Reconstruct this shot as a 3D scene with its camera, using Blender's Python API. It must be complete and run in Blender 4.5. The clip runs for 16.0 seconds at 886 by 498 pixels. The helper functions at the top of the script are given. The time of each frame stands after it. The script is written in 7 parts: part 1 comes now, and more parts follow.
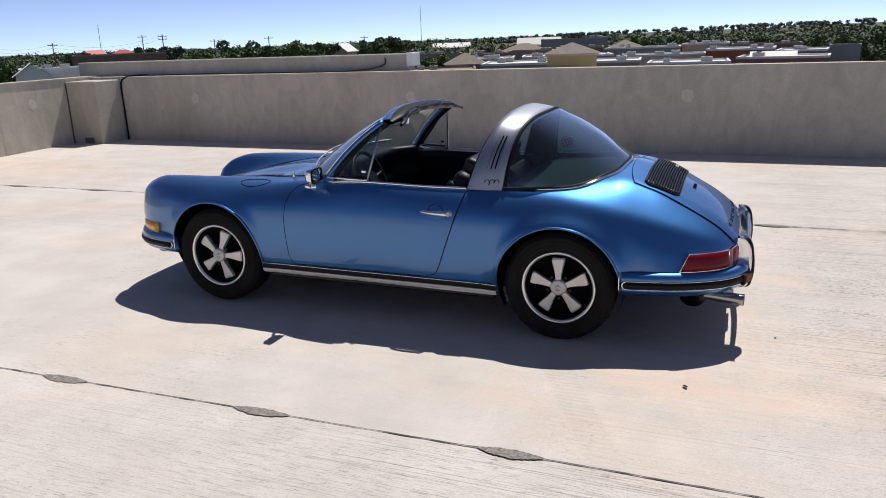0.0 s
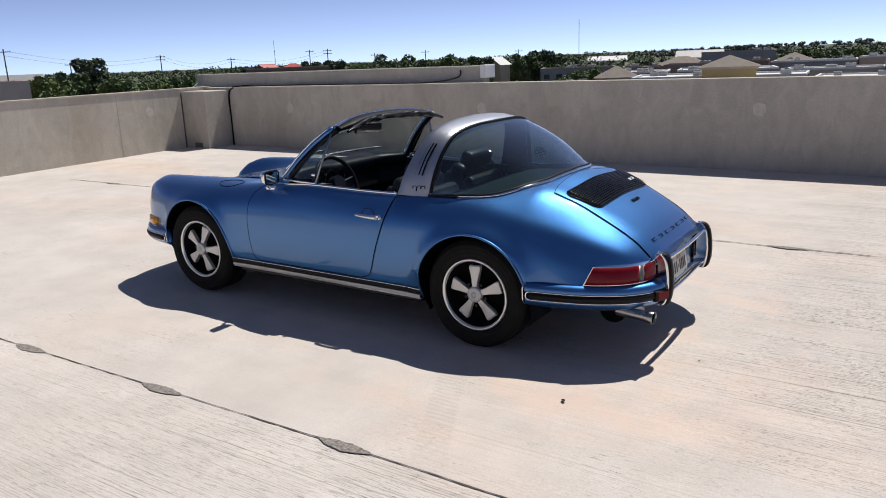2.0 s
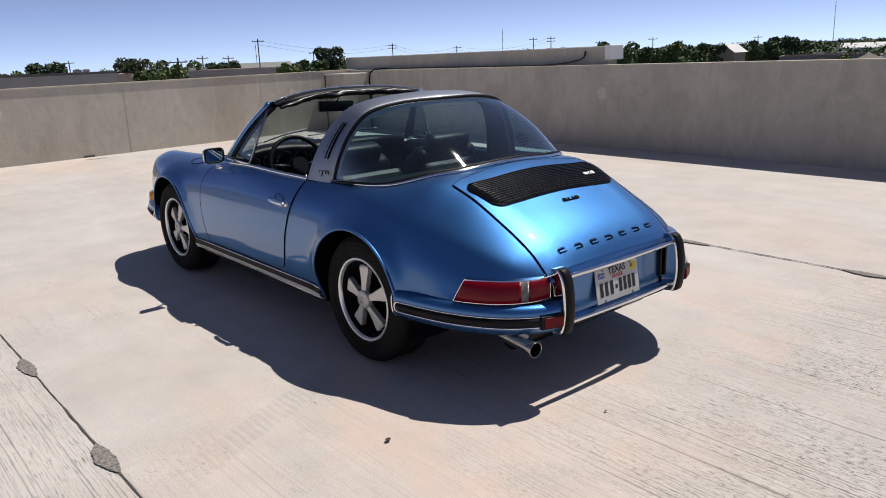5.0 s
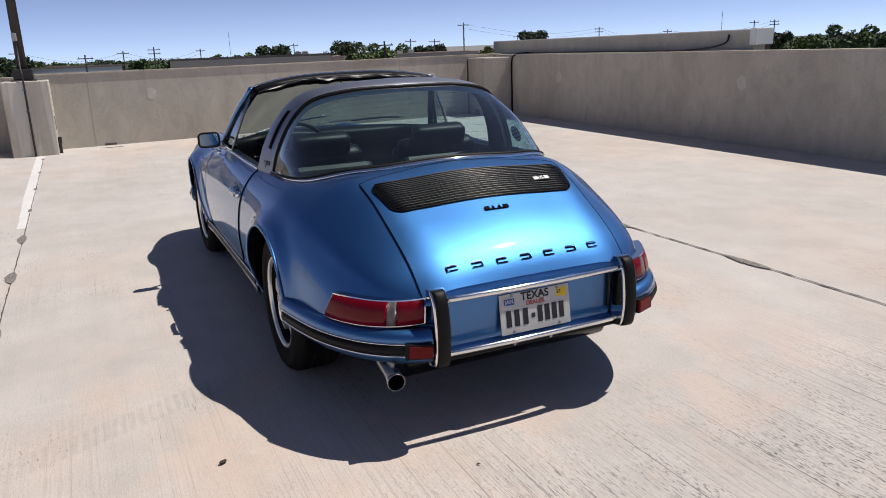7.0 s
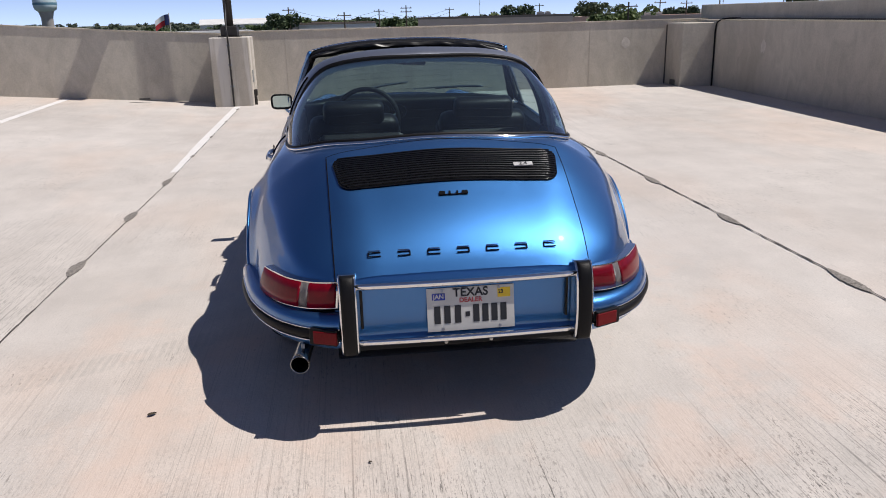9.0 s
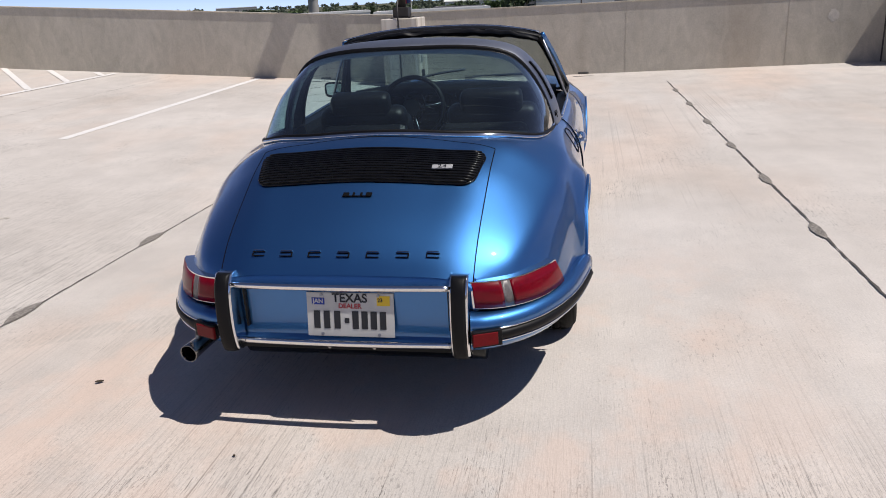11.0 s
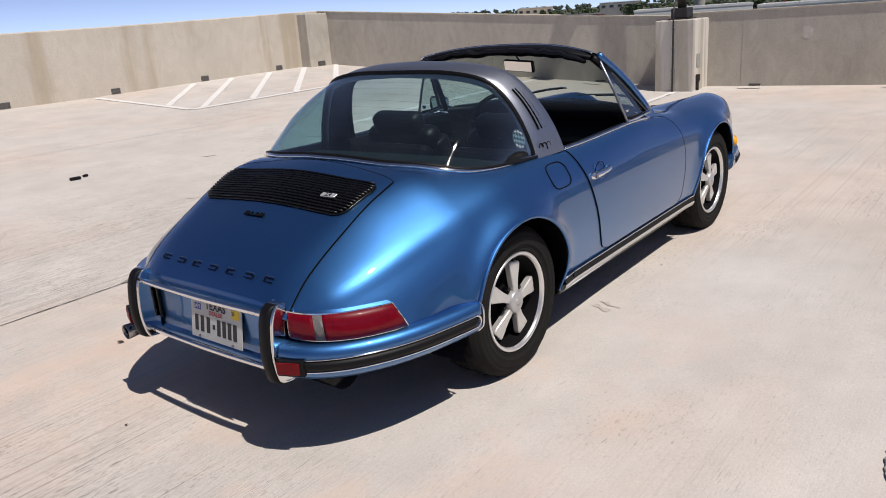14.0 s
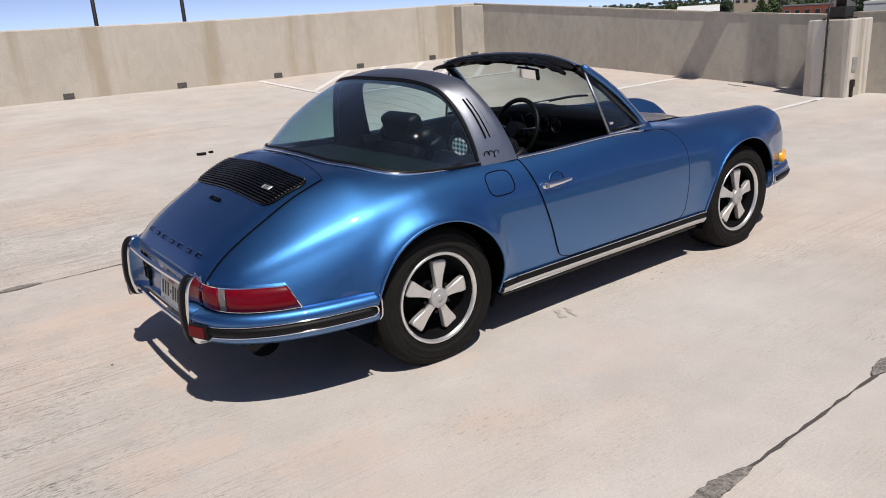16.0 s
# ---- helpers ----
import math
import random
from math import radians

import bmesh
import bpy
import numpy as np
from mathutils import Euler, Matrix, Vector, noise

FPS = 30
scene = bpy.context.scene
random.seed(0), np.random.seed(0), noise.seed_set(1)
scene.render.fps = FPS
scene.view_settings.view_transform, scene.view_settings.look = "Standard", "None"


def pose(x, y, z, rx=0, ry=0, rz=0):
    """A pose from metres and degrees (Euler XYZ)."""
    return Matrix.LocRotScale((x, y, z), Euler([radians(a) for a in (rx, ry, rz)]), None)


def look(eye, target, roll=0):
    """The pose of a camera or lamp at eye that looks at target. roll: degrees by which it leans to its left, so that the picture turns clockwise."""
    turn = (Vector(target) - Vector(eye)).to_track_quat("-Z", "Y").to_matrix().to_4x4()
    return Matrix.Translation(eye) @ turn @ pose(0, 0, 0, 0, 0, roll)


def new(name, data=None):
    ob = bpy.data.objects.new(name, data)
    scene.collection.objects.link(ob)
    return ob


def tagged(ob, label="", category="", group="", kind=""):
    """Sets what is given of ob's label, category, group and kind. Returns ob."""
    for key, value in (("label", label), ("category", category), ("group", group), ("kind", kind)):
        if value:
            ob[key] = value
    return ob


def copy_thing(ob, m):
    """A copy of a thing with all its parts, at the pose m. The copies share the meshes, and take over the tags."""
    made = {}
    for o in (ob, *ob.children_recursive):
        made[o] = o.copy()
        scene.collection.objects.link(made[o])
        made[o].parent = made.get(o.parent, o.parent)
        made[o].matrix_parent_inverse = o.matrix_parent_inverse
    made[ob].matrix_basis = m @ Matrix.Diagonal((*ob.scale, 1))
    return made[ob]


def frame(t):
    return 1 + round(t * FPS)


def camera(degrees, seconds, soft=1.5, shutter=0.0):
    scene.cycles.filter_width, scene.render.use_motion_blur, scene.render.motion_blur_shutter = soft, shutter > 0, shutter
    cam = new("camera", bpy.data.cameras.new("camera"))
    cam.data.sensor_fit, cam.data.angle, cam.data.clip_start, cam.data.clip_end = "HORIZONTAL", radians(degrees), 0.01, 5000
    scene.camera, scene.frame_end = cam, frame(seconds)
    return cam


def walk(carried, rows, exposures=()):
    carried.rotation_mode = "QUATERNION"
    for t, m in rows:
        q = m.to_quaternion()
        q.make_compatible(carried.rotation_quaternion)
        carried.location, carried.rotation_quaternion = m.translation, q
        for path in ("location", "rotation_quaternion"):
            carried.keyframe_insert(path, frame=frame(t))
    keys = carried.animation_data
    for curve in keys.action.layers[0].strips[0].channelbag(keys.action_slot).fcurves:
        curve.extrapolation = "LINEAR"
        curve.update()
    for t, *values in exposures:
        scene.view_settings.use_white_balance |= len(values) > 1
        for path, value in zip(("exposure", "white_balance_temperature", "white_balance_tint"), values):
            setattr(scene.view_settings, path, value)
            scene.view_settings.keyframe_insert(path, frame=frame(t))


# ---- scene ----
cam = camera(60.9, 16.0, soft=0.95)
PATH = [
    (0, (0.869, -4.668, 1.673), (0.164, -2.876, 1.133), -2.1),
    (0.5, (1.205, -4.632, 1.666), (0.416, -2.869, 1.147), -1.8),
    (1, (1.466, -4.506, 1.645), (0.599, -2.774, 1.145), -1.5),
    (1.5, (1.736, -4.342, 1.628), (0.776, -2.658, 1.135), -1.9),
    (2, (2.063, -4.202, 1.606), (1.004, -2.578, 1.113), -2.3),
    (2.5, (2.312, -3.992, 1.582), (1.168, -2.425, 1.095), -2.4),
    (3, (2.52, -3.772, 1.564), (1.306, -2.256, 1.086), -2.5),
    (3.5, (2.709, -3.515, 1.521), (1.422, -2.06, 1.044), -2.6),
    (6, (3.06, -2.052, 1.408), (1.444, -0.99, 0.899), -2.6),
    (6.5, (3.2, -1.733, 1.396), (1.512, -0.789, 0.887), -2.7),
    (7, (3.218, -1.42, 1.385), (1.464, -0.609, 0.868), -2.2),
    (7.5, (3.267, -1.151, 1.387), (1.457, -0.486, 0.854), -1.9),
    (8, (3.352, -0.859, 1.386), (1.501, -0.347, 0.829), -1.5),
    (8.5, (3.342, -0.614, 1.39), (1.462, -0.25, 0.813), -1.5),
    (9, (3.325, -0.365, 1.387), (1.429, -0.136, 0.795), -1.4),
    (9.5, (3.335, -0.055, 1.395), (1.43, 0.029, 0.79), -1.6),
    (12, (2.978, 1.317, 1.418), (1.199, 0.648, 0.796), -3.2),
    (12.5, (2.888, 1.587, 1.421), (1.166, 0.773, 0.809), -2.7),
    (13, (2.743, 1.846, 1.433), (1.091, 0.896, 0.823), -2.9),
    (13.5, (2.555, 2.056, 1.438), (0.982, 0.978, 0.836), -3.6),
    (14, (2.402, 2.323, 1.439), (0.917, 1.119, 0.85), -4.2),
    (14.5, (2.242, 2.594, 1.46), (0.85, 1.282, 0.877), -4.4),
    (15, (2.065, 2.787, 1.47), (0.759, 1.388, 0.889), -4.3),
    (15.5, (1.929, 2.993, 1.476), (0.708, 1.519, 0.896), -3.8),
    (16, (1.805, 3.249, 1.483), (0.675, 1.707, 0.895), -3.4),
]
walk(cam, [(t, look(eye, target, roll)) for t, eye, target, roll in PATH],
     exposures=((0, 0.07, 6390, 10), (3, 0.02, 6440, 10), (7, -0.10, 6430, 11), (9.5, -0.05, 6350, 12), (13, -0.08, 6460, 12), (16, -0.17, 6500, 11)))

# ---- world and sun ----
SUN_TO = Vector((0.09, 0.52, 1.0)).normalized()
world = bpy.data.worlds.new("sky_world")
scene.world = world
world.use_nodes = True
wn = world.node_tree
wn.nodes.clear()
sky = wn.nodes.new("ShaderNodeTexSky")
sky.sky_type = "NISHITA"
sky.sun_disc = False
sky.sun_elevation = math.asin(SUN_TO.z)
sky.sun_rotation = math.atan2(SUN_TO.x, SUN_TO.y)
sky.altitude = 2500
sky.air_density, sky.dust_density, sky.ozone_density = 0.38, 0.0, 2.5
bg = wn.nodes.new("ShaderNodeBackground")
bg.inputs[1].default_value = 0.132
wo = wn.nodes.new("ShaderNodeOutputWorld")
tint = wn.nodes.new("ShaderNodeMix")
tint.data_type, tint.blend_type = "RGBA", "MULTIPLY"
tint.inputs[0].default_value = 1.0
tint.inputs[7].default_value = (0.99, 0.97, 1.06, 1)
soft = wn.nodes.new("ShaderNodeHueSaturation")
soft.inputs["Saturation"].default_value = 0.80
wn.links.new(sky.outputs[0], soft.inputs["Color"])
wn.links.new(soft.outputs[0], tint.inputs[6])
wn.links.new(tint.outputs[2], bg.inputs[0])
wn.links.new(bg.outputs[0], wo.inputs[0])
sun = new("sun", bpy.data.lights.new("sun", "SUN"))
sun.data.energy, sun.data.angle, sun.data.color = 4.58, radians(0.53), (1.0, 0.94, 0.86)
sun.matrix_world = look(SUN_TO * 60, (0, 0, 0))


# ---- materials ----
def mat(name, color, rough=0.5, metal=0.0, coat=0.0, var=0.0, scale=8.0, bump=0.0, bscale=60.0, stretch=(1, 1, 1), spec=0.5):
    """A principled material with colour variation at two scales and fine relief."""
    m = bpy.data.materials.new(name)
    m.use_nodes = True
    nt = m.node_tree
    b = nt.nodes["Principled BSDF"]
    b.inputs["Base Color"].default_value = (*color, 1)
    b.inputs["Roughness"].default_value = rough
    b.inputs["Metallic"].default_value = metal
    b.inputs["Coat Weight"].default_value = coat
    b.inputs["Coat Roughness"].default_value = 0.03
    b.inputs["Specular IOR Level"].default_value = spec
    tc = nt.nodes.new("ShaderNodeTexCoord")
    mp = nt.nodes.new("ShaderNodeMapping")
    mp.inputs["Scale"].default_value = stretch
    nt.links.new(tc.outputs["Object"], mp.inputs[0])
    if var:
        n1 = nt.nodes.new("ShaderNodeTexNoise")
        n1.inputs["Scale"].default_value, n1.inputs["Detail"].default_value = scale, 6
        n2 = nt.nodes.new("ShaderNodeTexNoise")
        n2.inputs["Scale"].default_value, n2.inputs["Detail"].default_value = scale * 9, 4
        nt.links.new(mp.outputs[0], n1.inputs[0])
        nt.links.new(mp.outputs[0], n2.inputs[0])
        ad = nt.nodes.new("ShaderNodeMath")
        ad.operation = "MULTIPLY_ADD"
        ad.inputs[1].default_value, ad.inputs[2].default_value = 0.45, 0.0
        nt.links.new(n2.outputs[0], ad.inputs[0])
        nt.links.new(n1.outputs[0], ad.inputs[2])
        mr = nt.nodes.new("ShaderNodeMapRange")
        mr.inputs[1].default_value, mr.inputs[2].default_value = 0.4, 1.05
        mr.inputs[3].default_value, mr.inputs[4].default_value = 1 - var, 1 + var
        nt.links.new(ad.outputs[0], mr.inputs[0])
        mx = nt.nodes.new("ShaderNodeMix")
        mx.data_type, mx.blend_type = "RGBA", "MULTIPLY"
        mx.inputs[0].default_value = 1
        mx.inputs[6].default_value = (*color, 1)
        nt.links.new(mr.outputs[0], mx.inputs[7])
        nt.links.new(mx.outputs[2], b.inputs["Base Color"])
    if bump:
        nb = nt.nodes.new("ShaderNodeTexNoise")
        nb.inputs["Scale"].default_value, nb.inputs["Detail"].default_value = bscale, 5
        nt.links.new(mp.outputs[0], nb.inputs[0])
        bp = nt.nodes.new("ShaderNodeBump")
        bp.inputs["Strength"].default_value, bp.inputs["Distance"].default_value = bump, 0.01
        nt.links.new(nb.outputs[0], bp.inputs["Height"])
        nt.links.new(bp.outputs[0], b.inputs["Normal"])
    return m


def car_paint():
    """Blue metallic base with fine flakes under a clear coat."""
    m = mat("blue_metallic_paint", (0.049, 0.170, 0.415), 0.425, 1.0, 1.0)
    nt = m.node_tree
    b = nt.nodes["Principled BSDF"]
    tc = nt.nodes["Texture Coordinate"]
    b.inputs["Coat IOR"].default_value = 1.52
    vo = nt.nodes.new("ShaderNodeTexVoronoi")
    vo.inputs["Scale"].default_value = 900
    nt.links.new(tc.outputs["Object"], vo.inputs[0])
    bp = nt.nodes.new("ShaderNodeBump")
    bp.inputs["Strength"].default_value, bp.inputs["Distance"].default_value = 0.12, 0.001
    nt.links.new(vo.outputs[0], bp.inputs["Height"])
    nt.links.new(bp.outputs[0], b.inputs["Normal"])
    return m


def glass_mat(name, tint, gloss=1.0, rough=0.01, dust=0.006):
    """Thin tinted pane: passes light straight through, mirrors by Fresnel."""
    m = bpy.data.materials.new(name)
    m.use_nodes = True
    nt = m.node_tree
    nt.nodes.clear()
    out = nt.nodes.new("ShaderNodeOutputMaterial")
    tr = nt.nodes.new("ShaderNodeBsdfTransparent")
    tr.inputs[0].default_value = (*tint, 1)
    gl = nt.nodes.new("ShaderNodeBsdfGlossy")
    gl.inputs[0].default_value = (gloss, gloss, gloss, 1)
    gl.inputs[1].default_value = rough
    lw = nt.nodes.new("ShaderNodeLayerWeight")
    lw.inputs[0].default_value = 0.5
    pw = nt.nodes.new("ShaderNodeMath")
    pw.operation = "POWER"
    pw.inputs[1].default_value = 2.9
    nt.links.new(lw.outputs["Facing"], pw.inputs[0])
    fr = nt.nodes.new("ShaderNodeMath")
    fr.operation = "MULTIPLY_ADD"
    fr.inputs[1].default_value, fr.inputs[2].default_value = 0.90, 0.07
    nt.links.new(pw.outputs[0], fr.inputs[0])
    mx = nt.nodes.new("ShaderNodeMixShader")
    nt.links.new(fr.outputs[0], mx.inputs[0])
    df = nt.nodes.new("ShaderNodeBsdfDiffuse")
    df.inputs[0].default_value = (0.50, 0.62, 0.66, 1)
    tc = nt.nodes.new("ShaderNodeTexCoord")
    dn = nt.nodes.new("ShaderNodeTexNoise")
    dn.inputs["Scale"].default_value, dn.inputs["Detail"].default_value = 5, 3
    nt.links.new(tc.outputs["Object"], dn.inputs[0])
    dr = nt.nodes.new("ShaderNodeMapRange")
    dr.inputs[1].default_value, dr.inputs[2].default_value = 0.3, 0.75
    dr.inputs[3].default_value, dr.inputs[4].default_value = dust * 0.5, dust * 1.8
    nt.links.new(dn.outputs[0], dr.inputs[0])
    dm = nt.nodes.new("ShaderNodeMixShader")
    nt.links.new(dr.outputs[0], dm.inputs[0])
    nt.links.new(tr.outputs[0], dm.inputs[1])
    nt.links.new(df.outputs[0], dm.inputs[2])
    nt.links.new(dm.outputs[0], mx.inputs[1])
    nt.links.new(gl.outputs[0], mx.inputs[2])
    nt.links.new(mx.outputs[0], out.inputs[0])
    return m


def concrete_deck():
    """Broom-finished concrete: streaks along x, blotches, faint rust tint and tyre dirt."""
    m = mat("deck_concrete", (0.50, 0.46, 0.42), 0.85)
    nt = m.node_tree
    b = nt.nodes["Principled BSDF"]
    geo = nt.nodes.new("ShaderNodeNewGeometry")

    def noise_tex(stretch, scale, detail=5, rough=0.6):
        mp = nt.nodes.new("ShaderNodeMapping")
        mp.inputs["Scale"].default_value = stretch
        nt.links.new(geo.outputs["Position"], mp.inputs[0])
        n = nt.nodes.new("ShaderNodeTexNoise")
        n.inputs["Scale"].default_value, n.inputs["Detail"].default_value = scale, detail
        n.inputs["Roughness"].default_value = rough
        nt.links.new(mp.outputs[0], n.inputs[0])
        return n.outputs[0]

    def ramp(src, a, c, lo, hi):
        r = nt.nodes.new("ShaderNodeMapRange")
        r.inputs[1].default_value, r.inputs[2].default_value = a, c
        r.inputs[3].default_value, r.inputs[4].default_value = lo, hi
        nt.links.new(src, r.inputs[0])
        return r.outputs[0]

    def mix(fac, a, c, kind="MIX"):
        x = nt.nodes.new("ShaderNodeMix")
        x.data_type, x.blend_type = "RGBA", kind
        for sock, val in ((x.inputs[0], fac), (x.inputs[6], a), (x.inputs[7], c)):
            if isinstance(val, (tuple, float, int)):
                sock.default_value = val
            else:
                nt.links.new(val, sock)
        return x.outputs[2]

    def times(p, q):
        x = nt.nodes.new("ShaderNodeMath")
        x.operation = "MULTIPLY"
        for sock, val in zip(x.inputs, (p, q)):
            if isinstance(val, float):
                sock.default_value = val
            else:
                nt.links.new(val, sock)
        return x.outputs[0]

    fine = noise_tex((1.2, 16, 1), 9.0, 4, 0.7)
    blotch = noise_tex((0.6, 1, 1), 0.8, 5)
    cloud = noise_tex((1, 1, 1), 3.0, 6)
    grain = noise_tex((1, 1, 1), 120, 3)
    pink = noise_tex((0.5, 1, 1), 0.55, 3)
    col = mix(ramp(blotch, 0.3, 0.72, 0, 1), (0.515, 0.476, 0.438, 1), (0.612, 0.574, 0.536, 1))
    col = mix(ramp(pink, 0.48, 0.70, 0, 0.6), col, (0.64, 0.505, 0.415, 1))
    col = mix(1.0, col, ramp(cloud, 0.25, 0.75, 0.90, 1.08), "MULTIPLY")
    # broom lines: long thin scratches, short dashes and open pores that gather in patches
    mask = ramp(noise_tex((0.5, 0.8, 1), 0.7, 4), 0.46, 0.68, 0.0, 0.5)
    mask2 = ramp(noise_tex((0.7, 1.1, 1), 1.0, 4), 0.50, 0.66, 0.0, 1.0)
    sep = nt.nodes.new("ShaderNodeSeparateXYZ")
    nt.links.new(geo.outputs["Position"], sep.inputs[0])
    south = ramp(sep.outputs[1], -1.98, -2.02, 0.0, 0.60)
    far = nt.nodes.new("ShaderNodeMath")
    far.operation = "MULTIPLY"
    nt.links.new(south, far.inputs[0])
    nt.links.new(ramp(sep.outputs[0], -3.2, -0.4, 0.0, 1.0), far.inputs[1])
    far2 = nt.nodes.new("ShaderNodeMath")
    far2.operation = "MULTIPLY"
    nt.links.new(far.outputs[0], far2.inputs[0])
    nt.links.new(ramp(sep.outputs[1], -4.4, -3.0, 0.10, 1.0), far2.inputs[1])
    south = far2.outputs[0]
    em = nt.nodes.new("ShaderNodeMath")
    em.operation = "MULTIPLY"
    nt.links.new(ramp(sep.outputs[0], 0.5, 1.5, 0.0, 0.40), em.inputs[0])
    nt.links.new(ramp(sep.outputs[1], -1.5, -0.3, 0.2, 1.0), em.inputs[1])
    east = em.outputs[0]
    hard = nt.nodes.new("ShaderNodeMath")
    hard.operation, hard.use_clamp = "ADD", True
    nt.links.new(south, hard.inputs[0])
    nt.links.new(east, hard.inputs[1])
    hm = nt.nodes.new("ShaderNodeMath")
    hm.operation, hm.use_clamp = "ADD", True
    nt.links.new(mask, hm.inputs[0])
    nt.links.new(hard.outputs[0], hm.inputs[1])
    mask = hm.outputs[0]
    longline = ramp(noise_tex((0.10, 62, 1), 1.0, 1, 0.4), 0.330, 0.342, 0.44, 1.0)
    dash = ramp(noise_tex((0.8, 160, 1), 1.0, 2, 0.55), 0.385, 0.40, 0.58, 1.0)
    band = ramp(noise_tex((0.25, 5, 1), 1.0, 5, 0.6), 0.30, 0.62, 0.975, 1.015)
    pore = ramp(noise_tex((22, 70, 1), 1.0, 3, 0.7), 0.33, 0.42, 0.36, 1.0)
    tick = ramp(noise_tex((11, 170, 1), 1.0, 3, 0.65), 0.398, 0.406, 0.36, 1.0)
    clump = ramp(noise_tex((0.9, 1.5, 1), 1.1, 5, 0.65), 0.54, 0.68, 0.0, 0.8)
    ca = nt.nodes.new("ShaderNodeMath")
    ca.operation, ca.use_clamp = "ADD", True
    nt.links.new(clump, ca.inputs[0])
    nt.links.new(hard.outputs[0], ca.inputs[1])
    clump = ca.outputs[0]
    rough_line = ramp(noise_tex((5.0, 130, 1), 1.0, 4, 0.7), 0.412, 0.420, 0.58, 1.0)
    stain = ramp(noise_tex((0.8, 0.9, 1), 0.5, 6, 0.65), 0.56, 0.74, 0.0, 0.5)
    col = mix(stain, col, (0.40, 0.355, 0.31, 1))
    col = mix(1.0, col, band, "MULTIPLY")
    la = nt.nodes.new("ShaderNodeMath")
    la.operation, la.use_clamp = "MULTIPLY_ADD", True
    la.inputs[1].default_value = 1.1
    nt.links.new(hard.outputs[0], la.inputs[0])
    nt.links.new(ramp(noise_tex((0.3, 0.6, 1), 0.6, 3), 0.42, 0.64, -0.35, 0.22), la.inputs[2])
    col = mix(la.outputs[0], col, mix(1.0, col, longline, "MULTIPLY"))
    score = ramp(noise_tex((0.07, 34, 1), 1.0, 0, 0.5), 0.240, 0.248, 0.42, 1.0)
    col = mix(la.outputs[0], col, mix(1.0, col, score, "MULTIPLY"))
    col = mix(mask, col, mix(1.0, col, dash, "MULTIPLY"))
    col = mix(mask2, col, mix(1.0, col, pore, "MULTIPLY"))
    col = mix(clump, col, mix(1.0, col, tick, "MULTIPLY"))
    col = mix(south, col, mix(1.0, col, rough_line, "MULTIPLY"))
    # comb scratches of the broom, open and dirty on the bare strip behind the car
    open_strip = nt.nodes.new("ShaderNodeMath")
    open_strip.operation, open_strip.use_clamp = "MULTIPLY", True
    side = nt.nodes.new("ShaderNodeMath")
    side.operation = "MULTIPLY"
    nt.links.new(ramp(sep.outputs[0], 0.75, 1.6, 0.0, 1.0), side.inputs[0])
    nt.links.new(ramp(sep.outputs[1], -1.4, 0.6, 0.45, 1.0), side.inputs[1])
    nt.links.new(side.outputs[0], open_strip.inputs[0])
    nt.links.new(ramp(noise_tex((0.35, 0.9, 1), 1.0, 5, 0.65), 0.36, 0.56, 0.15, 1.0), open_strip.inputs[1])
    comb = ramp(noise_tex((0.25, 88, 1), 1.0, 2, 0.55), 0.372, 0.380, 0.52, 1.0)
    groove = ramp(noise_tex((0.05, 30, 1), 1.0, 1, 0.35), 0.300, 0.306, 0.22, 1.0)
    pit = ramp(noise_tex((30, 110, 1), 1.0, 3, 0.7), 0.422, 0.432, 0.20, 1.0)
    bare = times(side.outputs[0], ramp(sep.outputs[1], 1.1, 2.0, 1.0, 0.35))
    pits = times(bare, ramp(noise_tex((0.55, 3.2, 1), 1.3, 5, 0.72), 0.42, 0.60, 0.10, 1.0))
    col = mix(open_strip.outputs[0], col, mix(1.0, col, comb, "MULTIPLY"))
    col = mix(bare, col, mix(1.0, col, groove, "MULTIPLY"))
    col = mix(pits, col, mix(1.0, col, pit, "MULTIPLY"))
    grey = nt.nodes.new("ShaderNodeMath")
    grey.operation = "MULTIPLY"
    nt.links.new(open_strip.outputs[0], grey.inputs[0])
    nt.links.new(ramp(noise_tex((0.7, 1.6, 1), 1.3, 6, 0.7), 0.50, 0.68, 0.0, 0.45), grey.inputs[1])
    col = mix(grey.outputs[0], col, (0.36, 0.34, 0.315, 1))
    col = mix(1.0, col, ramp(grain, 0.3, 0.7, 0.91, 1.07), "MULTIPLY")
    speck = ramp(noise_tex((1, 1, 1), 60, 4, 0.75), 0.30, 0.36, 0.62, 1.0)
    col = mix(0.4, col, mix(1.0, col, speck, "MULTIPLY"))

    # faint tyre print that crosses the strip beside the car
    def axis(ax, ay, off):
        v = nt.nodes.new("ShaderNodeVectorMath")
        v.operation = "DOT_PRODUCT"
        v.inputs[1].default_value = (ax, ay, 0)
        nt.links.new(geo.outputs["Position"], v.inputs[0])
        a = nt.nodes.new("ShaderNodeMath")
        a.inputs[1].default_value = off
        nt.links.new(v.outputs["Value"], a.inputs[0])
        return a.outputs[0]

    ux, uy = 0.423, -0.906
    along, across = axis(ux, uy, -(0.12 * ux - 1.2 * uy)), axis(-uy, ux, -(-0.12 * uy - 1.2 * ux))
    print_mask = times(times(ramp(across, -0.085, -0.065, 0.0, 1.0), ramp(across, 0.065, 0.085, 1.0, 0.0)), times(ramp(along, -0.5, 0.0, 0.0, 1.0), ramp(along, 0.55, 0.95, 1.0, 0.0)))
    bars = nt.nodes.new("ShaderNodeTexWave")
    bars.wave_type, bars.bands_direction = "BANDS", "Y"
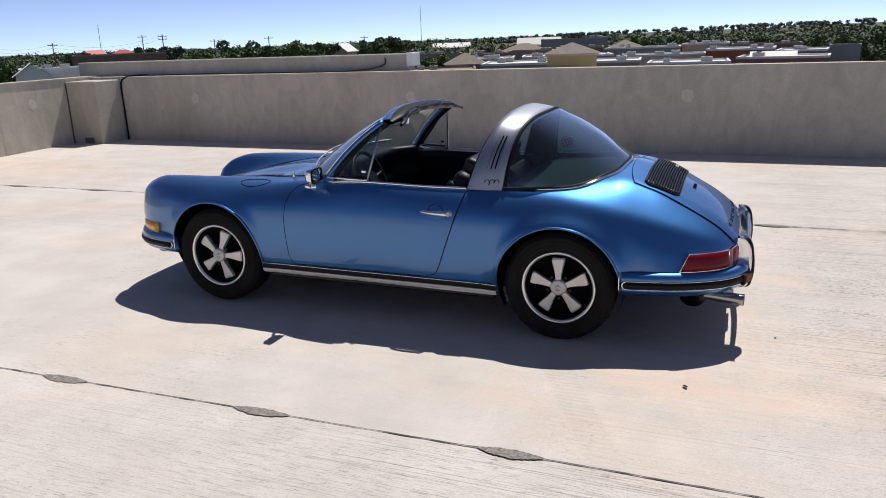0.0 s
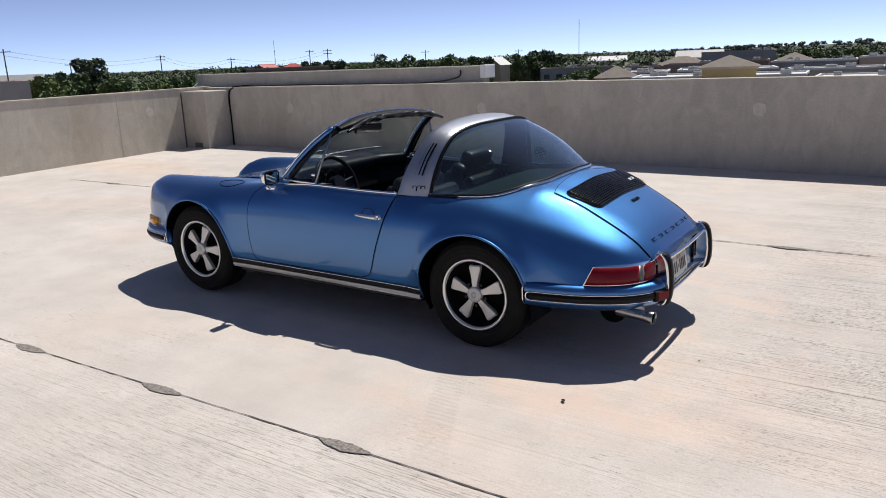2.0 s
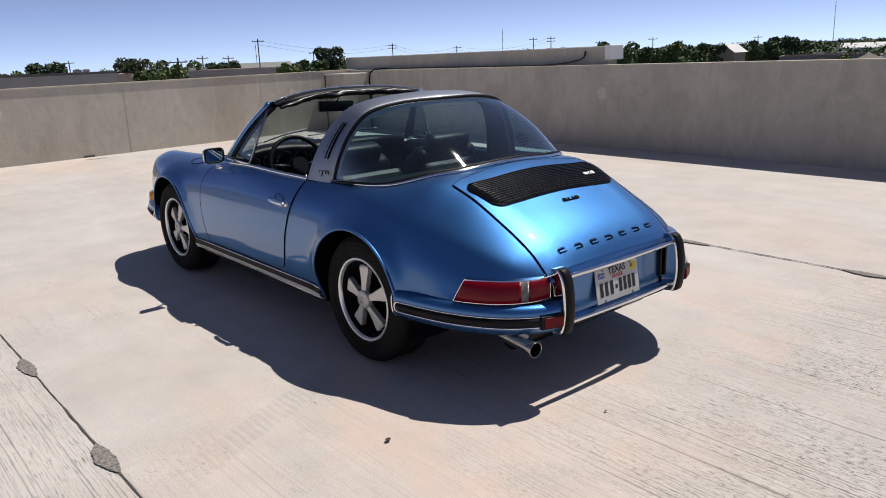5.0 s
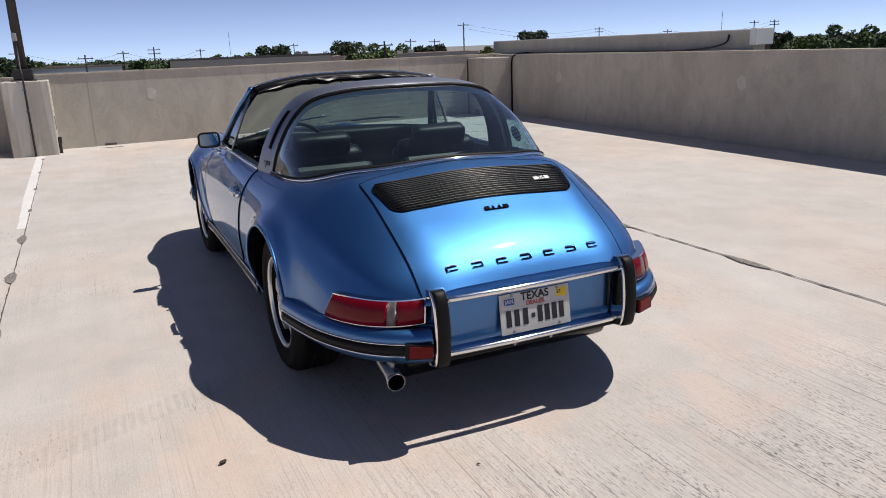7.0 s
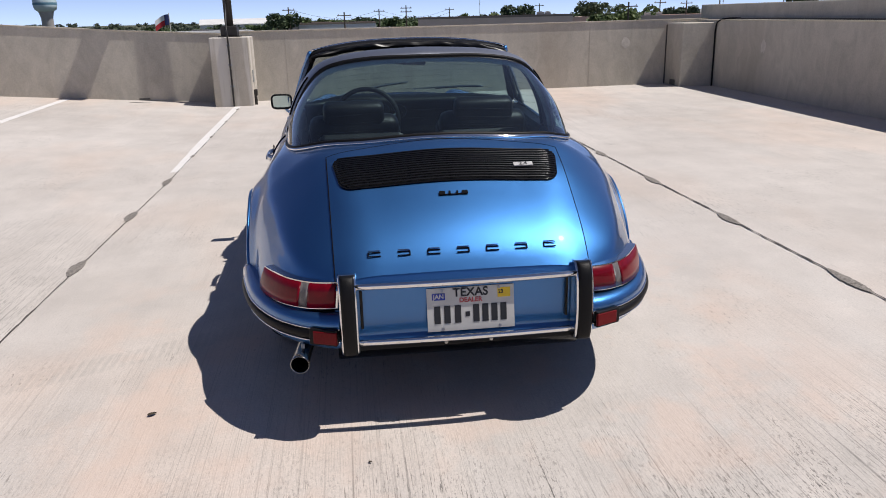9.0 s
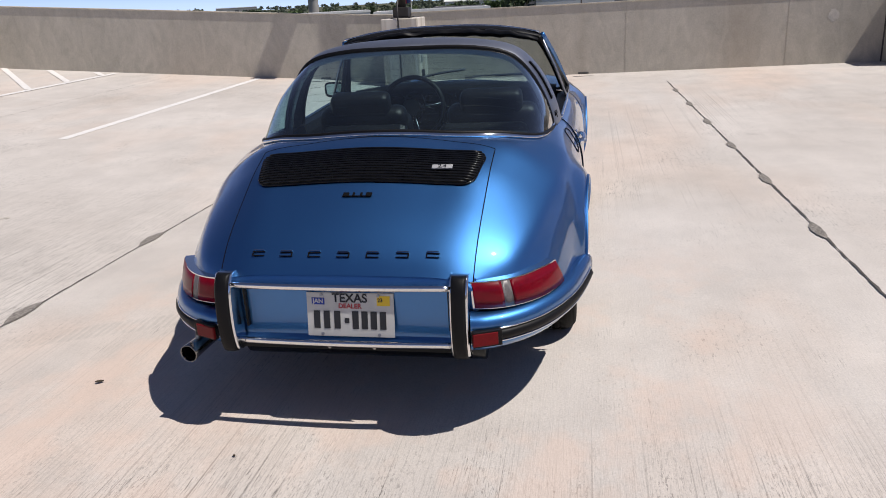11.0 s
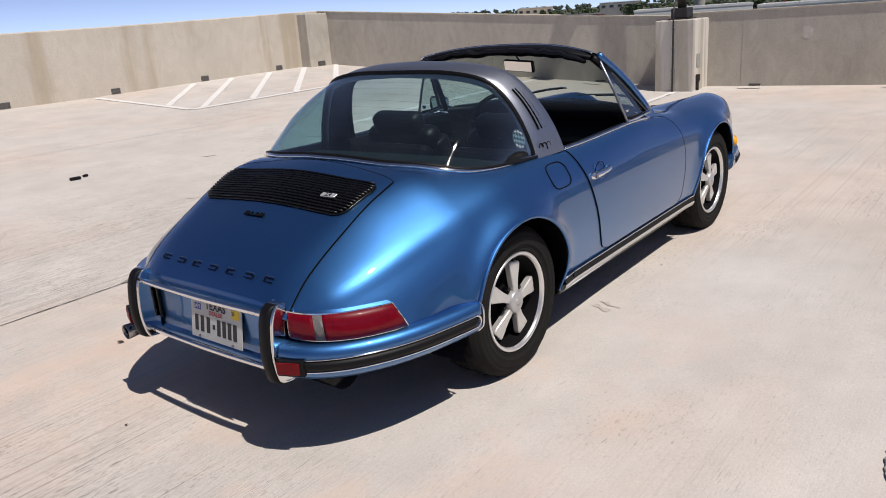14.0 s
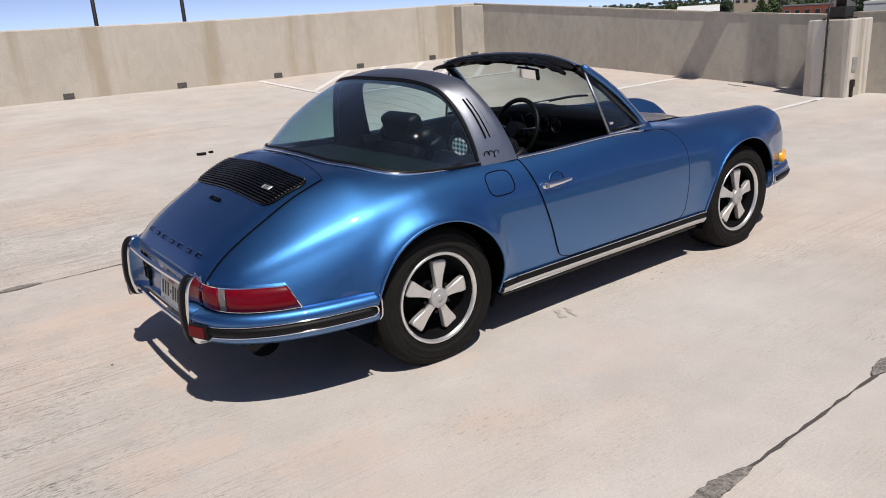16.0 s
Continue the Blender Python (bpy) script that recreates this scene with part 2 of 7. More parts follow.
    bars.inputs["Scale"].default_value, bars.inputs["Distortion"].default_value, bars.inputs["Detail"].default_value = 9.0, 1.5, 2.0
    nt.links.new(geo.outputs["Position"], bars.inputs[0])
    print_mask = times(times(print_mask, ramp(bars.outputs["Fac"], 0.2, 0.8, 0.25, 1.0)), ramp(noise_tex((1, 1, 1), 14, 4, 0.7), 0.3, 0.6, 0.2, 0.42))
    col = mix(print_mask, col, (0.36, 0.34, 0.31, 1))
    # rust-tinted ground round the tail of the car
    near = times(times(ramp(sep.outputs[0], -1.2, -0.2, 0.0, 1.0), ramp(sep.outputs[0], 1.2, 2.0, 1.0, 0.0)), times(ramp(sep.outputs[1], -1.9, -1.3, 0.0, 1.0), ramp(sep.outputs[1], 1.2, 1.8, 1.0, 0.0)))
    rust = times(near, ramp(noise_tex((0.8, 1, 1), 2.2, 4, 0.6), 0.48, 0.60, 0.0, 0.40))
    col = mix(rust, col, (0.66, 0.50, 0.41, 1))
    nt.links.new(col, b.inputs["Base Color"])
    bp = nt.nodes.new("ShaderNodeBump")
    bp.inputs["Strength"].default_value, bp.inputs["Distance"].default_value = 0.35, 0.004
    nt.links.new(fine, bp.inputs["Height"])
    nt.links.new(bp.outputs[0], b.inputs["Normal"])
    return m


def wall_concrete(name="wall_concrete", base=(0.466, 0.432, 0.372), stain=(0.30, 0.25, 0.19), amount=0.30, spread=1.1, low=0.60, mottle=0.68):
    """Precast panel concrete with pale vertical runs and trowel marks."""
    m = mat(name, base, 0.88)
    nt = m.node_tree
    b = nt.nodes["Principled BSDF"]
    geo = nt.nodes.new("ShaderNodeNewGeometry")
    src = []
    for stretch, scale in (((1, 1, 0.55), 5.0), ((1, 1, 0.8), 1.3), ((1, 1, 1), 45), ((1, 1, 0.06), spread)):
        mp = nt.nodes.new("ShaderNodeMapping")
        mp.inputs["Scale"].default_value = stretch
        nt.links.new(geo.outputs["Position"], mp.inputs[0])
        n = nt.nodes.new("ShaderNodeTexNoise")
        n.inputs["Scale"].default_value, n.inputs["Detail"].default_value = scale, 6
        n.inputs["Distortion"].default_value = 1.2 if scale == 5.0 else 0.2
        nt.links.new(mp.outputs[0], n.inputs[0])
        src.append(n.outputs[0])
    col = None
    for s, lo, hi in ((src[0], 1 - 0.17 * mottle, 1 + 0.12 * mottle), (src[1], 1 - 0.14 * mottle, 1 + 0.11 * mottle), (src[2], 0.92, 1.06)):
        r = nt.nodes.new("ShaderNodeMapRange")
        r.inputs[1].default_value, r.inputs[2].default_value = 0.3, 0.7
        r.inputs[3].default_value, r.inputs[4].default_value = lo, hi
        nt.links.new(s, r.inputs[0])
        x = nt.nodes.new("ShaderNodeMix")
        x.data_type, x.blend_type = "RGBA", "MULTIPLY"
        x.inputs[0].default_value = 1
        if col is None:
            x.inputs[6].default_value = (*base, 1)
        else:
            nt.links.new(col, x.inputs[6])
        nt.links.new(r.outputs[0], x.inputs[7])
        col = x.outputs[2]
    r = nt.nodes.new("ShaderNodeMapRange")
    r.inputs[1].default_value, r.inputs[2].default_value = low, low + 0.12
    r.inputs[3].default_value, r.inputs[4].default_value = 0.0, amount
    nt.links.new(src[3], r.inputs[0])
    x = nt.nodes.new("ShaderNodeMix")
    x.data_type = "RGBA"
    x.inputs[7].default_value = (*stain, 1)
    nt.links.new(r.outputs[0], x.inputs[0])
    nt.links.new(col, x.inputs[6])
    nt.links.new(x.outputs[2], b.inputs["Base Color"])
    bp = nt.nodes.new("ShaderNodeBump")
    bp.inputs["Strength"].default_value, bp.inputs["Distance"].default_value = 0.25, 0.004
    nt.links.new(src[2], bp.inputs["Height"])
    nt.links.new(bp.outputs[0], b.inputs["Normal"])
    return m


M_PAINT = car_paint()
M_CHROME = mat("chrome", (0.80, 0.80, 0.80), 0.08, 1.0)
M_STEEL = mat("brushed_steel", (0.34, 0.36, 0.41), 0.44, 1.0, var=0.05, scale=4, bump=0.05, bscale=90, stretch=(1, 12, 1))
M_ALU = mat("wheel_alloy", (0.66, 0.65, 0.63), 0.42, 0.6, var=0.06, scale=25)
M_CAP = mat("cap_alloy", (0.50, 0.50, 0.50), 0.4, 0.5)
M_RAIL = mat("sill_aluminium", (0.66, 0.65, 0.63), 0.42, 0.35, var=0.06, scale=14)
M_LIP = mat("polished_lip", (0.78, 0.78, 0.77), 0.3, 0.8, var=0.05, scale=30)
M_MIRROR = mat("mirror_glass", (0.42, 0.55, 0.58), 0.03, 1.0)
M_STEEL2 = mat("exhaust_steel", (0.35, 0.34, 0.33), 0.22, 1.0, var=0.2, scale=20)
M_RUBBER = mat("black_rubber", (0.005, 0.005, 0.006), 0.5, spec=0.2, bump=0.1, bscale=200)
M_TYRE = mat("tyre_rubber", (0.0135, 0.013, 0.0125), 0.85, spec=0.15, var=0.25, scale=12, bump=0.1, bscale=150)
M_BLACK = mat("gloss_black", (0.004, 0.004, 0.005), 0.2, spec=0.25)
M_DARK = mat("shut_line_dark", (0.004, 0.004, 0.005), 0.8, spec=0.1)
M_SLAT = mat("slat_black_enamel", (0.004, 0.004, 0.005), 0.28, spec=0.4)
M_VINYL = mat("black_vinyl", (0.005, 0.005, 0.006), 0.42, spec=0.26, bump=0.15, bscale=260)
M_SEALSKIN = mat("creased_black_rubber", (0.006, 0.006, 0.007), 0.36, spec=0.35)
M_CARPET = mat("black_carpet", (0.008, 0.008, 0.008), 0.95, bump=0.3, bscale=300)
M_RED = mat("red_lens", (0.145, 0.001, 0.008), 0.35, spec=0.1, coat=0.35, var=0.25, scale=60)
M_REFLECT = mat("red_reflector", (0.15, 0.003, 0.006), 0.45, spec=0.2, var=0.25, scale=120)
M_DISC = mat("sticker_dark", (0.05, 0.055, 0.06), 0.5)
M_CHECK = mat("sticker_white", (0.42, 0.44, 0.44), 0.5)
M_CLEAR = mat("clear_lens", (0.14, 0.13, 0.13), 0.35, spec=0.3, coat=0.25, var=0.3, scale=110)
M_AMBER = mat("amber_lens", (1.0, 0.46, 0.03), 0.3, coat=0.4)
M_WHITE = mat("plate_white", (0.55, 0.55, 0.53), 0.4, var=0.05, scale=30)
M_INK = mat("plate_ink", (0.012, 0.014, 0.02), 0.5)
M_INKRED = mat("plate_red_ink", (0.45, 0.04, 0.05), 0.5)
M_BLUE = mat("sticker_blue", (0.02, 0.05, 0.35), 0.5)
M_YELLOW = mat("sticker_yellow", (0.80, 0.55, 0.03), 0.5)
M_GLASS = glass_mat("tinted_glass", (0.70, 0.79, 0.78))
M_REARGLASS = glass_mat("rear_tinted_glass", (0.50, 0.70, 0.73), rough=0.012, dust=0.010)
M_DECK = concrete_deck()
M_WALL = wall_concrete()
M_WALL_STREAKED = wall_concrete("streaked_pilaster_concrete", (0.44, 0.40, 0.34), (0.66, 0.63, 0.58), 0.75, 7.0, 0.47, 0.6)
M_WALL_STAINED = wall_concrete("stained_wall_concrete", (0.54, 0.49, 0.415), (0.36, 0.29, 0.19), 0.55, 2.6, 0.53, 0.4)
M_PATCH = mat("joint_patch", (0.23, 0.21, 0.19), 0.9, var=0.95, scale=70, bump=0.8, bscale=120)
M_SEAL = mat("joint_sealant", (0.085, 0.075, 0.07), 0.85, var=0.3, scale=20)
M_SEAL_PALE = mat("pale_panel_joint", (0.41, 0.38, 0.325), 0.9, var=0.2, scale=20)
M_LINE = mat("white_road_paint", (0.74, 0.72, 0.70), 0.75, var=0.10, scale=9, bump=0.2, bscale=120)


# ---- mesh helpers ----
def part(name, bm, material, parent=None, label="", smooth=False):
    """Links a bmesh as one mesh object, under a thing or a part."""
    me = bpy.data.meshes.new(name)
    bm.to_mesh(me)
    bm.free()
    me.materials.append(material)
    if smooth:
        me.polygons.foreach_set("use_smooth", [True] * len(me.polygons))
    ob = new(name, me)
    if parent is not None:
        ob.parent = parent
    if label:
        ob["label"] = label
    return ob


def grid_bm(rows, bm=None, closed_u=False, merge=0.0):
    """A quad sheet through rows of points."""
    bm = bm or bmesh.new()
    vs = [[bm.verts.new(p) for p in row] for row in rows]
    n = len(rows[0])
    for a, c in zip(vs, vs[1:] + ([vs[0]] if closed_u else [])):
        for k in range(n - 1):
            bm.faces.new((a[k], a[k + 1], c[k + 1], c[k]))
    if merge:
        bmesh.ops.remove_doubles(bm, verts=bm.verts, dist=merge)
    return bm


def box_bm(cx, cy, cz, sx, sy, sz, bevel=0.0, bm=None, m=None, seg=2):
    """A box, with rounded edges where bevel is given, turned by m."""
    bm = bm or bmesh.new()
    t = bmesh.new()
    bmesh.ops.create_cube(t, size=1, matrix=Matrix.Diagonal((sx, sy, sz, 1)))
    if bevel:
        bmesh.ops.bevel(t, geom=t.edges[:], offset=bevel, segments=seg, affect="EDGES", profile=0.5)
    mt = Matrix.Translation((cx, cy, cz)) @ (m or Matrix())
    bmesh.ops.transform(t, matrix=mt, verts=t.verts)
    join_bm(bm, t)
    return bm


def join_bm(bm, other):
    idx = {}
    for v in other.verts:
        idx[v] = bm.verts.new(v.co)
    for f in other.faces:
        try:
            bm.faces.new([idx[v] for v in f.verts])
        except ValueError:
            pass
    other.free()


def cyl_bm(p, q, r1, r2=None, n=16, bm=None, caps=True):
    """A tapered cylinder from p to q."""
    bm = bm or bmesh.new()
    p, q = Vector(p), Vector(q)
    r2 = r1 if r2 is None else r2
    z = (q - p).normalized()
    a = z.orthogonal().normalized()
    b = z.cross(a)
    ring = [[bm.verts.new(c + (a * math.cos(t) + b * math.sin(t)) * r) for t in (2 * math.pi * k / n for k in range(n))] for c, r in ((p, r1), (q, r2))]
    for k in range(n):
        bm.faces.new((ring[0][k], ring[0][(k + 1) % n], ring[1][(k + 1) % n], ring[1][k]))
    if caps:
        bm.faces.new(ring[0][::-1])
        bm.faces.new(ring[1])
    return bm


def tube_bm(pts, r, n=8, closed=False, bm=None, flat=1.0):
    """A round tube along points; flat squeezes it along the second normal."""
    bm = bm or bmesh.new()
    pts = [Vector(p) for p in pts]
    rings = []
    m = len(pts)
    up = None
    for i, p in enumerate(pts):
        if closed:
            d = pts[(i + 1) % m] - pts[i - 1]
        else:
            d = pts[min(i + 1, m - 1)] - pts[max(i - 1, 0)]
        d.normalize()
        if up is None:
            up = d.orthogonal().normalized()
        up = (up - d * up.dot(d)).normalized()
        side = d.cross(up)
        rings.append([bm.verts.new(p + up * math.cos(t) * r + side * math.sin(t) * r * flat) for t in (2 * math.pi * k / n for k in range(n))])
    for i in range(m if closed else m - 1):
        a, c = rings[i], rings[(i + 1) % m]
        for k in range(n):
            bm.faces.new((a[k], a[(k + 1) % n], c[(k + 1) % n], c[k]))
    if not closed:
        bm.faces.new(rings[0][::-1])
        bm.faces.new(rings[-1])
    return bm


def lathe_bm(profile, centre, axis_y=1, n=48, bm=None):
    """A profile of (radius, offset) turned round the y axis through centre."""
    bm = bm or bmesh.new()
    rings = []
    for r, o in profile:
        rings.append([bm.verts.new((centre[0] + r * math.cos(t), centre[1] + axis_y * o, centre[2] + r * math.sin(t))) for t in (2 * math.pi * k / n for k in range(n))])
    for a, c in zip(rings, rings[1:]):
        for k in range(n):
            bm.faces.new((a[k], a[(k + 1) % n], c[(k + 1) % n], c[k]))
    return bm


def curve_fn(xs, ys):
    """A smooth curve through keys, flat where the keys turn."""
    xs, ys = list(xs), list(ys)
    n = len(xs)
    d = [(ys[i + 1] - ys[i]) / (xs[i + 1] - xs[i]) for i in range(n - 1)]
    ms = [d[0]] + [0 if d[i - 1] * d[i] <= 0 else 2 * d[i - 1] * d[i] / (d[i - 1] + d[i]) for i in range(1, n - 1)] + [d[-1]]

    def f(x):
        x = min(max(x, xs[0]), xs[-1])
        i = 0
        while i < n - 2 and x > xs[i + 1]:
            i += 1
        hgt = xs[i + 1] - xs[i]
        t = (x - xs[i]) / hgt
        return ((1 + 2 * t) * (1 - t) ** 2 * ys[i] + t * (1 - t) ** 2 * hgt * ms[i] + t * t * (3 - 2 * t) * ys[i + 1] + t * t * (t - 1) * hgt * ms[i + 1])
    return f


def spline(pts, per=8, closed=False):
    """Points along a Catmull-Rom curve."""
    pts = [Vector(p) for p in pts]
    n = len(pts)
    out = []
    for i in range(n if closed else n - 1):
        g = [pts[(i + k) % n] if closed else pts[min(max(i + k, 0), n - 1)] for k in (-1, 0, 1, 2)]
        for s in range(per):
            t = s / per
            out.append(0.5 * ((2 * g[1]) + (g[2] - g[0]) * t + (2 * g[0] - 5 * g[1] + 4 * g[2] - g[3]) * t * t + (3 * g[1] - g[0] - 3 * g[2] + g[3]) * t ** 3))
    if not closed:
        out.append(pts[-1].copy())
    return out


# ---- deck and parapets ----
def deck_z(x, y):
    """The deck's height: gentle falls, and a ramp that climbs south of the joint near y = -2."""
    xc = min(x, 4.0)
    dip = 0.006 * float(np.interp(xc, (-9.0, -5.0, -3.5, 0.0), (0.4, 2.6, 3.2, 0.0))) - 0.004
    z = -0.0125 * xc + (0.002 * (xc + 9.4) + 0.002) * min(max(y, 0), 2.1) + dip * max(min(y, 0), -2.0)
    z += (0.0004 * (xc + 9.4) + 0.002) * min(max(y - 2.1, 0), 5)
    start = -2.0 - 0.05 * min(max(0.0, -x - 1.0), 9.0)
    return z + 0.073 * min(max(0.0, start - y), 12)


X_WEST, Y_NORTH, Y_SOUTH, X_EAST = -9.42, 5.87, -9.80, 26.0


def west_x(y):
    """The west parapet's inner face: straight, but not square to the deck joints."""
    return X_WEST - 0.058 * (y + 2.1)


def build_deck():
    xs = [X_WEST - 0.7 + (X_EAST + 1.0 - X_WEST) * k / 70 for k in range(71)]
    ys = sorted(set([Y_SOUTH - 0.3, -2.0, 0.0, Y_NORTH + 0.3] + [-9.6 + 0.6 * k for k in range(27)]))
    bm = bmesh.new()
    top = [[bm.verts.new((x, y, deck_z(x, y))) for y in ys] for x in xs]
    for a, c in zip(top, top[1:]):
        for k in range(len(ys) - 1):
            bm.faces.new((a[k], c[k], c[k + 1], a[k + 1]))
    bmesh.ops.recalc_face_normals(bm, faces=bm.faces)
    ext = bmesh.ops.extrude_face_region(bm, geom=bm.faces[:])
    low = [e for e in ext["geom"] if isinstance(e, bmesh.types.BMVert)]
    bmesh.ops.translate(bm, verts=low, vec=(0, 0, -0.3))
    bmesh.ops.recalc_face_normals(bm, faces=bm.faces)
    ob = part("floor", bm, M_DECK)
    return tagged(ob, "pale broom-finished concrete parking deck in full sun", "floor", kind="structure")


build_deck()


def parapet(name, p, q, thick, height, label, step=1.5, top=None, material=None):
    """A precast wall that follows the deck from p to q, with a chamfered top; thick goes to its outer side."""
    p, q = Vector((*p, 0)), Vector((*q, 0))
    d = (q - p).normalized()
    out = Vector((d.y, -d.x, 0))
    n = max(2, int((q - p).length / step))
    rows = []
    for k in range(n + 1):
        c = p.lerp(q, k / n)
        zb = deck_z(c.x, c.y)
        zt = (zb + height) if top is None else top
        b = 0.018
        prof = [(0, zb - 0.25), (0, zt - b), (b, zt), (thick - b, zt), (thick, zt - b), (thick, zb - 1.2)]
        rows.append([(c.x + out.x * o, c.y + out.y * o, z) for o, z in prof])
    bm = grid_bm(rows)
    for r in (0, -1):
        bmesh.ops.contextual_create(bm, geom=[e for e in bm.edges if e.is_boundary and all((Vector(v.co) - Vector((*rows[r][0][:2], v.co.z))).dot(d) ** 2 < 1e-6 for v in e.verts)])
    bmesh.ops.recalc_face_normals(bm, faces=bm.faces)
    ob = part(name, bm, material or M_WALL)
    return tagged(ob, label, "wall", kind="structure")


parapet("wall_west", (X_WEST, -2.1), (west_x(Y_NORTH + 0.2), Y_NORTH + 0.2), -0.2, 1.10, "sunlit grey precast concrete parapet")
parapet("wall_west_ramp", (west_x(Y_SOUTH - 0.2), Y_SOUTH - 0.2), (X_WEST, -2.1), -0.2, 1.065, "grey precast parapet climbing beside the ramp")
parapet("wall_north", (west_x(Y_NORTH) + 0.001, Y_NORTH), (X_EAST, Y_NORTH), -0.2, 1.13, "shaded grey precast concrete parapet with trowel marks", top=1.212)
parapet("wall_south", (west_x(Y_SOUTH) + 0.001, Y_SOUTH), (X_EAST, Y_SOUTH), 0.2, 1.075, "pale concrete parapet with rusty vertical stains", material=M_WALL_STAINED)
parapet("wall_east", (X_EAST, Y_SOUTH), (X_EAST, Y_NORTH), 0.2, 1.1, "plain grey precast concrete parapet")


def block(name, x0, x1, y0, y1, z0, z1, label, material=None, cat="pilaster"):
    bm = box_bm((x0 + x1) / 2, (y0 + y1) / 2, (z0 + z1) / 2, x1 - x0, y1 - y0, z1 - z0, 0.012, seg=1)
    return tagged(part(name, bm, material or M_WALL), label, cat, kind="structure")


block("pilaster_corner_north", -9.95, -9.21, 5.29, Y_NORTH + 0.02, -0.2, 1.172, "concrete corner pilaster between two parapets")
block("pilaster_light_base", X_WEST - 0.04, -8.82, -2.385, -1.80, -0.2, 1.145, "streaked concrete pilaster that carries a light pole", material=M_WALL_STREAKED)
block("pilaster_corner_south", west_x(Y_SOUTH) - 0.03, -8.40, Y_SOUTH - 0.02, Y_SOUTH + 0.26, 0.0, 1.675, "concrete corner pilaster at the top of the ramp")
block("upper_wall", -10.4, -3.82, 6.15, 6.35, -0.5, 1.462, "higher concrete wall behind the parapet", cat="wall")

strip = box_bm(west_x(5.28) + 0.006, 5.278, 0.50, 0.016, 0.02, 1.28)
tagged(part("wall_joint", strip, M_SEAL), "dark sealed joint between parapet and pilaster", "joint", kind="structure")


# ---- the car: body surface ----
# The nose points along -x; x = 0 is the rear axle, z = 0 the ground under it.
KX = (-3.045, -2.972, -2.82, -2.58, -2.27, -1.95, -1.60, -1.20, -0.70, -0.35, 0.0, 0.25, 0.45, 0.65, 0.80, 0.88, 0.922)
SEC = {
    "yA": (0.42, 0.55, 0.65, 0.70, 0.72, 0.725, 0.725, 0.725, 0.725, 0.725, 0.73, 0.72, 0.69, 0.65, 0.58, 0.50, 0.45),
    "yB": (0.50, 0.60, 0.69, 0.745, 0.773, 0.770, 0.768, 0.768, 0.768, 0.770, 0.782, 0.776, 0.752, 0.72, 0.65, 0.56, 0.47),
    "yC": (0.51, 0.61, 0.69, 0.750, 0.783, 0.780, 0.782, 0.782, 0.782, 0.784, 0.790, 0.773, 0.740, 0.695, 0.622, 0.55, 0.46),
    "zC": (0.52, 0.53, 0.55, 0.57, 0.6, 0.57, 0.56, 0.56, 0.56, 0.57, 0.605, 0.565, 0.53, 0.49, 0.47, 0.45, 0.44),
    "yD": (0.5, 0.595, 0.67, 0.73, 0.762, 0.752, 0.755, 0.755, 0.755, 0.756, 0.753, 0.729, 0.693, 0.648, 0.586, 0.52, 0.45),
    "zD": (0.595, 0.625, 0.665, 0.685, 0.7, 0.7, 0.712, 0.72, 0.715, 0.718, 0.724, 0.698, 0.645, 0.588, 0.545, 0.505, 0.49),
    "yE": (0.46, 0.555, 0.61, 0.65, 0.665, 0.665, 0.675, 0.685, 0.675, 0.667, 0.678, 0.66, 0.632, 0.59, 0.535, 0.46, 0.425),
    "zE": (0.650, 0.705, 0.75, 0.763, 0.773, 0.78, 0.812, 0.838, 0.828, 0.828, 0.816, 0.783, 0.727, 0.663, 0.605, 0.563, 0.535),
    "yF": (0.40, 0.43, 0.46, 0.49, 0.50, 0.51, 0.53, 0.53, 0.53, 0.53, 0.52, 0.50, 0.455, 0.42, 0.39, 0.36, 0.34),
    "zF": (0.665, 0.73, 0.775, 0.788, 0.797, 0.8, 0.832, 0.85, 0.85, 0.85, 0.872, 0.875, 0.832, 0.743, 0.660, 0.600, 0.557),
    "yG": (0.28, 0.29, 0.30, 0.31, 0.31, 0.31, 0.32, 0.32, 0.32, 0.32, 0.31, 0.29, 0.27, 0.25, 0.23, 0.21, 0.20),
    "zG": (0.55, 0.585, 0.635, 0.70, 0.76, 0.805, 0.862, 0.87, 0.87, 0.872, 0.897, 0.898, 0.852, 0.761, 0.676, 0.611, 0.561),
    "zH": (0.56, 0.60, 0.655, 0.72, 0.782, 0.83, 0.89, 0.90, 0.90, 0.90, 0.915, 0.915, 0.865, 0.77, 0.683, 0.615, 0.562),
}
F = {k: curve_fn(KX, v) for k, v in SEC.items()}
_cache = {}
ARCH = ((-2.271, 0.325, 0.352), (0.0, 0.315, 0.352))


def flare(x, z):
    """How far the body swells outwards beside a wheel arch: rolled flares that fade into the wing."""
    out = 0.0
    for (cx, cz, r), most in zip(ARCH, (0.017, 0.026)):
        d = max(0.0, math.hypot(x - cx, z - cz) - r)
        out += most * math.exp(-(d / 0.05) ** 2) * min(max((z - cz + 0.10) / 0.22, 0.0), 1.0)
    return out


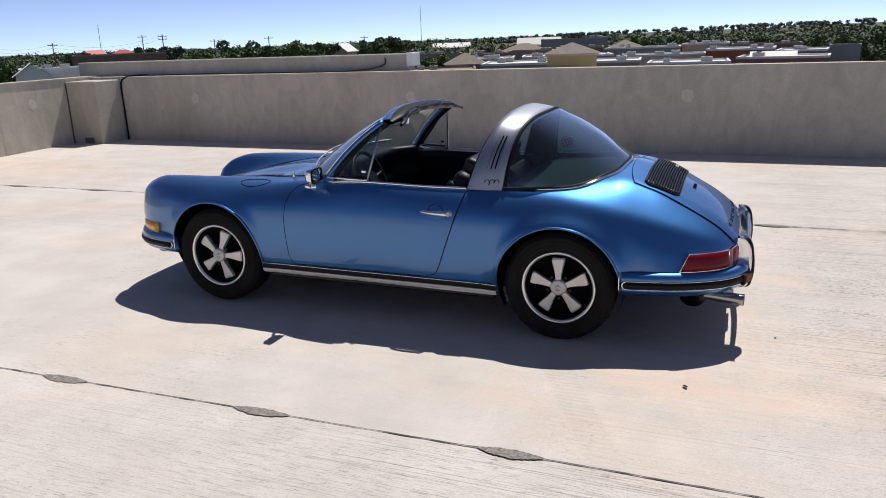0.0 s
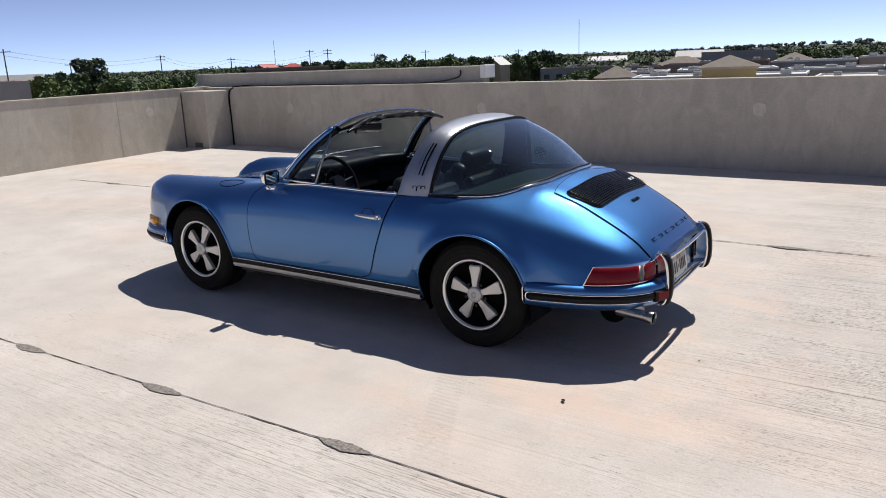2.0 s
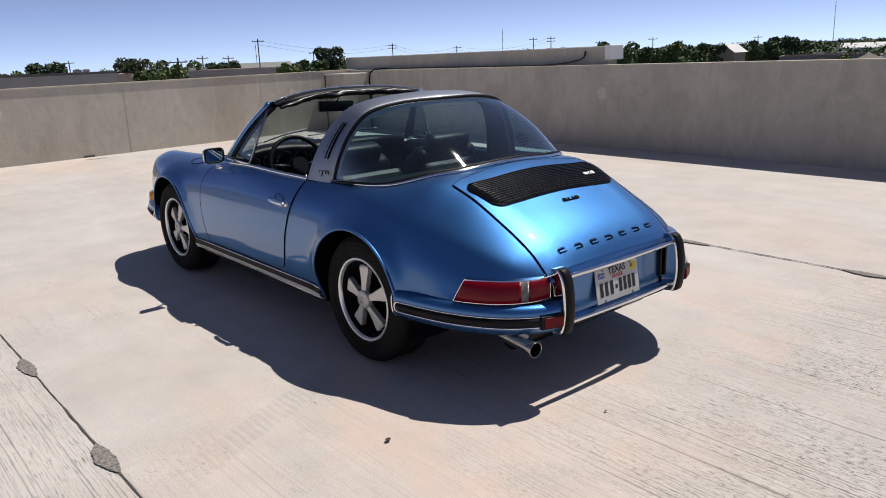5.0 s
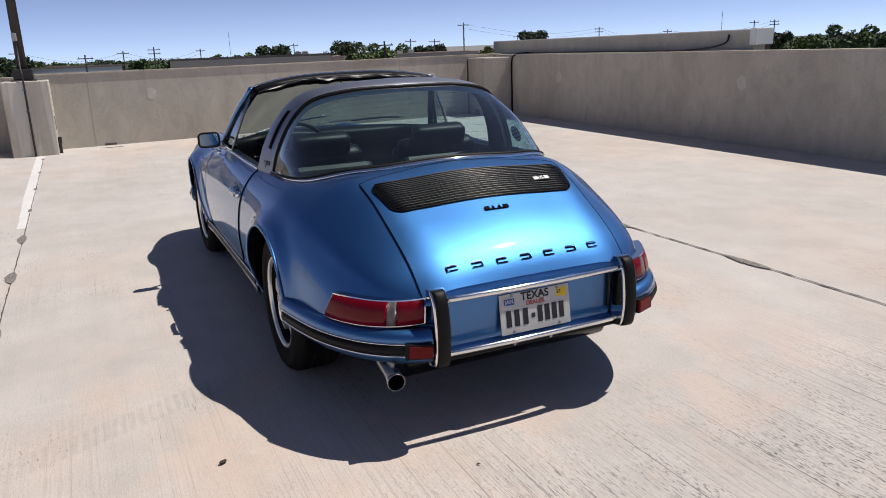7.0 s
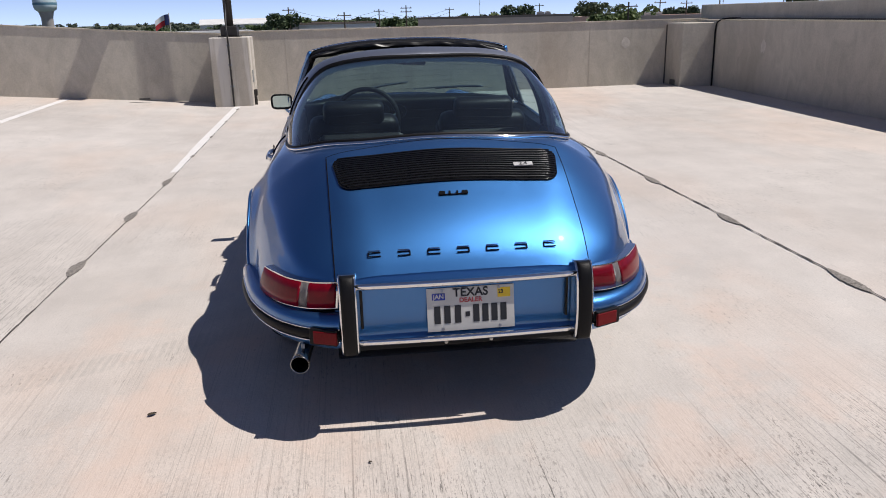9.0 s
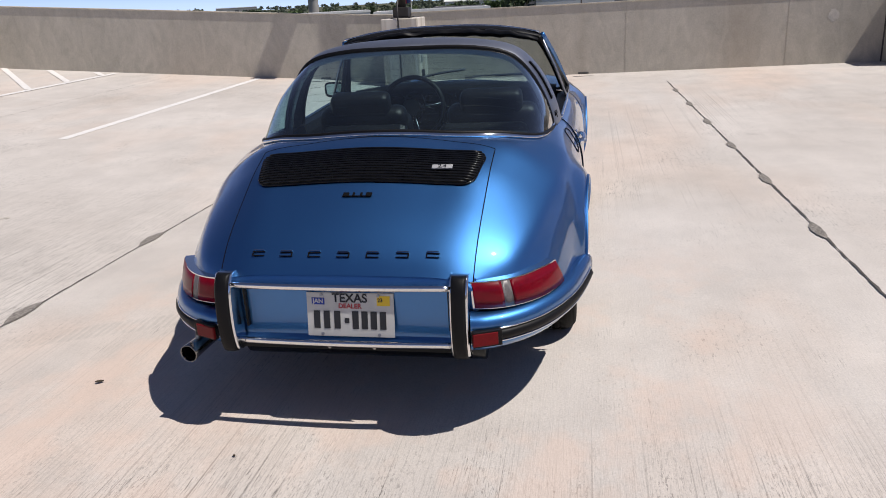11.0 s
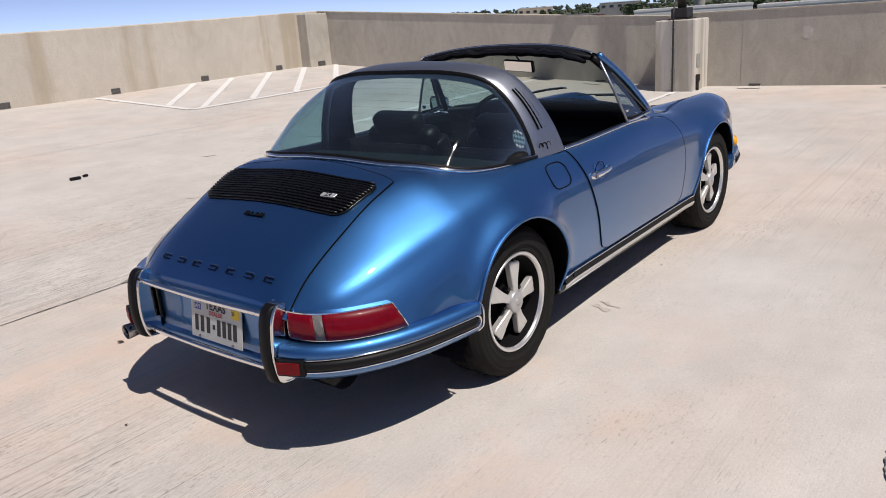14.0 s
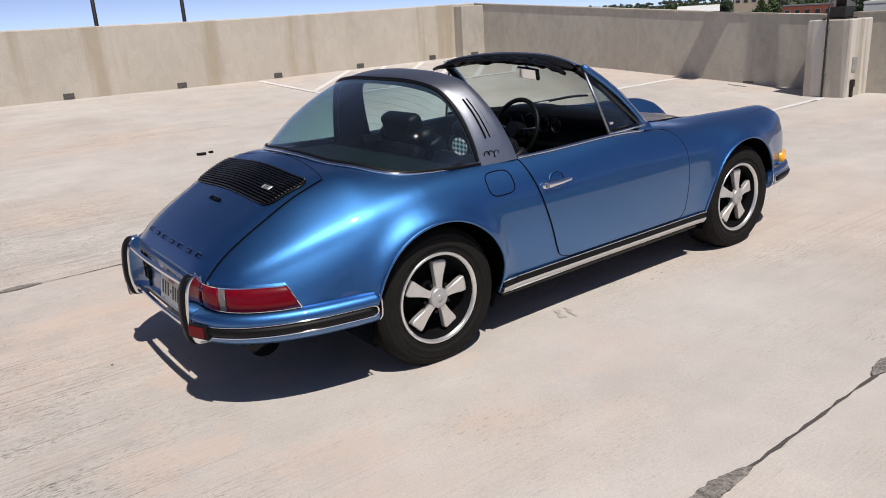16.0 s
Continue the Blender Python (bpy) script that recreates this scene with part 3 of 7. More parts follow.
def section(x):
    """Half of the body's cross section at x: points from the bottom edge to the middle line, and where the shoulder is."""
    key = round(x, 5)
    if key not in _cache:
        g = {k: f(x) for k, f in F.items()}
        c = [(g["yA"], 0.20), (g["yB"], 0.38), (g["yC"], g["zC"]), (g["yD"], g["zD"]), (g["yE"], g["zE"]), (g["yF"], g["zF"]), (g["yG"], g["zG"]), (0.0, g["zH"])]
        ext = [(c[0][0] - 0.04, 0.05)] + c + [(-g["yG"], g["zG"])]
        out = []
        for i in range(1, 8):
            p = [Vector(q) for q in ext[i - 1:i + 3]]
            for s in range(12):
                t = s / 12
                out.append(0.5 * ((2 * p[1]) + (p[2] - p[0]) * t + (2 * p[0] - 5 * p[1] + 4 * p[2] - p[3]) * t * t + (3 * p[1] - p[0] - 3 * p[2] + p[3]) * t ** 3))
        out.append(Vector(c[-1]))
        _cache[key] = np.array([(v.x + (flare(x, v.y) if k <= SHOULDER else 0.0), v.y) for k, v in enumerate(out)])
    return _cache[key]


SHOULDER = 48      # index of the shoulder in a section


def side_y(x, z):
    s = section(x)[:SHOULDER + 1]
    return float(np.interp(z, s[:, 1], s[:, 0]))


def top_z(x, y):
    s = section(x)[24:][::-1]
    return float(np.interp(abs(y), s[:, 0], s[:, 1]))


def bottom_z(x):
    """The lower edge of the body side: sills, wheel arches, and behind the bumpers."""
    z = 0.25
    if x < -2.271:
        z = 0.40
    if x > 0.0:
        z = 0.39 if x < 0.885 else 0.525
    for cx, cz, r in ARCH:
        if abs(x - cx) < r:
            z = max(z, cz + math.sqrt(r * r - (x - cx) ** 2))
    return z


COWL = curve_fn((0.0, 0.25, 0.45, 0.58, 0.68), (-1.80, -1.755, -1.66, -1.56, -1.44))            # windscreen base: x for y
GLASS_BASE = curve_fn((0.0, 0.30, 0.48, 0.58, 0.62, 0.645, 0.655), (0.275, 0.245, 0.175, 0.085, 0.0, -0.15, -0.345))  # rear glass base


def top_end(x, s):
    """How far (index) the roofless top surface reaches from the shoulder at x."""
    ys = s[SHOULDER:, 0]
    ok = []
    for k, y in enumerate(ys):
        if x <= COWL(min(y, 0.68)) or x >= GLASS_BASE(min(y, 0.655)):
            ok.append(k)
        else:
            break
    return ok


def build_body_shell(car):
    xs = set(float(v) for v in np.linspace(-3.045, 0.922, 120))
    for cx, cz, r in ARCH:
        for k in range(41):
            xs.add(cx + (r - 1e-4) * math.cos(math.pi * k / 40))
        xs.add(cx - r - 1e-3)
        xs.add(cx + r + 1e-3)
    xs = sorted(xs)
    bm = bmesh.new()
    NS, NT = 22, 20
    for sgn in (1, -1):
        rows = []
        for x in xs:
            s = section(x)
            zb = bottom_z(x)
            side = s[:SHOULDER + 1]
            # side: from the lower edge up to the shoulder
            zi = np.interp(zb, side[:, 1], np.arange(SHOULDER + 1))
            idx = np.linspace(zi, SHOULDER, NS)
            pts = [(np.interp(i, np.arange(len(s)), s[:, 0]), np.interp(i, np.arange(len(s)), s[:, 1])) for i in idx]
            # top: from the shoulder to the middle, or to the edge of the glass
            ok = top_end(x, s)
            end = SHOULDER + (len(ok) - 1 if ok else 0)
            if 0 < end - SHOULDER < 36:
                a, b = s[end], s[end + 1]
                lo, hi = 0.0, 1.0
                for _ in range(12):
                    mid = (lo + hi) / 2
                    y = a[0] + (b[0] - a[0]) * mid
                    if x <= COWL(min(y, 0.68)) or x >= GLASS_BASE(min(y, 0.655)):
                        lo = mid
                    else:
                        hi = mid
                end += lo
            idx = np.linspace(SHOULDER, end, NT)[1:]
            pts += [(np.interp(i, np.arange(len(s)), s[:, 0]), np.interp(i, np.arange(len(s)), s[:, 1])) for i in idx]
            rows.append([(x, sgn * p[0], p[1]) for p in pts])
        grid_bm(rows, bm)
    bmesh.ops.remove_doubles(bm, verts=bm.verts, dist=0.0004)
    # close nose and tail
    for xe in (-3.045, 0.922):
        ed = [e for e in bm.edges if e.is_boundary and all(abs(v.co.x - xe) < 1e-4 for v in e.verts)]
        bmesh.ops.contextual_create(bm, geom=ed)
    bmesh.ops.recalc_face_normals(bm, faces=bm.faces)
    ob = part("body", bm, M_PAINT, car, "metallic blue painted bodywork", smooth=True)
    return ob


def ribbon(pts, r=0.0035):
    return tube_bm(pts, r, 6)


def door_front(z):
    return float(np.interp(z, (0.31, 0.33, 0.36, 0.60, 0.70, 0.76, 0.80, 0.825, 0.845), (-1.675, -1.70, -1.712, -1.722, -1.715, -1.69, -1.65, -1.60, -1.53)))


def door_rear(z):
    return float(np.interp(z, (0.31, 0.322, 0.345, 0.40, 0.60, 0.845), (-0.795, -0.745, -0.718, -0.693, -0.622, -0.545)))


def build_door(car, sgn):
    zs = [0.31 + (0.835 - 0.31) * k / 30 for k in range(31)]
    rows = []
    for z in zs:
        a, b = door_front(z), door_rear(z)
        row = []
        for k in range(25):
            x = a + (b - a) * k / 24
            zz = min(z, F["zE"](x) - 0.001)
            row.append((x, sgn * (side_y(x, zz) + 0.004), zz))
        rows.append(row)
    bm = grid_bm(rows)
    bmesh.ops.recalc_face_normals(bm, faces=bm.faces)
    door = part("door", bm, M_PAINT, car, "closed blue door", smooth=True)
    path = [rows[k][0] for k in range(30, -1, -1)] + rows[0][1:-1] + [rows[k][-1] for k in range(31)]
    path = [(p[0], p[1] - sgn * 0.0010, p[2]) for p in path]
    part("shut_line", ribbon(path, 0.0024), M_DARK, door)
    # handle: tapered chrome grip over a round scoop, with its lock button at the rear end
    hx, z = -0.715, 0.706
    rows = []
    for r, dep in ((0.0, -0.004), (0.02, -0.001), (0.036, 0.004), (0.044, 0.0055), (0.047, 0.003)):
        rows.append([(hx + r * math.cos(t), sgn * (side_y(hx + r * math.cos(t), z + 0.002 + 0.85 * r * math.sin(t)) + dep), z + 0.002 + 0.85 * r * math.sin(t)) for t in np.linspace(0, 2 * math.pi, 29)])
    part("handle_scoop", grid_bm(rows), M_PAINT, door, smooth=True)
    rim = [(hx + 0.045 * math.cos(t), sgn * (side_y(hx, z) + 0.0035), z + 0.002 + 0.039 * math.sin(t)) for t in np.linspace(0, 2 * math.pi, 33)[:-1]]
    part("scoop_edge", tube_bm(rim, 0.0018, 5, closed=True), M_DARK, door, smooth=True)
    rows = []
    for x, hh, out in ((-0.803, 0.004, 0.016), (-0.798, 0.009, 0.026), (-0.775, 0.0115, 0.036), (-0.73, 0.013, 0.041), (-0.68, 0.0145, 0.041), (-0.645, 0.0165, 0.038), (-0.625, 0.0175, 0.034), (-0.610, 0.014, 0.028), (-0.605, 0.006, 0.020)):
        y0 = side_y(x, z)
        zc = z - 0.006 * (x + 0.803) / 0.2
        rows.append([(x, sgn * (y0 + out - 0.012 + 0.012 * math.cos(t)), zc + hh * math.sin(t)) for t in np.linspace(0, 2 * math.pi, 17)])
    bm = grid_bm(rows)
    bmesh.ops.holes_fill(bm, edges=[e for e in bm.edges if e.is_boundary], sides=0)
    bmesh.ops.recalc_face_normals(bm, faces=bm.faces)
    part("door_handle", bm, M_CHROME, door, "chrome door handle", smooth=True)
    y = side_y(-0.627, z)
    for x in (-0.792, -0.627):
        part("handle_foot", cyl_bm((x, sgn * (side_y(x, z) - 0.004), z - 0.003), (x, sgn * (side_y(x, z) + 0.022), z - 0.003), 0.012, 0.009, 12), M_CHROME, door, smooth=True)
    part("lock", cyl_bm((-0.627, sgn * (y + 0.02), z - 0.0055), (-0.627, sgn * (y + 0.0385), z - 0.0055), 0.012, 0.011, 16), M_STEEL, door, "steel lock button", smooth=False)
    # bright strip along the window sill, and the dark inner card
    strip = [(x, sgn * (F["yE"](x) + 0.006), F["zE"](x) + 0.006) for x in np.linspace(-1.44, -0.555, 24)]
    part("sill_strip", tube_bm(strip, 0.008, 8), M_CHROME, door, "chrome window sill strip", smooth=True)
    rows = [[(x, sgn * yy, zz) for yy, zz in ((F["yE"](x) - 0.004, F["zE"](x) + 0.004), (F["yE"](x) - 0.05, F["zE"](x)), (F["yE"](x) - 0.065, F["zE"](x) - 0.04), (F["yE"](x) - 0.06, 0.30))] for x in np.linspace(-1.55, -0.5, 14)]
    part("door_card", grid_bm(rows), M_VINYL, door, "black vinyl door card")
    return door


def build_arch_trim(car, body, cx, cz, r, sgn):
    t0, t1 = (15, 192) if cx > -1 else (-12, 168)   # the lip stops at the bumper
    pts = []
    for k in range(49):
        t = math.radians(t0 + (t1 - t0) * k / 48)
        x, z = cx + r * math.cos(t), cz + r * math.sin(t)
        pts.append((x, sgn * (side_y(x, z) + 0.002), z))
    part("arch_trim", tube_bm(pts, 0.007, 8), M_PAINT, body, "rolled wheel arch lip", smooth=True)
    rows = []
    for k in range(33):
        t = math.radians(-25 + 230 * k / 32)
        rows.append([(cx + (r - 0.002) * math.cos(t), sgn * y, cz + (r - 0.002) * math.sin(t)) for y in (side_y(cx + r * math.cos(t), max(0.21, cz + r * math.sin(t))) - 0.004, 0.60, 0.42)])
    bm = grid_bm(rows)
    part("arch_liner", bm, M_BLACK, body, "black wheel arch liner")


def sweep(path, profile, bm=None):
    """A profile of (outward, z) carried along a plan path of (x, y), kept upright."""
    n = len(path)
    rows = []
    for i, (x, y) in enumerate(path):
        a, b = path[max(i - 1, 0)], path[min(i + 1, n - 1)]
        d = Vector((b[0] - a[0], b[1] - a[1])).normalized()
        nx, ny = d.y, -d.x
        rows.append([(x + nx * o, y + ny * o, z) for o, z in profile])
    return grid_bm(rows, bm)


def plan_path(pts, per=8):
    return [(p.x, p.y) for p in spline([(x, y, 0) for x, y in pts], per)]


REAR_PLAN = [(0.345, 0.785), (0.45, 0.768), (0.60, 0.733), (0.72, 0.685), (0.82, 0.622), (0.89, 0.548), (0.93, 0.475), (0.94, 0.43)]
FRONT_PLAN = [(-2.605, 0.757), (-2.72, 0.742), (-2.865, 0.70), (-2.985, 0.61), (-3.06, 0.48), (-3.095, 0.30), (-3.11, 0.0)]


def mirrored(path, sgn):
    return [(x, y * sgn) for x, y in path]


def solid_sweep(path, profile, sgn, flip=False):
    """A closed sweep with ends, outward to the side of sgn."""
    o = -1 if flip else 1
    prof = [(p[0] * o * sgn, p[1]) for p in profile]
    bm = sweep(mirrored(path, sgn), prof + [prof[0]])
    bmesh.ops.remove_doubles(bm, verts=bm.verts, dist=1e-5)
    ed = [e for e in bm.edges if e.is_boundary]
    if ed:
        bmesh.ops.holes_fill(bm, edges=ed, sides=60)
    bmesh.ops.recalc_face_normals(bm, faces=bm.faces)
    return bm


BUMP_PROFILE = [(-0.03, 0.452), (0.012, 0.45), (0.030, 0.438), (0.036, 0.42), (0.036, 0.405), (0.024, 0.40), (0.024, 0.372), (0.034, 0.367), (0.031, 0.354), (0.012, 0.331), (-0.018, 0.313), (-0.05, 0.302), (-0.085, 0.297), (-0.09, 0.40)]


def bumper(car, plan, name, rear):
    dz = 0.0 if rear else -0.022
    prof_b = [(o, z + dz) for o, z in BUMP_PROFILE]
    path_cut = 0
    if not rear:
        prof_b = [(o * 0.5 if o > 0 else o, z) for o, z in prof_b]
        prof_b[9:13] = [(0.004, 0.318), (-0.025, 0.300), (-0.070, 0.290), (-0.10, 0.284)]
    inn = 0.0 if rear else -0.017
    for sgn in (1, -1):
        path = plan_path(plan)[path_cut:]
        flip = rear
        ob = part(name, solid_sweep(path, prof_b, sgn, flip), M_PAINT, car, "blue bumper wing with a black rubber strip", smooth=True)
        strip = [(o + inn, z + dz) for o, z in ((0.022, 0.404), (0.042, 0.401), (0.048, 0.386), (0.042, 0.371), (0.022, 0.368))]
        part("rubber_strip", solid_sweep(path[3:] if rear else path[3:], strip, sgn, flip), M_RUBBER, ob, "black rubber bumper strip", smooth=True)
        for zz in (0.408 + dz, 0.364 + dz):
            tr = [(0.03 + inn, zz + 0.0035), (0.040 + inn, zz + 0.002), (0.040 + inn, zz - 0.002), (0.03 + inn, zz - 0.0035)]
            part("chrome_bead", solid_sweep(path[3:], tr, sgn, flip), M_CHROME, ob, "chrome bead", smooth=True)
        a, b = path[3], path[4]
        d = Vector((b[0] - a[0], b[1] - a[1])).normalized()
        nx, ny = (-d.y, d.x) if rear else (d.y, -d.x)
        ring = [(a[0] + nx * (0.037 + inn) - d.x * 0.024 * math.cos(t), sgn * (a[1] + ny * (0.037 + inn) - d.y * 0.024 * math.cos(t)), 0.386 + dz + 0.022 * math.sin(t)) for t in np.linspace(-math.pi / 2, math.pi / 2, 13)]
        part("bead_end", tube_bm(ring, 0.0045, 6), M_CHROME, ob, "chrome bead end", smooth=True)
        cap = [[(a[0] + nx * (0.030 + inn + 0.012 * (1 - f * f)) - d.x * 0.022 * f * math.cos(t), sgn * (a[1] + ny * (0.030 + inn + 0.012 * (1 - f * f)) - d.y * 0.022 * f * math.cos(t)), 0.386 + dz + 0.019 * f * math.sin(t)) for t in np.linspace(-math.pi / 2, math.pi / 2, 13)] for f in (0.0, 0.5, 0.85, 1.0)]
        part("strip_end", grid_bm(cap), M_RUBBER, ob, "rounded rubber strip end", smooth=True)
        x, y = path[0]
        ex = -0.006 if rear else 0.006
        part("end_trim", tube_bm(spline([(x + ex, sgn * (y + o + inn), z + dz) for o, z in ((0.022, 0.448), (0.034, 0.43), (0.037, 0.405), (0.034, 0.365), (0.028, 0.35), (0.010, 0.331))], 5), 0.0036, 8), M_CHROME, ob, "chrome end trim", smooth=True)


def tail_light(car, sgn):
    path = plan_path([(0.632, 0.718), (0.70, 0.696), (0.78, 0.654), (0.84, 0.604), (0.882, 0.548), (0.904, 0.495), (0.914, 0.438)], 6)
    n = len(path)

    def lens(i0, i1, grow, out):
        rows = []
        for i in range(i0, i1 + 1):
            f = i / (n - 1)
            x, y = path[i]
            a, b = path[max(i - 1, 0)], path[min(i + 1, n - 1)]
            d = Vector((b[0] - a[0], b[1] - a[1])).normalized()
            nx, ny = -d.y, d.x
            zl, zh = 0.455 + 0.010 * f - grow, 0.543 + 0.006 * f + grow
            row = []
            for o, z in ((-0.03, zl), (out * 0.9, zl), (out + 0.003, (zl * 2 + zh) / 3), (out + 0.002, (zl + 2 * zh) / 3), (out * 0.85, zh), (-0.03, zh)):
                k = (z - zl) / (zh - zl)
                px = x + nx * o - 0.008 * k + 0.050 * k * max(0.0, 1 - 3.2 * f) ** 1.2
                py = y + ny * o - 0.028 * k * (1 - 0.7 * f)
                row.append((px, sgn * py, z))
            rows.append(row)
        bm = grid_bm(rows)
        bmesh.ops.holes_fill(bm, edges=[e for e in bm.edges if e.is_boundary], sides=0)
        bmesh.ops.recalc_face_normals(bm, faces=bm.faces)
        return bm
    rim = part("tail_light", lens(0, n - 1, 0.0040, 0.0060), M_CHROME, car, "chrome rimmed tail light cluster", smooth=False)
    part("red_lens", lens(1, int(n * 0.60), 0.0, 0.0105), M_RED, rim, "red outer lens", smooth=True)
    part("reversing_lens", lens(int(n * 0.60), int(n * 0.60) + 3, 0.0, 0.0098), M_CLEAR, rim, "clear reversing lens", smooth=True)
    part("red_lens", lens(int(n * 0.60) + 3, n - 2, 0.0, 0.0105), M_RED, rim, "red inner lens", smooth=True)


def wheel(car, cx, sgn, front):
    """Five-spoke forged wheel: tyre with tread grooves, polished lip, black bowl, petals, cap and nuts."""
    cz = 0.312
    yo = 0.742
    c = (cx, sgn * yo, cz)
    w = tagged(new("wheel", None), "")
    w.parent = car
    T = [(0.205, -0.015), (0.2105, 0.004), (0.2125, 0.0085), (0.2155, 0.0085), (0.217, 0.0068), (0.235, 0.0145), (0.2375, 0.0175), (0.241, 0.0175), (0.243, 0.0162), (0.262, 0.0195), (0.272, 0.0185), (0.274, 0.0165), (0.277, 0.0165), (0.279, 0.0178), (0.288, 0.0135), (0.2945, 0.0075), (0.2955, 0.0045), (0.2985, 0.0035), (0.3025, -0.0015), (0.3085, -0.0105), (0.3115, -0.0165)]
    tread = []
    o = -0.018
    for k in range(5):
        tread += [(0.3125, o), (0.3135, o - 0.024), (0.305, o - 0.0255), (0.305, o - 0.031)]
        o -= 0.032
    tail = [(0.309, -0.178), (0.30, -0.188), (0.27, -0.20), (0.23, -0.195), (0.205, -0.175)]
    bm = lathe_bm(T + tread + tail, c, sgn, 72)
    bmesh.ops.recalc_face_normals(bm, faces=bm.faces)
    tyre = part("tyre", bm, M_TYRE, w, "black road tyre with grooved tread", smooth=True)
    # shoulder sipes and angled tread blocks, raised a little over the ribs
    sip = bmesh.new()
    for k in range(72):
        a = 2 * math.pi * (k + 0.5 * (k % 2)) / 72
        for o0, o1, da in ((-0.020, -0.046, 0.035), (-0.150, -0.176, -0.035), (-0.054, -0.076, -0.03), (-0.118, -0.140, 0.03)):
            q = []
            for o, e in ((o0, 0.0), (o1, da), (o1, da + 0.052), (o0, 0.052)):
                rr = 0.3155 if o not in (-0.020, -0.176) else 0.3128
                q.append(sip.verts.new((c[0] + rr * math.cos(a + e), c[1] + sgn * o, c[2] + rr * math.sin(a + e))))
            sip.faces.new(q)
    bmesh.ops.recalc_face_normals(sip, faces=sip.faces)
    tagged(part("tread", sip, M_TYRE, tyre), "rubber tread blocks", kind="stuff")
    lip = lathe_bm([(0.206, -0.02), (0.2078, 0.006), (0.204, 0.010), (0.196, 0.007), (0.191, 0.001), (0.189, -0.02)], c, sgn, 72)
    bmesh.ops.recalc_face_normals(lip, faces=lip.faces)
    part("lip", lip, M_LIP, w, "polished wheel lip", smooth=True)
    bowl = lathe_bm([(0.190, -0.006), (0.181, -0.014), (0.172, -0.050), (0.15, -0.085), (0.09, -0.075), (0.05, -0.035), (0.0005, -0.03)], c, sgn, 48)
    bmesh.ops.recalc_face_normals(bowl, faces=bowl.faces)
    part("bowl", bowl, M_DARK, w, "black wheel centre", smooth=True)
    ph = {(True, -1): 0.314, (False, -1): -0.05, (True, 1): 0.06, (False, 1): 0.18}[(front, sgn)]
    for k in range(5):
        a = math.pi / 2 + ph * sgn + k * 2 * math.pi / 5
        rad, tan = Vector((math.cos(a), 0, math.sin(a))), Vector((-math.sin(a), 0, math.cos(a)))
        rows = []
        for r, hw, d in ((0.040, 0.016, -0.004), (0.060, 0.0175, -0.006), (0.085, 0.0215, -0.010), (0.115, 0.0285, -0.013), (0.142, 0.0355, -0.015), (0.156, 0.0365, -0.016), (0.163, 0.034, -0.019), (0.166, 0.026, -0.024)):
            row = []
            for q, dd in ((-1, -0.026), (-0.97, -0.004), (-0.86, 0.0), (0, 0.0008), (0.86, 0.0), (0.97, -0.004), (1, -0.026)):
                row.append(Vector(c) + rad * r + tan * hw * q + Vector((0, sgn * (d + dd), 0)))
            rows.append(row)
        bm = grid_bm(rows)
        bmesh.ops.holes_fill(bm, edges=[e for e in bm.edges if e.is_boundary], sides=0)
        bmesh.ops.recalc_face_normals(bm, faces=bm.faces)
        part("spoke", bm, M_ALU, w, "silver petal spoke", smooth=False)
        b = a + math.pi / 5
        q = Vector(c) + Vector((math.cos(b), 0, math.sin(b))) * 0.066
        part("wheel_nut", cyl_bm(q + Vector((0, sgn * -0.04, 0)), q + Vector((0, sgn * -0.012, 0)), 0.0105, 0.0095, 6), M_BLACK, w)
    cap = lathe_bm([(0.047, -0.02), (0.046, 0.000), (0.042, 0.005), (0.036, 0.0065), (0.020, 0.008), (0.0005, 0.0085)], c, sgn, 32)
    bmesh.ops.recalc_face_normals(cap, faces=cap.faces)
    part("centre_cap", cap, M_CAP, w, "grey metal centre cap", smooth=True)
    part("cap_emblem", lathe_bm([(0.0175, 0.0075), (0.0165, 0.0098), (0.0005, 0.0102)], c, sgn, 20), M_CAP, w, "small round cap emblem", smooth=True)
    return w


# ---- the car: windscreen, roll bar, rear glass ----
def hoop(s):
    """Half profile of the roll bar: (front x, rear x, y, z) for s from the base (0) to the middle (1)."""
    key = (0.0, 0.17, 0.36, 0.52, 0.62, 0.72, 0.84, 1.0)
    vals = [(-0.553, -0.345, 0.668, 0.826), (-0.523, -0.335, 0.643, 0.925), (-0.482, -0.318, 0.590, 1.045), (-0.448, -0.298, 0.530, 1.128), (-0.432, -0.283, 0.475, 1.172), (-0.420, -0.268, 0.390, 1.200), (-0.413, -0.256, 0.22, 1.222), (-0.410, -0.250, 0.0, 1.230)]
    return tuple(curve_fn(key, [v[i] for v in vals])(s) for i in range(4))


def full_hoop(n=44):
    out = []
    for k in range(n + 1):
        q = -1 + 2 * k / n
        a, b, y, z = hoop(1 - abs(q))
        out.append((a, b, math.copysign(y, q) if abs(q) > 1e-6 else 0.0, z))
    return out


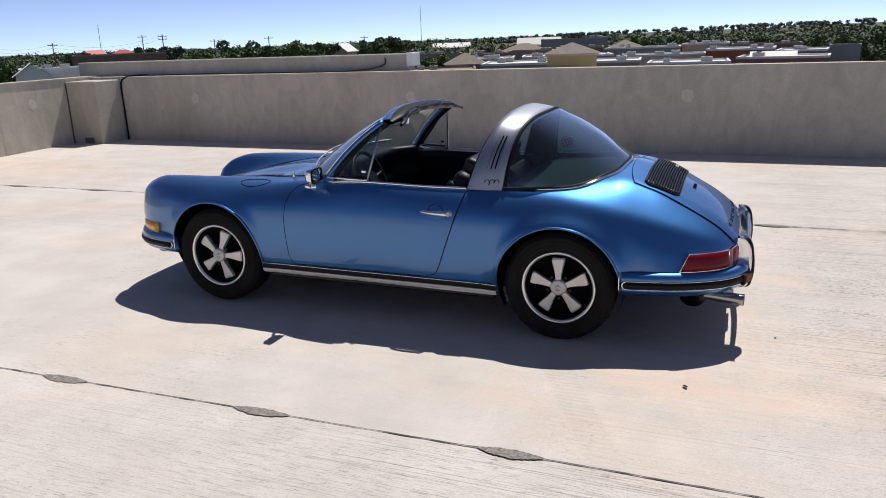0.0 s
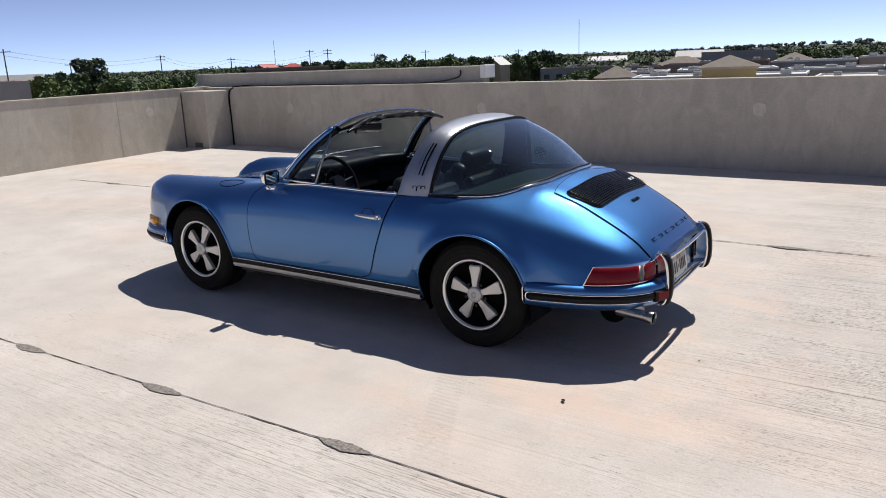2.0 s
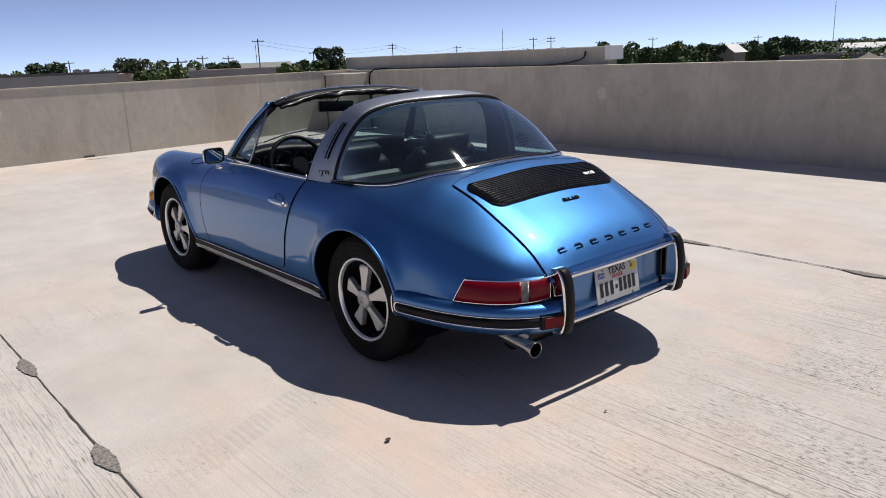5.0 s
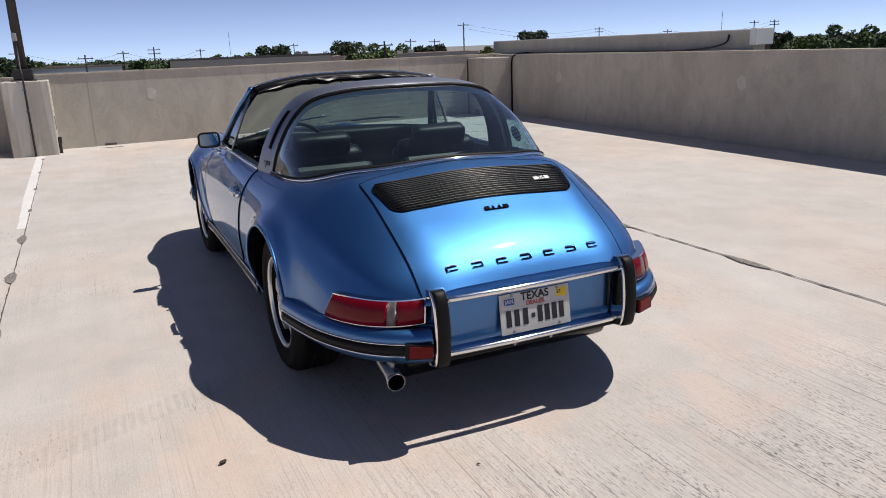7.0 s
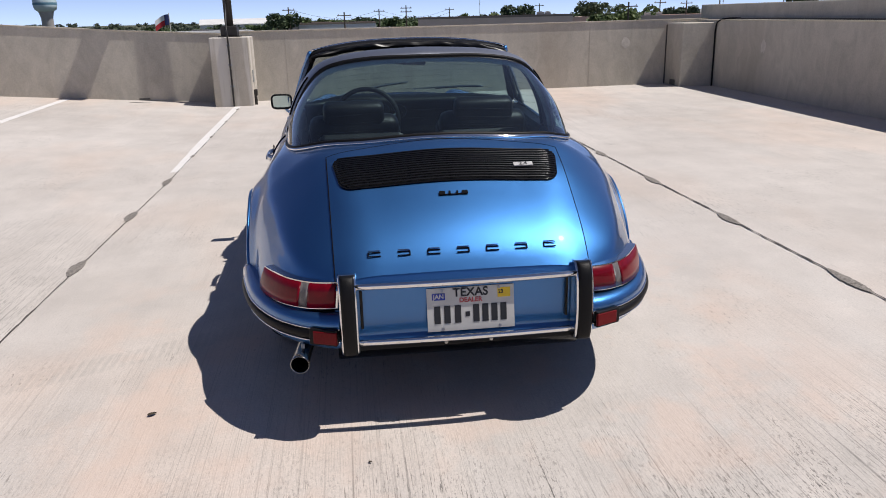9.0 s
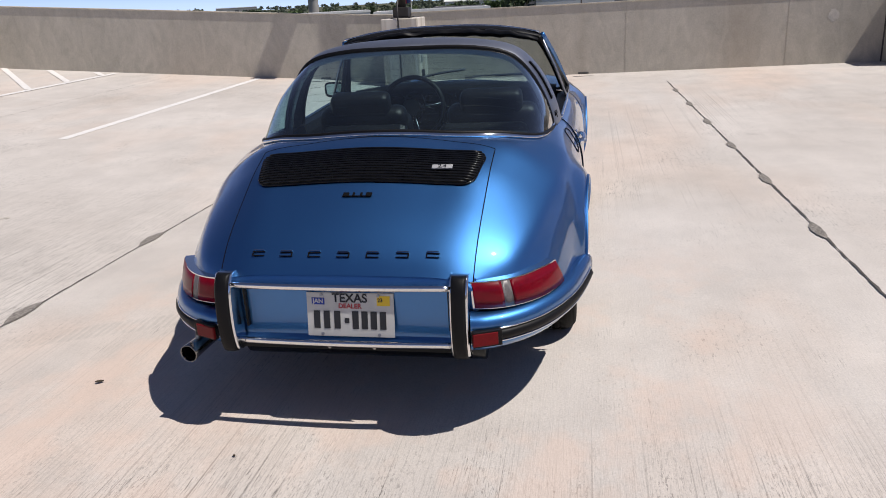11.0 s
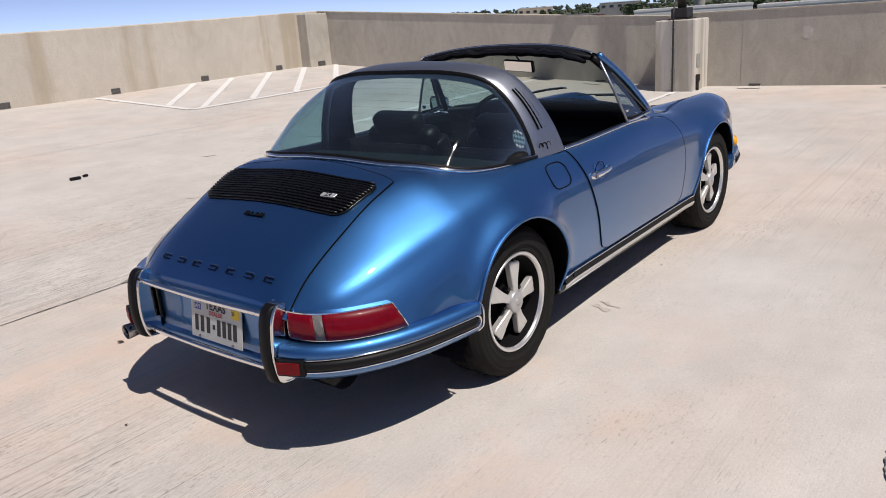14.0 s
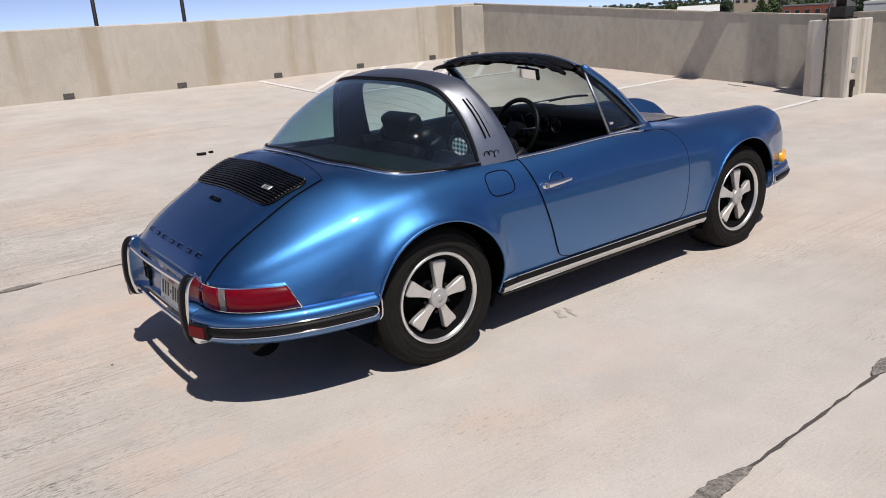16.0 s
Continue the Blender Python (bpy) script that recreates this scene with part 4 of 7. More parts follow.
def build_roll_bar(car):
    H = full_hoop()
    rows = []
    for k, (a, b, y, z) in enumerate(H):
        p, q = H[max(k - 1, 0)], H[min(k + 1, len(H) - 1)]
        t = Vector((0, q[2] - p[2], q[3] - p[3])).normalized()
        nrm = Vector((0, -t.z, t.y))
        if nrm.y * y + nrm.z * 0.3 < 0:
            nrm = -nrm
        row = []
        for f, o in ((0.0, -0.035), (0.0, -0.006), (0.04, 0.0), (0.25, 0.004), (0.5, 0.005), (0.75, 0.004), (0.96, 0.0), (1.0, -0.006), (1.0, -0.035)):
            row.append(Vector((a + (b - a) * f, y, z)) + nrm * (o + (0.5 - f) * 0.026))
        rows.append(row)
    bm = grid_bm(rows)
    bmesh.ops.recalc_face_normals(bm, faces=bm.faces)
    bar = part("roll_bar", bm, M_STEEL, car, "brushed stainless steel roll bar", smooth=True)
    inner = [[r[0] + Vector((0.002, 0, 0)), r[-1] - Vector((0.002, 0, 0))] for r in rows]
    part("lining", grid_bm(inner), M_VINYL, bar, "black vinyl lining", smooth=True)
    seal = [r[0] + Vector((-0.006, 0, 0)) for r in rows]
    part("front_seal", tube_bm(seal, 0.013, 8), M_RUBBER, bar, "black rubber seal", smooth=True)
    # four louvres a side and a plain script shape below them
    for sgn in (1, -1):
        for k in range(4):
            pts = []
            for s in (0.20, 0.28, 0.36, 0.44, 0.50):
                a, b, y, z = hoop(s)
                f = 0.27 + 0.13 * k
                pts.append((a + (b - a) * f, sgn * (y + 0.0035), z + 0.001))
            part("louvre", tube_bm(spline(pts, 4), 0.0040, 6), M_DARK, bar, "black louvre slot", smooth=True)
        pts = []
        for k in range(97):
            u = k / 96
            q = 2 * math.pi * 5.5 * u
            f = 0.12 + 0.74 * u + 0.035 * math.sin(q)
            tall = 0.020 * math.exp(-((u - 0.06) / 0.05) ** 2) - 0.026 * math.exp(-((u - 0.62) / 0.05) ** 2)
            a, b, y, z = hoop(max(0.02, 0.090 + 0.015 * math.cos(q) + tall))
            pts.append((a + (b - a) * f, sgn * (y + 0.004 + 0.010 * (0.5 - f)), z))
        part("script_badge", tube_bm(pts, 0.0024, 5), M_BLACK, bar, "black script badge shape", smooth=True)
    return bar


def glass_base_curve(n=44):
    """The rear glass's lower edge, lying on the body."""
    ykey = curve_fn((0.0, 0.2, 0.36, 0.52, 0.64, 0.78, 0.90, 1.0), (0.655, 0.645, 0.62, 0.578, 0.495, 0.36, 0.18, 0.0))
    out = []
    for k in range(n + 1):
        q = -1 + 2 * k / n
        y = ykey(1 - abs(q))
        x = GLASS_BASE(y)
        out.append(Vector((x + 0.004, math.copysign(y, q) if abs(q) > 1e-6 else 0.0, top_z(x, y) + 0.004)))
    return out


def build_rear_glass(car):
    H = full_hoop()
    B = glass_base_curve()
    rows = []
    for (a, b, y, z), e in zip(H, B):
        yy = y / max(abs(y), 1e-6) if abs(y) > 1e-6 else 0.0
        k = min(1.0, abs(y) / 0.5)
        top = Vector((b + 0.004, y - 0.016 * k * yy, z - 0.014 * (1.2 - k) - 0.004))
        row = []
        for k in range(13):
            t = k / 12
            p = top.lerp(e, t)
            bulge = 0.030 * math.sin(math.pi * t) * (0.4 + 0.6 * min(1, (p.z - 0.80) / 0.2))
            nrm = Vector((0.55, p.y * 0.9, 0.8)).normalized()
            row.append(p + nrm * bulge * min(1.0, (e - top).length / 0.3))
        rows.append(row)
    g = part("rear_window", grid_bm(rows), M_REARGLASS, car, "tinted wraparound rear window", smooth=True)
    g.visible_shadow = True
    part("top_seal", tube_bm([r[0] + Vector((0.004, 0, -0.002)) for r in rows], 0.010, 8), M_RUBBER, g, "black upper seal", smooth=True)
    part("chrome_trim", tube_bm([r[-1] + Vector((0.0, 0, 0.004)) for r in rows], 0.009, 8, flat=0.7), M_CHROME, g, "chrome lower trim", smooth=True)
    part("lower_seal", tube_bm([r[-1].lerp(r[-2], 0.35) for r in rows], 0.009, 8), M_RUBBER, g, "black lower seal", smooth=True)
    # fine heater wires
    for k in range(2, 12):
        t = k / 12.5
        pts = []
        for i in range(12, len(rows) - 12):
            r = rows[i]
            j = min(11, int(t * 12))
            pts.append(r[j].lerp(r[j + 1], t * 12 - j) + Vector((-0.002, 0, -0.002)))
        part("heater_wire", tube_bm(pts, 0.0004, 3), M_STEEL2, g)
    # round chequered sticker inside the glass
    c = Vector((-0.255, 0.567, 0.909))
    near = min(((rows[i][j] - c).length, i, j) for i in range(2, len(rows) - 2) for j in range(1, 12))
    i, j = near[1], near[2]
    p = rows[i][j]
    c = p
    u = (rows[i][j + 1] - rows[i][j - 1]).normalized()
    v = (rows[i + 1][j] - rows[i - 1][j])
    v = (v - u * v.dot(u)).normalized()
    nn = u.cross(v).normalized()
    if nn.y > 0:
        nn = -nn

    def disc(r, off, material, name, lab):
        bm = bmesh.new()
        bm.faces.new([bm.verts.new(c + nn * off + (u * math.cos(t) + v * math.sin(t)) * r) for t in np.linspace(0, 2 * math.pi, 29)[:-1]])
        return part(name, bm, material, g, lab)
    disc(0.044, 0.003, M_DISC, "sticker", "round dark sticker")
    bm = bmesh.new()
    cell = 0.0145
    for side in (0.0012, 0.0048):
        for a in range(-3, 3):
            for b in range(-3, 3):
                if (a + b) % 2 == 0:
                    q = []
                    for x_, y_ in ((a, b), (a + 1, b), (a + 1, b + 1), (a, b + 1)):
                        k = min(1.0, 0.040 / max(1e-6, math.hypot(x_, y_) * cell))
                        q.append(c + u * (x_ * k * cell) + v * (y_ * k * cell) + nn * side)
                    bm.faces.new([bm.verts.new(w) for w in q])
    part("sticker_checks", bm, M_CHECK, g, "white checks of the sticker")
    return g


def screen_curves(n=36):
    top, low = [], []
    for k in range(n + 1):
        q = -1 + 2 * k / n
        y = 0.545 * q
        top.append(Vector((-1.205 + 0.075 * q * q, y, 1.232 - 0.050 * abs(q) ** 2.7)))
        yl = 0.672 * q
        low.append(Vector((COWL(min(abs(yl), 0.68)) - 0.006, yl, top_z(COWL(min(abs(yl), 0.68)), abs(yl)) + 0.008 if abs(yl) < 0.64 else 0.862)))
    return top, low


def build_windscreen(car):
    top, low = screen_curves()
    rows = []
    for a, b in zip(top, low):
        row = []
        for k in range(13):
            t = k / 12
            p = a.lerp(b, t)
            row.append(p + Vector((-0.45, 0, 0.9)) * 0.022 * math.sin(math.pi * t))
        rows.append(row)
    ws = part("windscreen", grid_bm(rows), M_GLASS, car, "clear laminated windscreen", smooth=True)
    fr = [r[-1] for r in rows]
    part("lower_trim", tube_bm([p + Vector((0, 0, 0.004)) for p in fr], 0.010, 8), M_CHROME, ws, "chrome screen trim", smooth=True)
    for sgn, r in ((-1, rows[0]), (1, rows[-1])):
        out = Vector((0.012, sgn * 0.012, 0.006))
        part("pillar", tube_bm([p + out for p in r], 0.016, 12, flat=0.8), M_PAINT, ws, "blue windscreen pillar", smooth=True)
        part("pillar_trim", tube_bm([p + Vector((-0.006, sgn * 0.014, 0.012)) for p in r], 0.007, 8), M_CHROME, ws, "chrome pillar trim", smooth=True)
        part("pillar_lining", tube_bm([p + Vector((0.032, -sgn * 0.008, -0.006)) for p in r], 0.018, 10), M_RUBBER, ws, "black pillar seal", smooth=True)
    # header: blue crown, bright edge, black padded flap underneath
    rows_h, rows_b, edge = [], [], []
    for p in top:
        c = p + Vector((0.0, 0, 0.0))
        rows_h.append([c + Vector(v) for v in ((-0.02, 0, -0.014), (-0.012, 0, 0.004), (0.012, 0, 0.015), (0.03, 0, 0.0185), (0.045, 0, 0.020), (0.052, 0, 0.017))])
        e = 1 - 0.45 * max(0.0, abs(p.y) / 0.545 - 0.80) / 0.20
        rows_b.append([c + Vector((v[0] * e, 0, v[2] * e)) for v in ((-0.015, 0, -0.016), (0.02, 0, -0.028), (0.07, 0, -0.032), (0.12, 0, -0.020), (0.135, 0, 0.0), (0.115, 0, 0.013), (0.08, 0, 0.0195), (0.05, 0, 0.0195))])
        edge.append(c + Vector((0.050, 0, 0.0205)))
    part("header", grid_bm(rows_h), M_PAINT, ws, "blue screen header", smooth=True)
    part("header_pad", grid_bm(rows_b), M_RUBBER, ws, "black padded header underside", smooth=True)
    part("header_edge", tube_bm(edge, 0.005, 8), M_CHROME, ws, "bright header edge", smooth=True)
    # loose black seal that hangs along the header's rear edge
    random.seed(5)
    rows_s = []
    for i in range(0, 4 * (len(top) - 1) + 1):
        a = i / 4
        k = min(int(a), len(top) - 2)
        p = top[k].lerp(top[k + 1], a - k)
        row = []
        for j in range(13):
            th = 2 * math.pi * j / 12
            r = min(1.0, 0.45 + 0.11 * min(a, len(top) - 1 - a)) * (0.024 + 0.010 * noise.noise(Vector((a * 0.20, math.cos(th) * 1.1, math.sin(th) * 1.1))) + 0.002 * noise.noise(Vector((a * 0.7, math.cos(th) * 2, 4 + math.sin(th) * 2))))
            row.append(p + Vector((0.125 + 0.012 * noise.noise(Vector((a * 0.3, 0, 0))) + r * math.cos(th), 0, -0.013 + 0.010 * noise.noise(Vector((a * 0.4, 3, 0))) + 0.8 * r * math.sin(th))))
        rows_s.append(row)
    part("header_seal", grid_bm(rows_s), M_SEALSKIN, ws, "creased black rubber header seal", smooth=True)
    # wipers
    for y0, y1 in ((-0.42, 0.02), (0.08, 0.47)):
        def at(q, t):
            i = int(round((q + 1) / 2 * (len(rows) - 1)))
            k = min(11, int(t * 12))
            return rows[i][k].lerp(rows[i][k + 1], t * 12 - k) + Vector((-0.012, 0, 0.02))
        arm = [at((y0 + (y1 - y0) * s) / 0.62, 0.97 - 0.13 * s) for s in (0, 0.25, 0.5, 0.75, 1.0)]
        w = part("wiper", tube_bm(spline(arm, 4), 0.0045, 6), M_STEEL, ws, "silver wiper arm", smooth=True)
        blade = [at((y0 + (y1 - y0) * s) / 0.62, 0.985 - 0.13 * s) for s in (0.3, 0.5, 0.75, 1.0)]
        part("wiper_blade", tube_bm(spline(blade, 4), 0.004, 6), M_RUBBER, w, "black wiper blade", smooth=True)
    return ws


def vent_window(car, sgn):
    a = Vector((-1.445, sgn * 0.690, 0.862))
    b = Vector((-1.178, sgn * 0.684, 0.852))
    c = Vector((-1.128, sgn * 0.550, 1.168))
    n = 8
    rows = []
    for k in range(n + 1):
        t = k / n
        l, r = a.lerp(c, t), b.lerp(c, t)
        rows.append([l.lerp(r, s / 6) + Vector((0, sgn * 0.008 * math.sin(math.pi * t), 0)) for s in range(7)])
    v = part("vent_window", grid_bm(rows), M_GLASS, car, "triangular quarter light in a chrome frame", smooth=True)
    part("vent_post", tube_bm([b, b.lerp(c, 0.5) + Vector((0, sgn * 0.008, 0)), c + Vector((0.0, 0, 0.012))], 0.0075, 8), M_STEEL, v, "satin steel vent post", smooth=True)
    part("vent_frame", tube_bm([b + Vector((-0.02, 0, 0.012)), a + Vector((0.05, 0, 0.014)), c + Vector((-0.016, 0, -0.01))], 0.011, 8), M_RUBBER, v, "black inner frame", smooth=True)
    part("vent_sill", tube_bm([a, b], 0.009, 8), M_CHROME, v, "chrome vent sill", smooth=True)
    part("vent_latch", box_bm(-1.21, sgn * 0.665, 0.90, 0.03, 0.012, 0.018, 0.004), M_CHROME, v, "chrome vent latch")
    # blue corner piece below the quarter light's front
    rows = [[Vector((-1.50, sgn * 0.70, 0.838)), Vector((-1.485, sgn * 0.688, 0.87))], [Vector((-1.40, sgn * 0.694, 0.842)), Vector((-1.40, sgn * 0.682, 0.895))]]
    part("corner_plate", grid_bm(rows), M_PAINT, v, "blue corner plate")


# ---- the car: lids, grille, lamps, plate and trim ----
def build_engine_lid(car):
    rows = []
    n, m = 34, 32
    for k in range(n + 1):
        f = k / n
        row = []
        for j in range(m + 1):
            q = -1 + 2 * j / m
            x0 = 0.303 + 0.052 * abs(q) ** 2.5
            x = x0 + (0.919 - x0) * f
            hw = 0.460 - 0.020 * f
            y = q * hw
            row.append(Vector((x, y, top_z(x, y) + 0.006)))
        rows.append(row)
    gx0, gx1 = 0.405, 0.592
    bm = bmesh.new()
    vs = [[bm.verts.new(p) for p in row] for row in rows]
    for a in range(n):
        for j in range(m):
            quad = (vs[a][j], vs[a][j + 1], vs[a + 1][j + 1], vs[a + 1][j])
            bm.faces.new(quad)
    bmesh.ops.recalc_face_normals(bm, faces=bm.faces)
    lid = part("engine_lid", bm, M_PAINT, car, "blue engine lid with a black grille", smooth=True)
    path = [p - Vector((0, 0, 0.0012)) for p in [r[0] for r in rows][::-1] + rows[0][1:-1] + [r[-1] for r in rows]]
    part("shut_line", ribbon(path, 0.0023), M_DARK, lid)
    # grille: black tray with rounded corners, lengthwise bars, and glossy slats across the car
    def grille_half(f):
        c = min(f, 1 - f) * (gx1 - gx0)
        r = 0.045
        cut = r - math.sqrt(max(0.0, r * r - (r - c) ** 2)) if c < r else 0.0
        return 0.440 - 0.036 * f - cut
    rows = []
    for k in range(25):
        f = 0.5 - 0.5 * math.cos(math.pi * k / 24)
        x, hw = gx0 + (gx1 - gx0) * f, grille_half(f)
        rows.append([Vector((x, hw * q, top_z(x, hw * q) + 0.008)) for q in np.linspace(-1, 1, 25)])
    tray = part("grille", grid_bm(rows), M_DARK, lid, "black engine grille with cross slats", smooth=False)
    edge = [rows[0][i] for i in range(25)] + [r[-1] for r in rows[1:-1]] + [rows[-1][i] for i in range(24, -1, -1)] + [r[0] for r in rows[-2:0:-1]]
    part("grille_frame", tube_bm([p + Vector((0, 0, 0.003)) for p in edge], 0.0042, 8, closed=True), M_BLACK, tray, "black grille frame", smooth=True)
    for y0 in (-0.30, -0.15, 0.0, 0.15, 0.30):
        pts = [(x, y0, top_z(x, y0) + 0.013) for x in np.linspace(gx0 + 0.006, gx1 - 0.006, 12)]
        part("grille_bar", tube_bm(pts, 0.0028, 5), M_BLACK, tray)
    for k in range(14):
        f = (k + 0.5) / 14
        x, hw = gx0 + (gx1 - gx0) * f, grille_half(f)
        pts = [(x, hw * q, top_z(x, hw * q) + 0.0165) for q in np.linspace(-1, 1, 25)]
        part("slat", tube_bm(pts, 0.0038, 8), M_SLAT, tray, smooth=True)
    # badge plate on the grille, emblem and seven bars on the lid
    x, y = 0.527, 0.287
    up = Matrix.Rotation(0.42, 4, "Y")
    part("grille_badge", box_bm(x, y, top_z(x, y) + 0.024, 0.022, 0.075, 0.005, 0.001, m=up, seg=1), M_ALU, tray, "small silver badge reading 2.4")
    cu = bpy.data.curves.new("lettering", "FONT")
    cu.body, cu.size, cu.align_x, cu.align_y, cu.offset = "2.4", 0.026, "CENTER", "CENTER", 0.0006
    tmp = bpy.data.objects.new("lettering", cu)
    me = bpy.data.meshes.new_from_object(tmp)
    bpy.data.objects.remove(tmp)
    bm = bmesh.new()
    bm.from_mesh(me)
    rot = Matrix(((0, -1, 0, 0), (1, 0, 0, 0), (0, 0, 1, 0.0036), (0, 0, 0, 1)))
    bmesh.ops.transform(bm, matrix=Matrix.Translation((x, y, top_z(x, y) + 0.024)) @ up @ rot, verts=bm.verts)
    part("lettering", bm, M_INK, tray, "dark figures of the badge")
    x = 0.655
    em = bmesh.new()
    for k in range(4):
        box_bm(x, -0.042 + 0.028 * k, top_z(x, 0.0) + 0.011, 0.017, 0.021 if k in (0, 3) else 0.007, 0.004, bm=em, m=Matrix.Rotation(0.46, 4, "Y"))
    box_bm(x + 0.0075, -0.002, top_z(x, 0.0) + 0.0065, 0.003, 0.106, 0.004, bm=em, m=Matrix.Rotation(0.46, 4, "Y"))
    part("emblem", em, M_DARK, lid, "dark emblem shape")
    for k in range(7):
        y = -0.305 + 0.61 * k / 6
        x = 0.868 + 0.008 * (1 - (y / 0.3) ** 2)
        z = top_z(x, y) + 0.010
        tl = Matrix.Rotation(0.72, 4, "Y")
        bm = bmesh.new()
        for along in (-0.0075, 0.0075):
            box_bm(x + along * math.cos(0.72), y, z - along * math.sin(0.72), 0.0024, 0.044, 0.0035, bm=bm, m=tl)
        box_bm(x, y + (0.020 if k % 2 else -0.020), z, 0.013, 0.0035, 0.0035, bm=bm, m=tl)
        part("badge_bar", bm, M_DARK, lid, "dark badge bar")
        part("badge_edge", box_bm(x - 0.0095, y, z + 0.0095, 0.0022, 0.040, 0.003, m=tl), M_CHROME, lid)
    return lid


def build_tail_panel(car):
    """Panel between the bumper guards, with chrome bars, plate and black side bars."""
    p = part("tail_panel", box_bm(0.884, 0, 0.445, 0.03, 0.90, 0.23, 0.006), M_PAINT, car, "blue panel behind the number plate")
    part("panel_ledge", grid_bm([[(0.895, y, 0.352), (0.904, y, 0.338), (0.912, y, 0.330), (0.912, y, 0.318)] for y in np.linspace(-0.40, 0.40, 9)]), M_PAINT, p, "blue lower ledge", smooth=True)
    for z, x in ((0.548, 0.972), (0.343, 0.964)):
        pts = [(x - 0.012 * (y / 0.39) ** 2, y, z) for y in np.linspace(-0.385, 0.385, 17)]
        part("chrome_bar", tube_bm(pts, 0.014, 10, flat=0.75), M_CHROME, p, "polished chrome bar", smooth=True)
    part("lower_strip", box_bm(0.897, 0, 0.312, 0.018, 0.80, 0.045, 0.006), M_RUBBER, p, "black lower bumper strip")
    part("bumper_bolt", cyl_bm((0.903, -0.07, 0.305), (0.912, -0.07, 0.304), 0.007, n=8), M_STEEL2, p)
    part("bumper_bolt", cyl_bm((0.903, 0.09, 0.305), (0.912, 0.09, 0.304), 0.007, n=8), M_STEEL2, p)
    # narrow black upright bar at each side of the panel
    for y in (-0.335, 0.335):
        part("panel_side_bar", box_bm(0.905, y * 1.07, 0.45, 0.02, 0.010, 0.15, 0.003), M_BLACK, p, "black upright bar beside the guard")


def build_guard(car, sgn):
    """Upright bumper guard: bowed chrome body with a black rubber face."""
    prof = [(0.925, 0.585), (0.955, 0.582), (0.980, 0.545), (0.992, 0.48), (0.996, 0.41), (0.988, 0.345), (0.972, 0.312), (0.93, 0.305)]
    pts = spline([(x, 0, z) for x, z in prof], 5)
    y = sgn * 0.402
    rows = []
    for w, inset in ((-0.027, 0.016), (-0.031, 0.006), (-0.026, 0.0), (0.026, 0.0), (0.031, 0.006), (0.027, 0.016)):
        rows.append([Vector((p.x - inset * 0.9 - 0.004, y + w, 0.445 + (p.z - 0.445) * (1 - inset * 0.8))) for p in pts])
    back = [Vector((0.91, y + 0.027, 0.445 + (p.z - 0.445) * 0.98)) for p in pts]
    back2 = [Vector((0.91, y - 0.027, 0.445 + (p.z - 0.445) * 0.98)) for p in pts]
    bm = grid_bm([back2] + rows + [back])
    bmesh.ops.recalc_face_normals(bm, faces=bm.faces)
    g = part("bumper_guard", bm, M_CHROME, car, "chrome bumper guard with a black rubber face", smooth=True)
    rows = [[Vector((p.x + o, y + w, p.z)) for p in pts] for w, o in ((-0.024, -0.002), (-0.0225, 0.006), (-0.015, 0.011), (0.015, 0.011), (0.0225, 0.006), (0.024, -0.002))]
    part("rubber_face", grid_bm(rows), M_RUBBER, g, "black rubber guard face", smooth=True)


def build_number_plate(car):
    tilt = Matrix.Rotation(-0.16, 4, "Y")
    c = Vector((0.914, 0.018, 0.428))
    plate = part("number_plate", box_bm(*c, 0.003, 0.305, 0.152, 0.0, m=tilt), M_WHITE, car, "white dealer plate with dark characters")

    def on(u, v, w, h, material, name, lab="", lift=0.0028):
        """A flat patch on the plate: u across, v up, from its middle."""
        m = Matrix.Translation(c) @ tilt
        bm = bmesh.new()
        vs = [bm.verts.new(m @ Vector((lift, u + a, v + b))) for a, b in ((-w / 2, -h / 2), (w / 2, -h / 2), (w / 2, h / 2), (-w / 2, h / 2))]
        bm.faces.new(vs)
        return part(name, bm, material, plate, lab)

    for k, u in enumerate((-0.118, -0.083, -0.046, 0.018, 0.05, 0.082, 0.114)):
        on(u, -0.018, 0.022, 0.062, M_INK, "plate_bar", "dark bar in place of a character")
    on(-0.012, -0.02, 0.016, 0.018, M_INK, "plate_mark")
    on(-0.112, 0.046, 0.045, 0.024, M_BLUE, "sticker", "blue month sticker")
    on(0.117, 0.050, 0.045, 0.034, M_YELLOW, "sticker", "yellow year sticker")

    def word(text, size, u, v, material, lift=0.0034):
        cu = bpy.data.curves.new("lettering", "FONT")
        cu.offset = 0.0011 if size > 0.03 else 0.0006
        cu.body, cu.size, cu.align_x, cu.align_y = text, size, "CENTER", "CENTER"
        tmp = bpy.data.objects.new("lettering", cu)
        me = bpy.data.meshes.new_from_object(tmp)
        bpy.data.objects.remove(tmp)
        bm = bmesh.new()
        bm.from_mesh(me)
        rot = Matrix(((0, 0, 1, lift), (1, 0, 0, u), (0, 1, 0, v), (0, 0, 0, 1)))
        bmesh.ops.transform(bm, matrix=Matrix.Translation(c) @ tilt @ rot, verts=bm.verts)
        part("lettering", bm, material, plate, "printed word")
    word("TEXAS", 0.042, 0.0, 0.057, M_INK)
    word("DEALER", 0.023, 0.0, 0.030, M_INKRED)
    word("JAN", 0.022, -0.112, 0.046, M_WHITE)
    word("23", 0.018, 0.106, 0.052, M_INK)
    for u in (-0.10, 0.10):
        m = Matrix.Translation(c) @ tilt
        for v in (0.068, -0.068):
            part("plate_screw", cyl_bm(m @ Vector((0.002, u, v)), m @ Vector((0.006, u, v)), 0.0055, n=8), M_STEEL, plate)


